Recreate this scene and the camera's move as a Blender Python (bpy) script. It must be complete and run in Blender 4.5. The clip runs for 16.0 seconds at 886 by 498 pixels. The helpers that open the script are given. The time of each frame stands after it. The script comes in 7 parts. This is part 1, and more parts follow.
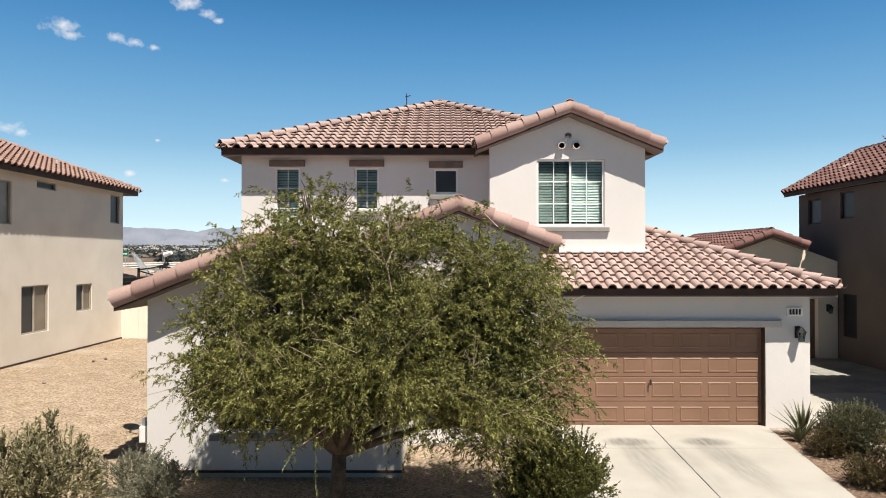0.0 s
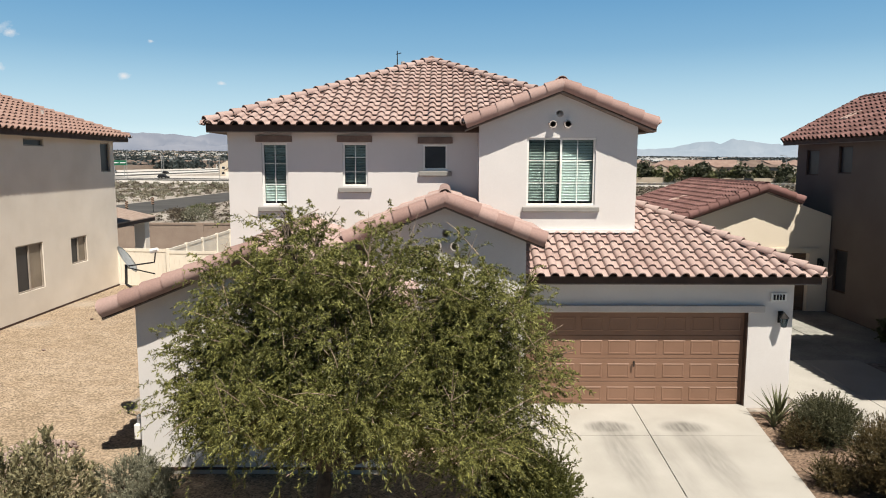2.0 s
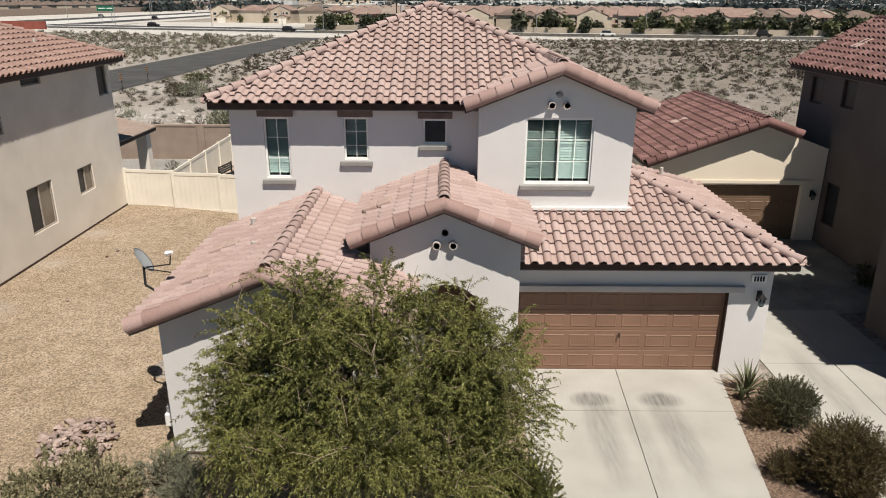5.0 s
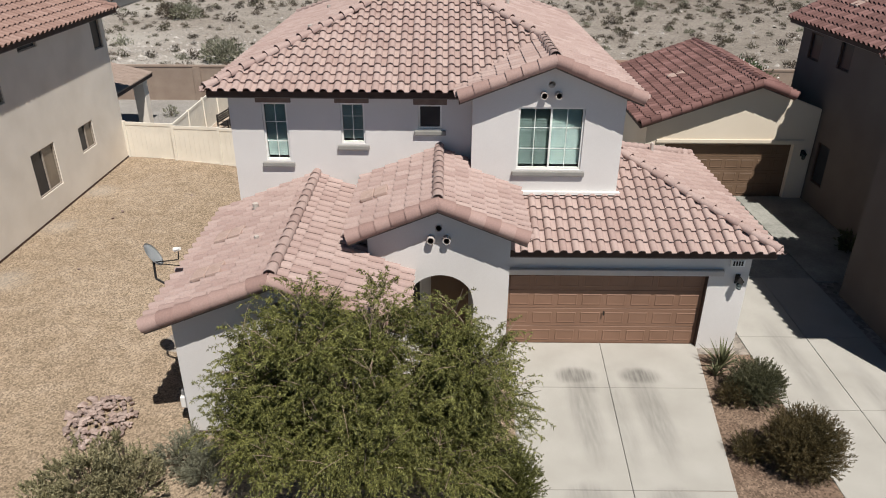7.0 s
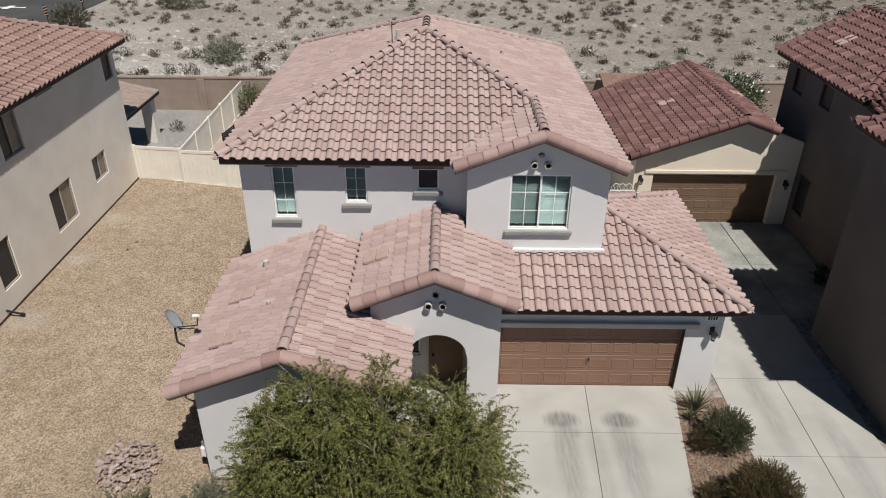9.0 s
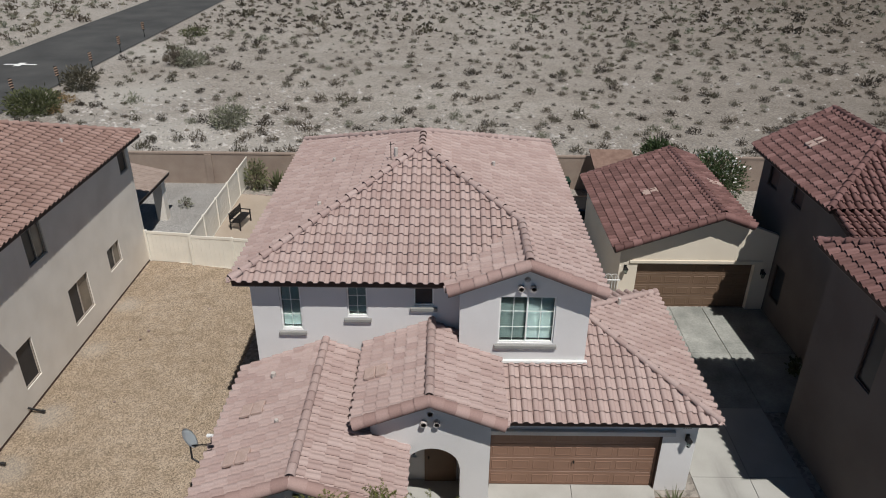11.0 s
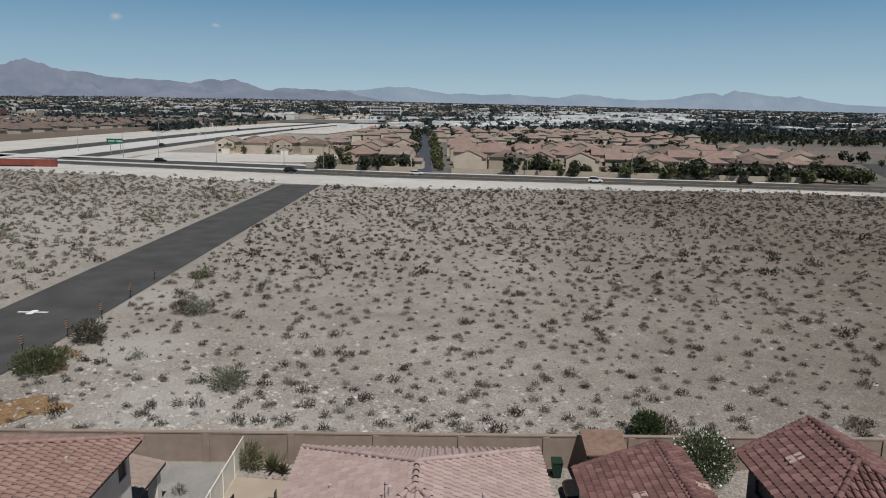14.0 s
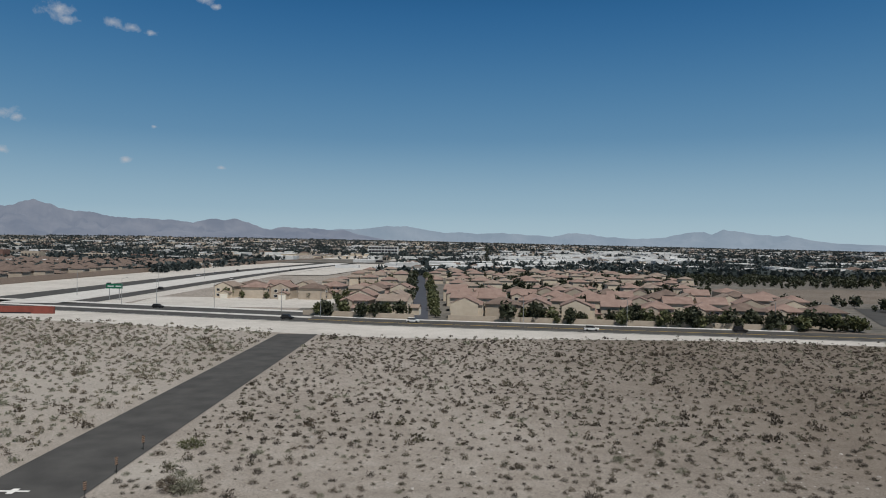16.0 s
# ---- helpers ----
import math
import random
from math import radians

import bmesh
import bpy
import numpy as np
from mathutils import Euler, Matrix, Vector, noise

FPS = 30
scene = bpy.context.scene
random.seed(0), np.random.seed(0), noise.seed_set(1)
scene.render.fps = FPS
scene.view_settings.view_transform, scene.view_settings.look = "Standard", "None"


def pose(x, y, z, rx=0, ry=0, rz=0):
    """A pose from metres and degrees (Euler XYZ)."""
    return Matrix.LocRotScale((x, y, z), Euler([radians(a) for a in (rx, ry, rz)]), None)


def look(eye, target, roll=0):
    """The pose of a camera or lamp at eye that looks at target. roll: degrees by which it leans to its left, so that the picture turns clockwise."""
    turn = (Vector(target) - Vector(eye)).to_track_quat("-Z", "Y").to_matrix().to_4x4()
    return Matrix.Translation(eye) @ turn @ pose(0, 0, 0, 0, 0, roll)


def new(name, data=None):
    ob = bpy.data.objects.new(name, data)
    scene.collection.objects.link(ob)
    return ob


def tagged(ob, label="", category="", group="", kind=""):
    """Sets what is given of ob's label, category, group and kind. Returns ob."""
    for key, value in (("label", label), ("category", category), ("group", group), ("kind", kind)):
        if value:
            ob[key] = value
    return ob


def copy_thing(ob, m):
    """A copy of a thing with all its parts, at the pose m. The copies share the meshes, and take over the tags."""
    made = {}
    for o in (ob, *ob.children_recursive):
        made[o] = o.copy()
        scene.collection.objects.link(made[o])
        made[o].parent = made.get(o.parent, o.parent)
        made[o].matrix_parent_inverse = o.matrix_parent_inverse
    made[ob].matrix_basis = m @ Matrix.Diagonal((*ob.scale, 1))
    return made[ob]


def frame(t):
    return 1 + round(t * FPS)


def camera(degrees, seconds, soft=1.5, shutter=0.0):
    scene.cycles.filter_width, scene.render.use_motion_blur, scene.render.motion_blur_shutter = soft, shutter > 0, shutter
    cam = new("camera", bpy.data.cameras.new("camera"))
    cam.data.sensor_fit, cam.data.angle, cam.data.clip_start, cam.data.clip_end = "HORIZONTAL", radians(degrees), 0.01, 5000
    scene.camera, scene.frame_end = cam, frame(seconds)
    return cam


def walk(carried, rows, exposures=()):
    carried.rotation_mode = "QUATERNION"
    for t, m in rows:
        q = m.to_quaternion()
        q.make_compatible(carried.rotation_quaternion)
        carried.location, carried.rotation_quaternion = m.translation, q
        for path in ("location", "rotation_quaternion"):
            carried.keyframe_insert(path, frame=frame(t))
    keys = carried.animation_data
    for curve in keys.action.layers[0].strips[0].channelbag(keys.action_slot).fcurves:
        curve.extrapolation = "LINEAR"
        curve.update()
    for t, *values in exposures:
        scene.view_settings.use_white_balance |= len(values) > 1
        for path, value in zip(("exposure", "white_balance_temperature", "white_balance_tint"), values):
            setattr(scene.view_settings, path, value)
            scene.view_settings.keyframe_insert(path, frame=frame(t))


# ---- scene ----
cam = camera(64.3, 16.0, soft=1.0)
METRES, EYE, TILT, LEAN, TURN = 21.0, 3.67, 0.6, 0.0, 0.0
ROWS = [
    (0.0, 0.0, 0.0, 0.0, -0.0, 0.0, -0.0),
    (0.5, 0.0035, 0.0036, 0.0219, 0.1, -1.23, 0.05),
    (1.0, 0.007, 0.0084, 0.0413, 0.09, -3.23, -0.01),
    (1.5, 0.0125, 0.0087, 0.0598, 0.16, -5.42, -0.06),
    (2.0, 0.0135, 0.005, 0.0807, 0.1, -7.63, -0.11),
    (2.5, 0.014, 0.0036, 0.1045, 0.08, -9.8, -0.15),
    (3.0, 0.0156, 0.0053, 0.1289, 0.15, -11.99, -0.2),
    (5.5, 0.0151, 0.0044, 0.2496, 0.25, -21.82, -0.25),
    (6.0, 0.0164, 0.0027, 0.2718, 0.23, -23.63, -0.27),
    (6.5, 0.0202, 0.005, 0.2974, 0.23, -25.49, -0.32),
    (7.0, 0.0208, 0.0058, 0.3189, 0.28, -27.33, -0.36),
    (7.5, 0.0189, 0.0057, 0.342, 0.29, -29.07, -0.36),
    (8.0, 0.0202, 0.0068, 0.3722, 0.32, -30.13, -0.37),
    (8.5, 0.0222, 0.0051, 0.408, 0.35, -30.11, -0.43),
    (11.0, 0.0282, -0.0038, 0.5839, 0.24, -28.03, -0.51),
    (11.5, 0.0303, -0.0035, 0.6185, 0.21, -25.35, -0.56),
    (12.0, 0.0314, -0.0031, 0.6536, 0.17, -22.65, -0.6),
    (12.5, 0.0333, -0.0019, 0.6918, 0.14, -19.99, -0.64),
    (13.0, 0.0322, -0.0012, 0.7319, 0.09, -17.33, -0.66),
    (13.5, 0.0321, 0.0012, 0.773, 0.04, -14.6, -0.66),
    (14.0, 0.0323, 0.0019, 0.8146, -0.02, -11.84, -0.68),
    (14.5, 0.0325, 0.0029, 0.8547, -0.09, -9.04, -0.7),
    (15.0, 0.0311, 0.0027, 0.8989, -0.16, -6.27, -0.7),
    (15.5, 0.0318, 0.0021, 0.9477, -0.21, -3.47, -0.7),
    (16.0, 0.0309, -0.0001, 0.9956, -0.3, -0.79, -0.69),
]
EXPOSURE = [(0.0, 0.66, 7120, 10), (3.0, 0.35, 7080, 10), (5.5, 0.22, 6830, 10), (8.5, 0.03, 6500, 10), (11.0, -0.23, 6320, 9), (13.0, -0.36, 6280, 9), (14.5, -0.38, 6320, 9), (16.0, -0.42, 6380, 9)]
walk(cam, [(t, pose(0, 0, EYE, TILT, LEAN, TURN) @ pose(METRES * x, METRES * y, METRES * z, 90 + pitch, roll, yaw)) for t, x, y, z, yaw, pitch, roll in ROWS], EXPOSURE)

# ---------------------------------------------------------------- light
SUN = Vector((0.262, -0.495, 1.0)).normalized()
world = bpy.data.worlds.new("world")
scene.world = world
world.use_nodes = True
wn, wl = world.node_tree.nodes, world.node_tree.links
bg = wn["Background"]
sky = wn.new("ShaderNodeTexSky")
sky.sky_type, sky.sun_disc = "NISHITA", False
sky.sun_elevation = math.asin(SUN.z)
sky.sun_rotation = math.atan2(SUN.x, SUN.y)
sky.altitude, sky.air_density, sky.dust_density, sky.ozone_density = 600, 1.0, 0.35, 2.0
bg.inputs[1].default_value = 0.07
# a few small fair-weather clouds low in the sky
coord = wn.new("ShaderNodeTexCoord")
fluff = wn.new("ShaderNodeTexNoise")
fluff.inputs["Scale"].default_value, fluff.inputs["Detail"].default_value = 60.0, 8.0
fluff.inputs["Roughness"].default_value = 0.65
wl.new(coord.outputs["Generated"], fluff.inputs["Vector"])
veil = None
CLOUDS = (((-0.545, 1, 0.328), 0.024), ((-0.528, 1, 0.316), 0.014), ((-0.465, 1, 0.312), 0.015), ((-0.438, 1, 0.305), 0.014), ((-0.412, 1, 0.297), 0.009), ((-0.362, 1, 0.360), 0.022), ((-0.338, 1, 0.345), 0.017), ((-0.318, 1, 0.335), 0.010), ((-0.622, 1, 0.182), 0.024), ((-0.600, 1, 0.176), 0.013),
          ((-0.620, 1, 0.130), 0.012), ((-0.445, 1, 0.118), 0.011), ((-0.405, 1, 0.165), 0.006), ((-0.310, 1, 0.108), 0.008))
for way, size in CLOUDS:
    far = wn.new("ShaderNodeVectorMath")
    far.operation = "SUBTRACT"
    far.inputs[1].default_value = Vector(way).normalized()
    wl.new(coord.outputs["Generated"], far.inputs[0])
    flat = wn.new("ShaderNodeVectorMath")
    flat.operation = "MULTIPLY"
    flat.inputs[1].default_value = (1.0, 1.0, 1.9)
    wl.new(far.outputs[0], flat.inputs[0])
    span = wn.new("ShaderNodeVectorMath")
    span.operation = "LENGTH"
    wl.new(flat.outputs[0], span.inputs[0])
    near = wn.new("ShaderNodeMapRange")
    near.inputs[1].default_value, near.inputs[2].default_value, near.inputs[3].default_value, near.inputs[4].default_value = 0.0, size * 1.9, 1.0, -1.0
    wl.new(span.outputs["Value"], near.inputs[0])
    if veil is None:
        veil = near.outputs[0]
    else:
        both = wn.new("ShaderNodeMath")
        both.operation = "MAXIMUM"
        wl.new(veil, both.inputs[0])
        wl.new(near.outputs[0], both.inputs[1])
        veil = both.outputs[0]
ragged = wn.new("ShaderNodeMath")
ragged.operation = "MULTIPLY_ADD"
wl.new(fluff.outputs["Fac"], ragged.inputs[0])
ragged.inputs[1].default_value = 2.6
wl.new(veil, ragged.inputs[2])
soft_edge = wn.new("ShaderNodeMapRange")
soft_edge.inputs[1].default_value, soft_edge.inputs[2].default_value, soft_edge.inputs[4].default_value = 1.45, 2.5, 0.85
wl.new(ragged.outputs[0], soft_edge.inputs[0])
cloudy = wn.new("ShaderNodeMix")
cloudy.data_type = "RGBA"
cloudy.inputs[7].default_value = (8.2, 8.6, 9.4, 1)
wl.new(soft_edge.outputs[0], cloudy.inputs[0])
tint = wn.new("ShaderNodeMix")
tint.data_type, tint.blend_type = "RGBA", "MULTIPLY"
tint.inputs[0].default_value = 1.0
tint.inputs[7].default_value = (0.09, 0.15, 0.21, 1)
wl.new(sky.outputs[0], tint.inputs[6])
height_ = wn.new("ShaderNodeSeparateXYZ")
wl.new(coord.outputs["Generated"], height_.inputs[0])
# dusty air: palest at the horizon all round, clear from about thirty degrees up
air = wn.new("ShaderNodeValToRGB")
air.color_ramp.interpolation = "B_SPLINE"
while len(air.color_ramp.elements) < 5:
    air.color_ramp.elements.new(0.5)
for e, (at, tone) in zip(air.color_ramp.elements, ((0.0, (0.68, 0.86, 0.95)), (0.05, (0.54, 0.76, 0.89)), (0.15, (0.165, 0.405, 0.66)), (0.33, (0.018, 0.167, 0.458)), (0.55, (0.016, 0.065, 0.165)))):
    e.position, e.color = at, (*tone, 1)
wl.new(height_.outputs[2], air.inputs[0])
dust = wn.new("ShaderNodeVectorMath")
dust.operation = "SCALE"
dust.inputs[3].default_value = 12.0
wl.new(air.outputs[0], dust.inputs[0])
pale = wn.new("ShaderNodeMapRange")
pale.interpolation_type = "SMOOTHERSTEP"
pale.inputs[1].default_value, pale.inputs[2].default_value, pale.inputs[3].default_value, pale.inputs[4].default_value = 0.3, 0.5, 0.95, 0.0
wl.new(height_.outputs[2], pale.inputs[0])
clear = wn.new("ShaderNodeMix")
clear.data_type = "RGBA"
wl.new(pale.outputs[0], clear.inputs[0])
wl.new(tint.outputs[2], clear.inputs[6])
wl.new(dust.outputs[0], clear.inputs[7])
wl.new(clear.outputs[2], cloudy.inputs[6])
wl.new(cloudy.outputs[2], bg.inputs[0])
sun = new("sun", bpy.data.lights.new("sun", "SUN"))
sun.data.energy, sun.data.angle, sun.data.color = 5.0, radians(0.53), (1.0, 0.965, 0.91)
sun.matrix_world = look(SUN * 100, (0, 0, 0))


# ---------------------------------------------------------------- materials
def nodes_of(name):
    m = bpy.data.materials.new(name)
    m.use_nodes = True
    t = m.node_tree
    return m, t.nodes, t.links, t.nodes["Principled BSDF"]


def surface(name, a, b, rough=0.85, scale=3.0, fine=60.0, fine_mix=0.35, bump=0.3, dist=0.01, metal=0.0, spec=0.3, c=None, vary="", detail=6.0):
    """A mottled surface: colours a and b at a coarse and a fine scale, in metres."""
    m, n, l, p = nodes_of(name)
    geo = n.new("ShaderNodeNewGeometry")
    big = n.new("ShaderNodeTexNoise")
    big.inputs["Scale"].default_value, big.inputs["Detail"].default_value = scale, detail
    small = n.new("ShaderNodeTexNoise")
    small.inputs["Scale"].default_value, small.inputs["Detail"].default_value = fine, 3.0
    for t in (big, small):
        l.new(geo.outputs["Position"], t.inputs["Vector"])
    ramp = n.new("ShaderNodeValToRGB")
    ramp.color_ramp.elements[0].position, ramp.color_ramp.elements[1].position = 0.32, 0.68
    ramp.color_ramp.elements[0].color, ramp.color_ramp.elements[1].color = (*a, 1), (*b, 1)
    l.new(big.outputs["Fac"], ramp.inputs[0])
    mix = n.new("ShaderNodeMix")
    mix.data_type, mix.blend_type = "RGBA", "OVERLAY"
    mix.inputs[0].default_value = fine_mix
    l.new(ramp.outputs[0], mix.inputs[6])
    l.new(small.outputs["Fac"], mix.inputs[7])
    last = mix.outputs[2]
    if vary:
        src = n.new("ShaderNodeObjectInfo").outputs["Random"] if vary == "object" else geo.outputs["Random Per Island"]
        hsv = n.new("ShaderNodeHueSaturation")
        mr = n.new("ShaderNodeMapRange")
        mr.inputs[3].default_value, mr.inputs[4].default_value = 0.72, 1.28
        l.new(src, mr.inputs[0])
        l.new(mr.outputs[0], hsv.inputs["Value"])
        l.new(last, hsv.inputs["Color"])
        last = hsv.outputs[0]
    l.new(last, p.inputs["Base Color"])
    p.inputs["Roughness"].default_value, p.inputs["Metallic"].default_value = rough, metal
    p.inputs["Specular IOR Level"].default_value = spec
    if bump:
        bp = n.new("ShaderNodeBump")
        bp.inputs["Strength"].default_value, bp.inputs["Distance"].default_value = bump, dist
        l.new(small.outputs["Fac"], bp.inputs["Height"])
        l.new(bp.outputs[0], p.inputs["Normal"])
    return m


def tile_material(name, tones, vary):
    """Fired concrete roof tile: each piece takes one of the tones, with bloom and dirt on it."""
    m, n, l, p = nodes_of(name)
    geo = n.new("ShaderNodeNewGeometry")
    src = n.new("ShaderNodeObjectInfo").outputs["Random"] if vary == "object" else geo.outputs["Random Per Island"]
    ramp = n.new("ShaderNodeValToRGB")
    cr = ramp.color_ramp
    while len(cr.elements) < len(tones):
        cr.elements.new(0.5)
    for i, tone in enumerate(tones):
        cr.elements[i].position, cr.elements[i].color = i / (len(tones) - 1), (*tone, 1)
    l.new(src, ramp.inputs[0])
    noise_a, noise_b = n.new("ShaderNodeTexNoise"), n.new("ShaderNodeTexNoise")
    noise_a.inputs["Scale"].default_value, noise_b.inputs["Scale"].default_value = 1.1, 30.0
    for t in (noise_a, noise_b):
        t.inputs["Detail"].default_value = 5
        l.new(geo.outputs["Position"], t.inputs["Vector"])
    pale = n.new("ShaderNodeMapRange")
    pale.inputs[1].default_value, pale.inputs[2].default_value, pale.inputs[4].default_value = 0.45, 0.75, 0.08
    l.new(noise_a.outputs["Fac"], pale.inputs[0])
    mix = n.new("ShaderNodeMix")
    mix.data_type = "RGBA"
    top = tones[-1]
    mix.inputs[7].default_value = (min(1, top[0] * 1.25), min(1, top[1] * 1.35), min(1, top[2] * 1.4), 1)
    l.new(pale.outputs[0], mix.inputs[0])
    l.new(ramp.outputs[0], mix.inputs[6])
    over = n.new("ShaderNodeMix")
    over.data_type, over.blend_type = "RGBA", "OVERLAY"
    over.inputs[0].default_value = 0.2
    l.new(mix.outputs[2], over.inputs[6])
    l.new(noise_b.outputs["Fac"], over.inputs[7])
    l.new(over.outputs[2], p.inputs["Base Color"])
    p.inputs["Roughness"].default_value = 0.8
    p.inputs["Specular IOR Level"].default_value = 0.3
    bp = n.new("ShaderNodeBump")
    bp.inputs["Strength"].default_value, bp.inputs["Distance"].default_value = 0.3, 0.006
    l.new(noise_b.outputs["Fac"], bp.inputs["Height"])
    l.new(bp.outputs[0], p.inputs["Normal"])
    return m


def glass_material(name, tint):
    m, n, l, p = nodes_of(name)
    p.inputs["Base Color"].default_value = (*tint, 1)
    p.inputs["Roughness"].default_value = 0.03
    p.inputs["Transmission Weight"].default_value = 1.0
    p.inputs["IOR"].default_value = 1.25
    return m


def leaf_material(name, a, b, vary="island"):
    m, n, l, p = nodes_of(name)
    geo = n.new("ShaderNodeNewGeometry")
    ramp = n.new("ShaderNodeValToRGB")
    ramp.color_ramp.elements[0].color, ramp.color_ramp.elements[1].color = (*a, 1), (*b, 1)
    noise_a = n.new("ShaderNodeTexNoise")
    noise_a.inputs["Scale"].default_value = 1.6
    l.new(geo.outputs["Position"], noise_a.inputs["Vector"])
    add = n.new("ShaderNodeMix")
    add.inputs[0].default_value = 0.5
    l.new(geo.outputs["Random Per Island"], add.inputs[2])
    l.new(noise_a.outputs["Fac"], add.inputs[3])
    l.new(add.outputs[0], ramp.inputs[0])
    ramp.color_ramp.elements[0].position, ramp.color_ramp.elements[1].position = 0.2, 0.8
    l.new(ramp.outputs[0], p.inputs["Base Color"])
    p.inputs["Roughness"].default_value = 0.55
    p.inputs["Specular IOR Level"].default_value = 0.35
    tr = n.new("ShaderNodeBsdfTranslucent")
    l.new(ramp.outputs[0], tr.inputs[0])
    sh = n.new("ShaderNodeMixShader")
    sh.inputs[0].default_value = 0.25
    l.new(p.outputs[0], sh.inputs[1])
    l.new(tr.outputs[0], sh.inputs[2])
    l.new(sh.outputs[0], n["Material Output"].inputs[0])
    return m


STUCCO = surface("stucco_grey", (0.615, 0.592, 0.58), (0.675, 0.652, 0.64), 0.95, 0.55, 55, 0.12, 0.25, 0.004, spec=0.15)
STUCCO_TAN = surface("stucco_tan", (0.66, 0.605, 0.54), (0.74, 0.685, 0.62), 0.95, 0.9, 55, 0.12, 0.25, 0.004, spec=0.15)
STUCCO_CREAM = surface("stucco_cream", (0.68, 0.60, 0.49), (0.74, 0.66, 0.55), 0.95, 0.5, 55, 0.12, 0.25, 0.004, spec=0.15)
STUCCO_BROWN = surface("stucco_brown", (0.122, 0.10, 0.09), (0.155, 0.13, 0.117), 0.95, 0.5, 55, 0.12, 0.25, 0.004, spec=0.15)
PINKS = [(0.35, 0.250, 0.228), (0.378, 0.277, 0.253), (0.40, 0.297, 0.272), (0.43, 0.326, 0.30)]
REDS = [(0.118, 0.06, 0.055), (0.148, 0.076, 0.069), (0.178, 0.092, 0.085), (0.225, 0.124, 0.115)]
TAWNY = [(0.25, 0.155, 0.13), (0.27, 0.172, 0.145), (0.295, 0.19, 0.16), (0.325, 0.215, 0.185)]
TILE = {k: (tile_material("tile_%s_single" % k, v, "object"), tile_material("tile_%s_joined" % k, v, "island"))
        for k, v in (("pink", PINKS), ("red", REDS), ("tawny", TAWNY))}
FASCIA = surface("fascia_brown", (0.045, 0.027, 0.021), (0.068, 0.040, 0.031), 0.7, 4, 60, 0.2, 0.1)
TRIM = surface("trim_grey", (0.235, 0.228, 0.212), (0.285, 0.275, 0.258), 0.9, 2, 80, 0.2, 0.4, 0.006)
LINTEL = surface("lintel_stucco", (0.50, 0.465, 0.44), (0.56, 0.525, 0.50), 0.9, 2, 80, 0.2, 0.4, 0.006)
WHITE = surface("white_vinyl", (0.74, 0.73, 0.70), (0.80, 0.79, 0.77), 0.45, 3, 40, 0.08, 0.0)
FENCE_WHITE = surface("almond_vinyl", (0.70, 0.655, 0.575), (0.76, 0.715, 0.63), 0.5, 1.5, 40, 0.1, 0.05)
DOOR_BROWN = surface("door_brown", (0.205, 0.118, 0.080), (0.238, 0.138, 0.095), 0.5, 1.2, 50, 0.12, 0.08, 0.003)
DOOR_DARK = surface("door_dark_brown", (0.145, 0.092, 0.06), (0.175, 0.112, 0.075), 0.5, 1.2, 50, 0.12, 0.08, 0.003)
FRAME_TAN = surface("tan_window_frame", (0.30, 0.26, 0.22), (0.36, 0.315, 0.27), 0.6, 3, 40, 0.1, 0)
PANE_TAN = surface("tan_pane", (0.17, 0.14, 0.11), (0.23, 0.19, 0.15), 0.25, 1.5, 30, 0.2, 0, spec=0.4)
GLASS = glass_material("window_glass", (0.66, 0.76, 0.745))
GLASS_DARK = glass_material("screened_glass", (0.33, 0.40, 0.39))
# near-black, stands in for the shade inside rooms, pipes and openings
DARK = surface("hollow_shade", (0.012, 0.014, 0.018), (0.02, 0.022, 0.028), 0.6, 2, 20, 0.1, 0)
SCREEN = surface("insect_screen", (0.022, 0.022, 0.026), (0.032, 0.032, 0.036), 0.3, 3, 200, 0.2, 0, spec=0.25)
BLIND = surface("blind_slats", (0.40, 0.455, 0.445), (0.46, 0.515, 0.505), 0.5, 3, 30, 0.1, 0)
CONCRETE = surface("concrete", (0.36, 0.345, 0.315), (0.42, 0.405, 0.375), 0.85, 0.9, 120, 0.25, 0.25, 0.004)


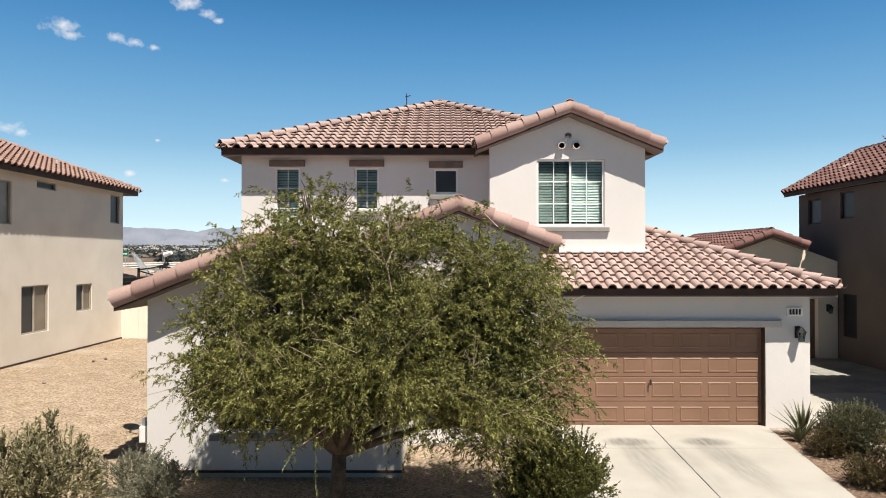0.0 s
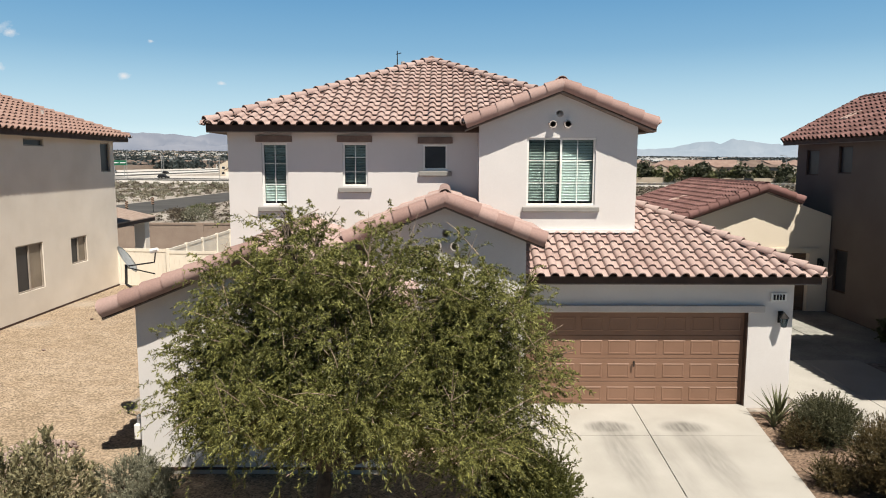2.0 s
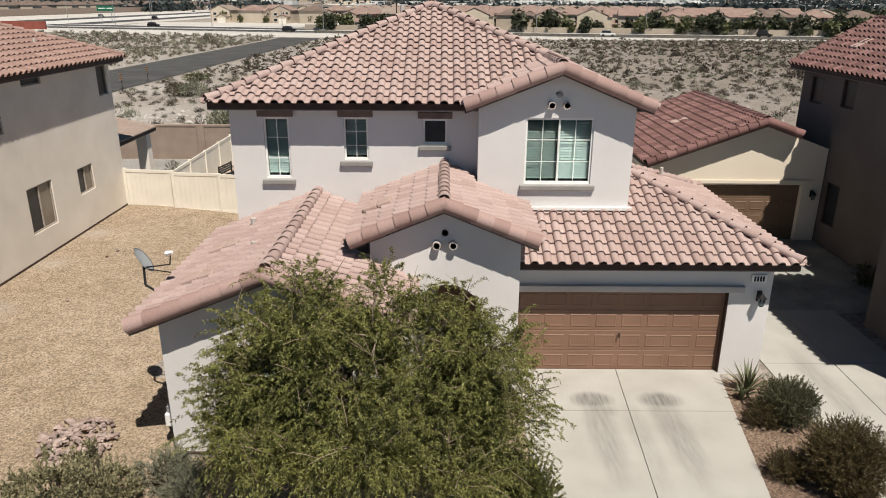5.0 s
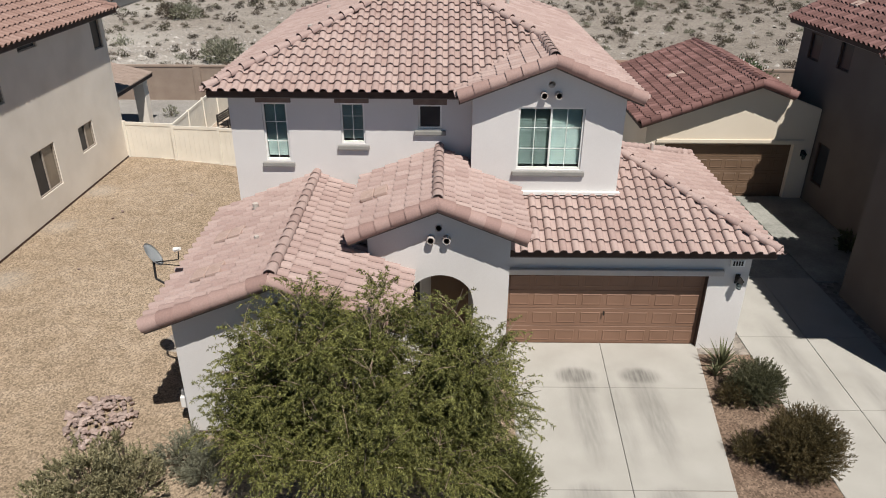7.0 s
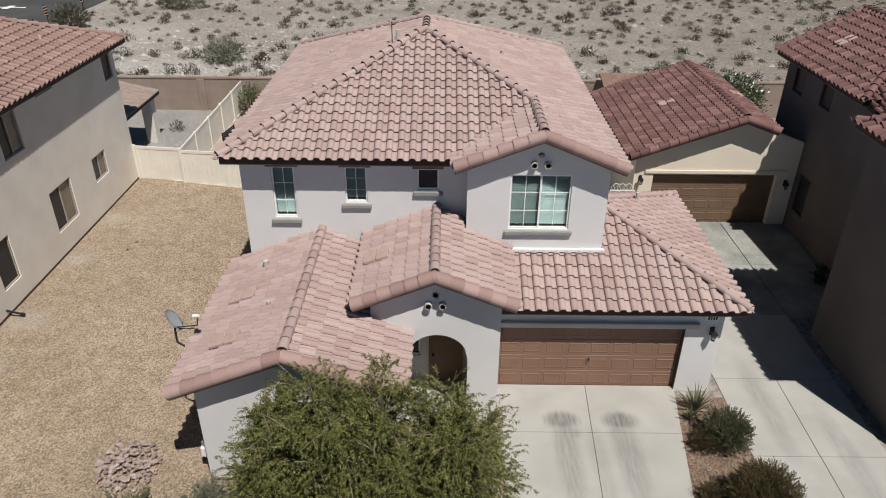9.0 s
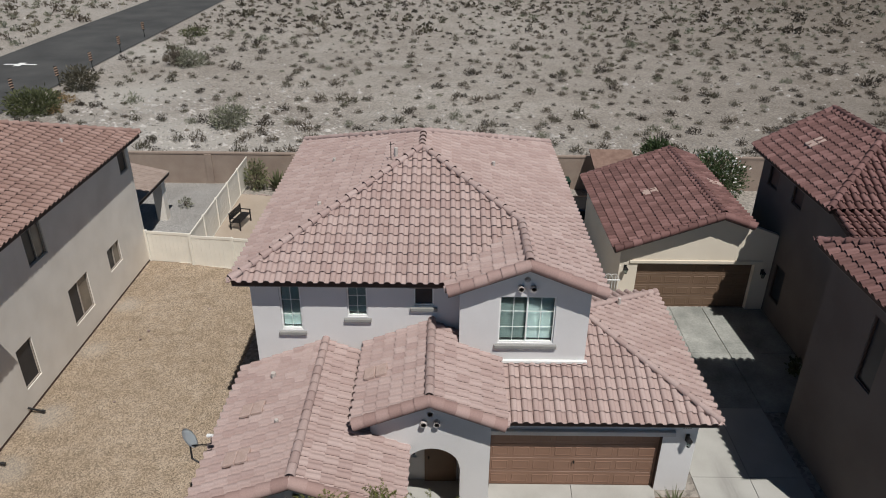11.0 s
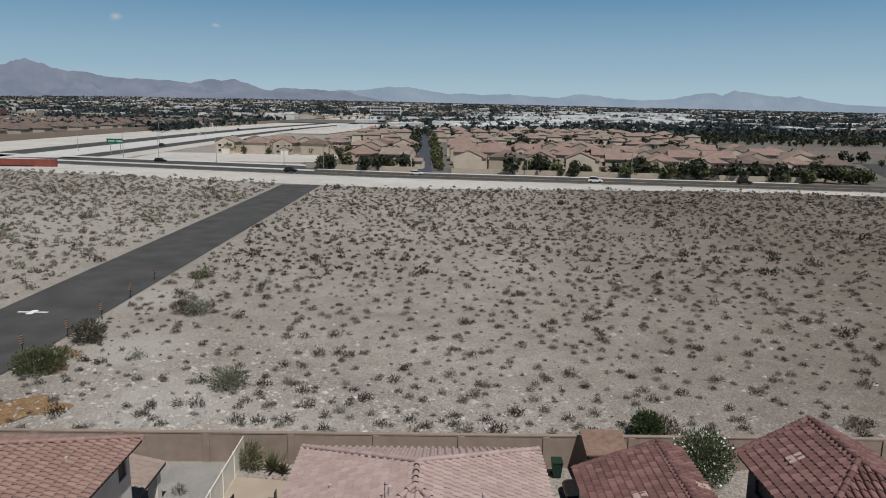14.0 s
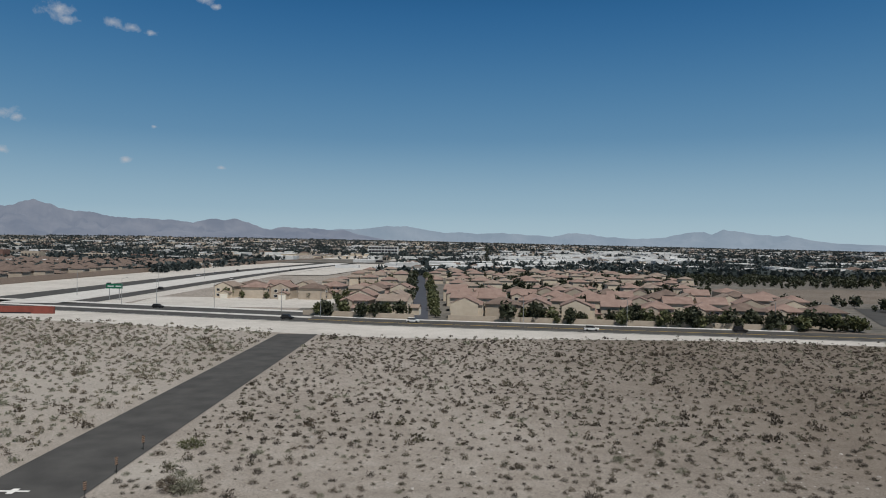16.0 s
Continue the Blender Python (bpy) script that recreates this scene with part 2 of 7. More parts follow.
def stained(m, spots):
    """Dark worn stains on paving: soft ovals (x, y, half width, half length), broken by streaks that run along y."""
    n, l = m.node_tree.nodes, m.node_tree.links
    p = n["Principled BSDF"]
    clean = p.inputs["Base Color"].links[0].from_socket
    geo = n.new("ShaderNodeNewGeometry")
    total = None
    for x, y, a, b, k in spots:
        off = n.new("ShaderNodeVectorMath")
        off.operation = "SUBTRACT"
        off.inputs[1].default_value = (x, y, 0.035)
        l.new(geo.outputs["Position"], off.inputs[0])
        sc = n.new("ShaderNodeVectorMath")
        sc.operation = "MULTIPLY"
        sc.inputs[1].default_value = (1 / a, 1 / b, 0)
        l.new(off.outputs[0], sc.inputs[0])
        ln = n.new("ShaderNodeVectorMath")
        ln.operation = "LENGTH"
        l.new(sc.outputs[0], ln.inputs[0])
        mr = n.new("ShaderNodeMapRange")
        mr.interpolation_type = "SMOOTHSTEP"
        mr.inputs[1].default_value, mr.inputs[2].default_value, mr.inputs[3].default_value, mr.inputs[4].default_value = 0.35, 1.05, k, 0.0
        l.new(ln.outputs["Value"], mr.inputs[0])
        if total is None:
            total = mr.outputs[0]
        else:
            ad = n.new("ShaderNodeMath")
            ad.operation = "MAXIMUM"
            l.new(total, ad.inputs[0])
            l.new(mr.outputs[0], ad.inputs[1])
            total = ad.outputs[0]
    st = n.new("ShaderNodeVectorMath")
    st.operation = "MULTIPLY"
    st.inputs[1].default_value = (14, 1.6, 1)
    l.new(geo.outputs["Position"], st.inputs[0])
    streak = n.new("ShaderNodeTexNoise")
    streak.inputs["Scale"].default_value, streak.inputs["Detail"].default_value = 1.0, 5.0
    l.new(st.outputs[0], streak.inputs["Vector"])
    sr = n.new("ShaderNodeMapRange")
    sr.inputs[1].default_value, sr.inputs[2].default_value, sr.inputs[3].default_value, sr.inputs[4].default_value = 0.3, 0.7, 0.45, 1.15
    l.new(streak.outputs["Fac"], sr.inputs[0])
    mul = n.new("ShaderNodeMath")
    mul.operation = "MULTIPLY"
    mul.use_clamp = True
    l.new(total, mul.inputs[0])
    l.new(sr.outputs[0], mul.inputs[1])
    mix = n.new("ShaderNodeMix")
    mix.data_type = "RGBA"
    mix.inputs[7].default_value = (0.13, 0.125, 0.115, 1)
    l.new(mul.outputs[0], mix.inputs[0])
    l.new(clean, mix.inputs[6])
    l.new(mix.outputs[2], p.inputs["Base Color"])


stained(CONCRETE, [(3.62, 13.85, 0.60, 0.42, 0.8), (5.15, 13.85, 0.60, 0.42, 0.82), (3.75, 13.4, 0.4, 0.4, 0.4), (5.05, 13.35, 0.35, 0.5, 0.45), (3.62, 12.5, 0.42, 2.0, 0.42), (5.15, 12.5, 0.45, 2.0, 0.42), (4.4, 12.3, 0.3, 2.2, 0.2),
                   (3.3, 10.0, 0.6, 0.5, 0.4), (4.9, 9.9, 0.6, 0.5, 0.4), (9.2, 14.5, 0.4, 2.6, 0.3), (10.6, 12.5, 0.4, 2.6, 0.3), (8.9, 20.0, 0.5, 2.5, 0.2)])
ROAD_CONCRETE = surface("road_concrete", (0.50, 0.485, 0.46), (0.58, 0.565, 0.54), 0.85, 0.3, 60, 0.2, 0.2, 0.01)
WALL_BLOCK = surface("block_wall", (0.25, 0.19, 0.155), (0.31, 0.245, 0.20), 0.9, 1.2, 40, 0.25, 0.4, 0.01)
ASPHALT = surface("asphalt", (0.06, 0.059, 0.058), (0.088, 0.086, 0.083), 0.92, 0.25, 60, 0.25, 0.3, 0.01, spec=0.1)
SOFFIT = surface("soffit_grey", (0.17, 0.14, 0.12), (0.21, 0.175, 0.155), 0.9, 2, 80, 0.2, 0.2)
BARK = surface("bark", (0.055, 0.042, 0.032), (0.12, 0.095, 0.072), 0.9, 9, 60, 0.4, 0.6, 0.01)
BLACK = surface("black_metal", (0.015, 0.014, 0.014), (0.03, 0.028, 0.027), 0.45, 8, 60, 0.2, 0.05, metal=0.3)
CLAY = surface("clay_pipe", (0.46, 0.41, 0.375), (0.55, 0.50, 0.465), 0.8, 9, 60, 0.2, 0.2)


def ground_material(name, stops, scale, stone_scale, stone_mix, bump, dist, patch=0.03, east=None, pale=()):
    """Loose ground: patches tens of metres wide, then blotches, then single stones."""
    m, n, l, p = nodes_of(name)
    geo = n.new("ShaderNodeNewGeometry")
    tex = []
    for s, d in ((patch, 5), (scale, 6), (stone_scale * 0.35, 4)):
        t = n.new("ShaderNodeTexNoise")
        t.inputs["Scale"].default_value, t.inputs["Detail"].default_value = s, d
        l.new(geo.outputs["Position"], t.inputs["Vector"])
        tex.append(t.outputs["Fac"])
    vor = n.new("ShaderNodeTexVoronoi")
    vor.inputs["Scale"].default_value = stone_scale
    l.new(geo.outputs["Position"], vor.inputs["Vector"])
    blend = n.new("ShaderNodeMix")
    blend.inputs[0].default_value = 0.5
    l.new(tex[0], blend.inputs[2])
    l.new(tex[1], blend.inputs[3])
    ramp = n.new("ShaderNodeValToRGB")
    cr = ramp.color_ramp
    while len(cr.elements) < len(stops):
        cr.elements.new(0.5)
    for i, s in enumerate(stops):
        cr.elements[i].position, cr.elements[i].color = 0.33 + 0.34 * i / (len(stops) - 1), (*s, 1)
    l.new(blend.outputs[0], ramp.inputs[0])
    tone = n.new("ShaderNodeRGBToBW")
    l.new(vor.outputs["Color"], tone.inputs[0])
    over = n.new("ShaderNodeMix")
    over.data_type, over.blend_type = "RGBA", "OVERLAY"
    over.inputs[0].default_value = stone_mix
    l.new(ramp.outputs[0], over.inputs[6])
    l.new(tone.outputs[0], over.inputs[7])
    last = over.outputs[2]
    # darker eastwards: browner soil, with the lens's dimming at the side put in
    if east:
        sep = n.new("ShaderNodeSeparateXYZ")
        l.new(geo.outputs["Position"], sep.inputs[0])
        mr = n.new("ShaderNodeMapRange")
        mr.interpolation_type = "SMOOTHSTEP"
        mr.inputs[1].default_value, mr.inputs[2].default_value, mr.inputs[4].default_value = 0.0, 62.0, 1.0
        l.new(sep.outputs[0], mr.inputs[0])
        soil = n.new("ShaderNodeMix")
        soil.data_type, soil.blend_type = "RGBA", "MULTIPLY"
        soil.inputs[7].default_value = (*east, 1)
        l.new(mr.outputs[0], soil.inputs[0])
        l.new(last, soil.inputs[6])
        last = soil.outputs[2]
    for px_, py_, pr_, share in pale:
        gap_ = n.new("ShaderNodeVectorMath")
        gap_.operation = "DISTANCE"
        gap_.inputs[1].default_value = (px_, py_, 0.2)
        l.new(geo.outputs["Position"], gap_.inputs[0])
        wob = n.new("ShaderNodeMath")
        wob.operation = "MULTIPLY_ADD"
        l.new(tex[1], wob.inputs[0])
        wob.inputs[1].default_value = pr_ * 1.6
        l.new(gap_.outputs["Value"], wob.inputs[2])
        fade = n.new("ShaderNodeMapRange")
        fade.inputs[1].default_value, fade.inputs[2].default_value, fade.inputs[3].default_value, fade.inputs[4].default_value = pr_ * 1.1, pr_ * 1.9, share, 0.0
        l.new(wob.outputs[0], fade.inputs[0])
        chalk = n.new("ShaderNodeMix")
        chalk.data_type = "RGBA"
        chalk.inputs[7].default_value = (0.40, 0.375, 0.34, 1)
        l.new(fade.outputs[0], chalk.inputs[0])
        l.new(last, chalk.inputs[6])
        last = chalk.outputs[2]
    l.new(last, p.inputs["Base Color"])
    p.inputs["Roughness"].default_value = 0.95
    p.inputs["Specular IOR Level"].default_value = 0.15
    bp = n.new("ShaderNodeBump")
    bp.inputs["Strength"].default_value, bp.inputs["Distance"].default_value = bump, dist
    l.new(tone.outputs[0], bp.inputs["Height"])
    l.new(bp.outputs[0], p.inputs["Normal"])
    return m


# east: soil tone plus side dimming of the lens, as ground colour
DESERT = ground_material("desert_ground", [(0.222, 0.195, 0.169), (0.281, 0.251, 0.221), (0.346, 0.316, 0.283)], 0.35, 9.0, 0.4, 0.4, 0.03, east=(0.58, 0.55, 0.52), pale=((-85, 130, 46, 0.45), (-75, 200, 30, 0.4), (-19, 48, 8, 0.75), (-27, 60, 7, 0.7), (-31, 78, 6, 0.6), (-9, 43, 5, 0.6)))
GRAVEL = ground_material("yard_gravel", [(0.225, 0.172, 0.12), (0.285, 0.22, 0.158), (0.345, 0.275, 0.208)], 2.2, 30.0, 0.6, 0.5, 0.012, 0.15, pale=((-12.4, 24.5, 0.7, 0.35), (-12.4, 21.3, 0.7, 0.3), (-12.2, 17.6, 0.8, 0.35), (-12.2, 15.2, 0.8, 0.3)))
GREY_GRAVEL = ground_material("grey_gravel", [(0.25, 0.235, 0.22), (0.29, 0.275, 0.26), (0.33, 0.315, 0.30)], 0.8, 30.0, 0.45, 0.4, 0.012, 0.15)
BROWN_GRAVEL = ground_material("brown_gravel", [(0.14, 0.095, 0.07), (0.19, 0.135, 0.10), (0.26, 0.19, 0.145)], 2.2, 26.0, 0.6, 0.5, 0.012, 0.15)
SAND = ground_material("pale_sand", [(0.42, 0.395, 0.365), (0.49, 0.465, 0.43), (0.55, 0.52, 0.485)], 0.2, 5.0, 0.15, 0.3, 0.03)
LEAF = leaf_material("willow_leaf", (0.012, 0.015, 0.0045), (0.322, 0.326, 0.102))
HEDGE = leaf_material("clipped_leaf", (0.05, 0.057, 0.016), (0.165, 0.168, 0.05))
TWIG = surface("pale_twig", (0.26, 0.19, 0.14), (0.40, 0.31, 0.24), 0.8, 9, 60, 0.3, 0.0)
SAGE = leaf_material("sage_leaf", (0.12, 0.123, 0.085), (0.28, 0.277, 0.20))
RUSSET = leaf_material("russet_leaf", (0.038, 0.034, 0.014), (0.165, 0.122, 0.056))
BROAD = leaf_material("broad_leaf", (0.085, 0.08, 0.04), (0.42, 0.385, 0.23))
LAUREL = leaf_material("oleander_leaf", (0.032, 0.05, 0.02), (0.098, 0.132, 0.055))
PATIO = surface("tan_patio", (0.34, 0.275, 0.215), (0.40, 0.33, 0.265), 0.85, 0.7, 60, 0.2, 0.2)
GREYGREEN = leaf_material("grey_green_leaf", (0.04, 0.045, 0.024), (0.19, 0.185, 0.105))
OLIVE = leaf_material("olive_leaf", (0.05, 0.06, 0.026), (0.15, 0.155, 0.07))
DRY = leaf_material("dry_scrub", (0.068, 0.053, 0.038), (0.178, 0.146, 0.11))
DARKLEAF = leaf_material("city_tree_leaf", (0.028, 0.033, 0.018), (0.065, 0.072, 0.04))
# the haze over the far trees is put into this colour: bluer, paler
HAZY_LEAF = leaf_material("hazed_tree_leaf", (0.028, 0.038, 0.038), (0.058, 0.072, 0.07))


# ---------------------------------------------------------------- building blocks
BASE = {}
I4 = Matrix.Identity(4)


def thing(name, base, label, category, group="", kind="", turn=0.0):
    """A top-level thing: an Empty at its base."""
    ob = new(name)
    ob.empty_display_size = 0.2
    ob.location = base
    ob.rotation_euler = (0, 0, radians(turn))
    BASE[ob] = Vector(base)
    return tagged(ob, label, category, group, kind)


def part(name, bm, material, parent, label="", smooth=False):
    """One mesh, in world metres, under its thing or part."""
    base = BASE[parent]
    bm.transform(Matrix.Translation(-base))
    me = bpy.data.meshes.new(name)
    bm.normal_update()
    bm.to_mesh(me)
    bm.free()
    if smooth:
        me.shade_smooth()
    me.materials.append(material)
    ob = new(name, me)
    ob.parent = parent
    BASE[ob] = base
    return tagged(ob, label)


def solo(name, bm, material, label, category, group="", kind="", smooth=False, base=(0, 0, 0)):
    """A top-level thing that is one mesh."""
    bm.transform(Matrix.Translation(-Vector(base)))
    me = bpy.data.meshes.new(name)
    bm.normal_update()
    bm.to_mesh(me)
    bm.free()
    if smooth:
        me.shade_smooth()
    me.materials.append(material)
    ob = new(name, me)
    ob.location = base
    BASE[ob] = Vector(base)
    return tagged(ob, label, category, group, kind)


def mesh_np(name, verts, faces, material, smooth=False):
    me = bpy.data.meshes.new(name)
    me.from_pydata(verts, [], faces)
    me.update()
    if smooth:
        me.shade_smooth()
    me.materials.append(material)
    return me


def piece(name, me, parent, m):
    """One piece on a shared mesh, placed in the world by m."""
    ob = new(name, me)
    ob.parent = parent
    ob.matrix_basis = Matrix.Translation(-BASE[parent]) @ m
    BASE[ob] = BASE[parent]
    return ob


def box(bm, x0, x1, y0, y1, z0, z1, m=I4, bevel=0.0):
    vs = [bm.verts.new(m @ Vector((x, y, z))) for x in (x0, x1) for y in (y0, y1) for z in (z0, z1)]
    fs = [bm.faces.new([vs[i] for i in f]) for f in ((0, 1, 3, 2), (4, 6, 7, 5), (0, 4, 5, 1), (2, 3, 7, 6), (0, 2, 6, 4), (1, 5, 7, 3))]
    if bevel:
        es = list({e for f in fs for e in f.edges})
        bmesh.ops.bevel(bm, geom=es, offset=bevel, segments=2, affect="EDGES", profile=0.5)
    return bm


def prism(bm, quad, d):
    """A slab: a polygon of points, pushed along the vector d."""
    a = [bm.verts.new(p) for p in quad]
    b = [bm.verts.new(Vector(p) + d) for p in quad]
    n = len(quad)
    bm.faces.new(a[::-1])
    bm.faces.new(b)
    for i in range(n):
        bm.faces.new((a[i], a[(i + 1) % n], b[(i + 1) % n], b[i]))
    return bm


def tube(bm, p, q, r0, r1, n=8, caps=True):
    p, q = Vector(p), Vector(q)
    d = q - p
    m = Matrix.Translation((p + q) / 2) @ d.to_track_quat("Z", "Y").to_matrix().to_4x4()
    bmesh.ops.create_cone(bm, cap_ends=caps, segments=n, radius1=r0, radius2=r1, depth=d.length, matrix=m)
    return bm


def facing(origin, way):
    """The frame of a wall: x along it, y into it, z up. way: the side to which it looks."""
    ax = {"-y": ((1, 0, 0), (0, 1, 0)), "+x": ((0, 1, 0), (-1, 0, 0)), "-x": ((0, -1, 0), (1, 0, 0)), "+y": ((-1, 0, 0), (0, -1, 0))}[way]
    m = Matrix.Identity(4)
    for i in range(3):
        m[i][0], m[i][1], m[i][2], m[i][3] = ax[0][i], ax[1][i], (0, 0, 1)[i], origin[i]
    return m


def wall(parent, m, x0, x1, z0, top, holes, material, thick=0.25, name="wall", cuts=()):
    """A wall with real openings. top: a height or a function of x. holes: (x0, x1, z0, z1), where z1 may be a function of x."""
    tf = top if callable(top) else (lambda x: top)
    xs = {x0, x1, *cuts}
    for h in holes:
        xs |= {h[0], h[1]}
        if callable(h[3]):
            xs |= {h[0] + (h[1] - h[0]) * i / 20 for i in range(21)}
    xs = sorted(x for x in xs if x0 <= x <= x1)
    bm = bmesh.new()
    for a, b in zip(xs, xs[1:]):
        if b - a < 1e-5:
            continue
        mid = (a + b) / 2
        inside = sorted([h for h in holes if h[0] < mid < h[1]], key=lambda h: h[2])
        low = (z0, z0)
        spans = []
        for h in inside:
            spans.append((low, (h[2], h[2])))
            hf = h[3] if callable(h[3]) else (lambda x, v=h[3]: v)
            low = (hf(a), hf(b))
        spans.append((low, (tf(a), tf(b))))
        for (la, lb), (ha, hb) in spans:
            if ha - la < 1e-4 and hb - lb < 1e-4:
                continue
            prism(bm, [m @ Vector(v) for v in ((a, 0, la), (b, 0, lb), (b, 0, hb), (a, 0, ha))], m.to_3x3() @ Vector((0, thick, 0)))
    bmesh.ops.remove_doubles(bm, verts=bm.verts[:], dist=0.0005)
    bmesh.ops.recalc_face_normals(bm, faces=bm.faces)
    return part(name, bm, material, parent)


def window(parent, m, x0, x1, z0, z1, panes=1, blind=False, sill=True, grid=False, frame_mat=None, depth=0.09, second=None):
    """A vinyl window set in its opening: frame, panes, blind, sill."""
    f = 0.045
    bm = bmesh.new()
    y0, y1 = depth - 0.05, depth + 0.02
    box(bm, x0 + 0.002, x1 - 0.002, y0, y1, z0 + 0.002, z0 + f, m)
    box(bm, x0 + 0.002, x1 - 0.002, y0, y1, z1 - f, z1 - 0.002, m)
    box(bm, x0 + 0.002, x0 + f, y0, y1, z0 + f, z1 - f, m)
    box(bm, x1 - f, x1 - 0.002, y0, y1, z0 + f, z1 - f, m)
    w = (x1 - x0) / panes
    bmesh.ops.remove_doubles(bm, verts=bm.verts[:], dist=0.0005)
    win = part("window", bm, frame_mat or WHITE, parent, "white vinyl window frame")
    for i in range(1, panes):
        bm = bmesh.new()
        box(bm, x0 + i * w - f / 2, x0 + i * w + f / 2, y0 + 0.005, y1, z0 + f, z1 - f, m)
        part("mullion", bm, frame_mat or WHITE, win)
    for i in range(panes):
        a, b = x0 + i * w + (f if i == 0 else f / 2), x0 + (i + 1) * w - (f if i == panes - 1 else f / 2)
        if grid:
            bm = bmesh.new()
            c = (a + b) / 2
            box(bm, c - 0.008, c + 0.008, depth - 0.018, depth - 0.008, z0 + f, z1 - f, m)
            for k in (1, 2):
                zz = z0 + (z1 - z0) * k / 3
                box(bm, a, c - 0.008, depth - 0.017, depth - 0.009, zz - 0.008, zz + 0.008, m)
                box(bm, c + 0.008, b, depth - 0.017, depth - 0.009, zz - 0.008, zz + 0.008, m)
            part("muntin", bm, WHITE, win)
        bm = bmesh.new()
        box(bm, a, b, depth - 0.004, depth + 0.004, z0 + f, z1 - f, m)
        pane = part("pane", bm, (GLASS_DARK if panes > 1 and i == 0 else GLASS) if blind else second if second and i else SCREEN, win)
        pane.visible_shadow = False
    if blind:
        bm = bmesh.new()
        n = int((z1 - z0 - 0.1) / 0.064)
        for k in range(n):
            zz = z1 - 0.07 - k * 0.064
            s = m @ Matrix.Translation((0, depth + 0.07, zz)) @ pose(0, 0, 0, 62)
            box(bm, x0 + f, x1 - f, -0.031, 0.031, -0.0015, 0.0015, s)
        part("blind", bm, BLIND, win, "pale slatted blind")
        # a near-black sheet in place of the unlit room behind the blind
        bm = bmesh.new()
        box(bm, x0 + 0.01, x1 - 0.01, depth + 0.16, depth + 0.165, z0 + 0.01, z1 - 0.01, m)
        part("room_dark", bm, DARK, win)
    if sill:
        bm = bmesh.new()
        box(bm, x0 - 0.10, x1 + 0.10, -0.09, -0.002, z0 - 0.15, z0 - 0.03, m, bevel=0.02)
        part("sill", bm, TRIM, win, "stucco window sill")
    return win


# ---------------------------------------------------------------- tiled roofs
PITCH, COURSE = 0.30, 0.355


def s_tile(roll=0.078, lip=0.082, reach=0.968):
    """One S-shaped tile: v up the slope, raised at its lower end, with a lip."""
    vs, fs = [], []
    prof = []
    for i in range(8):
        a = math.pi * i / 7
        prof.append((PITCH * 0.29 * (1 - math.cos(a)), roll * math.sin(a)))
    prof += [(PITCH * 0.64, -0.014), (PITCH * 0.92, -0.014), (PITCH * reach, -0.006)]
    detail = len(prof) - 1
    for v, lift in ((-0.02, lip), (COURSE + 0.03, 0.02)):
        vs += [(u, v, w + lift) for u, w in prof]
    k = detail + 1
    fs += [(i, i + 1, k + i + 1, k + i) for i in range(detail)]
    # the tile's thickness at its lower end, then a face coloured dark for the shade under it
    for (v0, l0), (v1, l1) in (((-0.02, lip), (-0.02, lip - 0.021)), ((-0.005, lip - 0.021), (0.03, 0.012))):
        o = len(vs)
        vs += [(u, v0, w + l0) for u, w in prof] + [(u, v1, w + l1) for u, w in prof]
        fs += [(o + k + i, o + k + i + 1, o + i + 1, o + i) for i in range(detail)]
    return vs, fs


def shade_gaps(me, count):
    """The last faces of each tile of a mesh, count to a tile, are coloured dark for the shade in the gap under it."""
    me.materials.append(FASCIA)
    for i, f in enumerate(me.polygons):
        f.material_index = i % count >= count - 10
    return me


TILE_SHAPE = {"pink": s_tile(0.074, 0.074, 0.98), "tawny": s_tile(0.08, 0.08, 0.96), "red": s_tile(0.10, 0.092, 0.94)}
TILE_MESH = {k: shade_gaps(mesh_np("roof_tile_" + k, *TILE_SHAPE[k], v[0], True), len(TILE_SHAPE[k][1])) for k, v in TILE.items()}


def cap_mesh(name, r, length, material, hang=0.0, taper=0.88, gape=False):
    """A barrel cap: half a tapering pipe with thickness, its wide end towards the eave. hang: degrees by which its sides reach below the middle."""
    vs, fs = [], []
    n = 11
    arc = [radians(-hang + (180 + 2 * hang) * i / (n - 1)) for i in range(n)]
    for x, rr in ((0, r), (length, r * taper)):
        for t in (0.0, 0.016):
            vs += [(x, (rr - t) * math.cos(a), (rr - t) * 0.88 * math.sin(a)) for a in arc]
    k = len(vs)
    vs += vs[:2 * n]
    for i in range(n - 1):
        fs += [(i, i + 1, 2 * n + i + 1, 2 * n + i), (n + i, 3 * n + i, 3 * n + i + 1, n + i + 1), (k + i, k + n + i, k + n + i + 1, k + i + 1)]
    if not gape:
        return mesh_np(name, vs, fs, material, True)
    # a disc set into its open lower end, coloured dark for the shade inside
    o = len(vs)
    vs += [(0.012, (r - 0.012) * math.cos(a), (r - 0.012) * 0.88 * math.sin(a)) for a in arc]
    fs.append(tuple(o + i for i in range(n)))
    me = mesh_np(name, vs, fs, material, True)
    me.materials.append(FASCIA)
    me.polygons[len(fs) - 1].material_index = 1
    return me


CAP_MESH = {k: cap_mesh("ridge_cap_" + k, 0.128, 0.40, v[0], 20, 0.66, True) for k, v in TILE.items()}
RIDGE_MESH = {k: cap_mesh("gable_cap_" + k, 0.128, 0.40, v[0], 20, 0.86) for k, v in TILE.items()}
RAKE_TONE = {"pink": tile_material("tile_rake", [(0.275, 0.177, 0.156), (0.308, 0.203, 0.18), (0.34, 0.23, 0.205), (0.375, 0.262, 0.235)], "object")}
RAKE_MESH = {k: cap_mesh("rake_cap_" + k, 0.185, 0.42, RAKE_TONE.get(k, v[0]), 60) for k, v in TILE.items()}


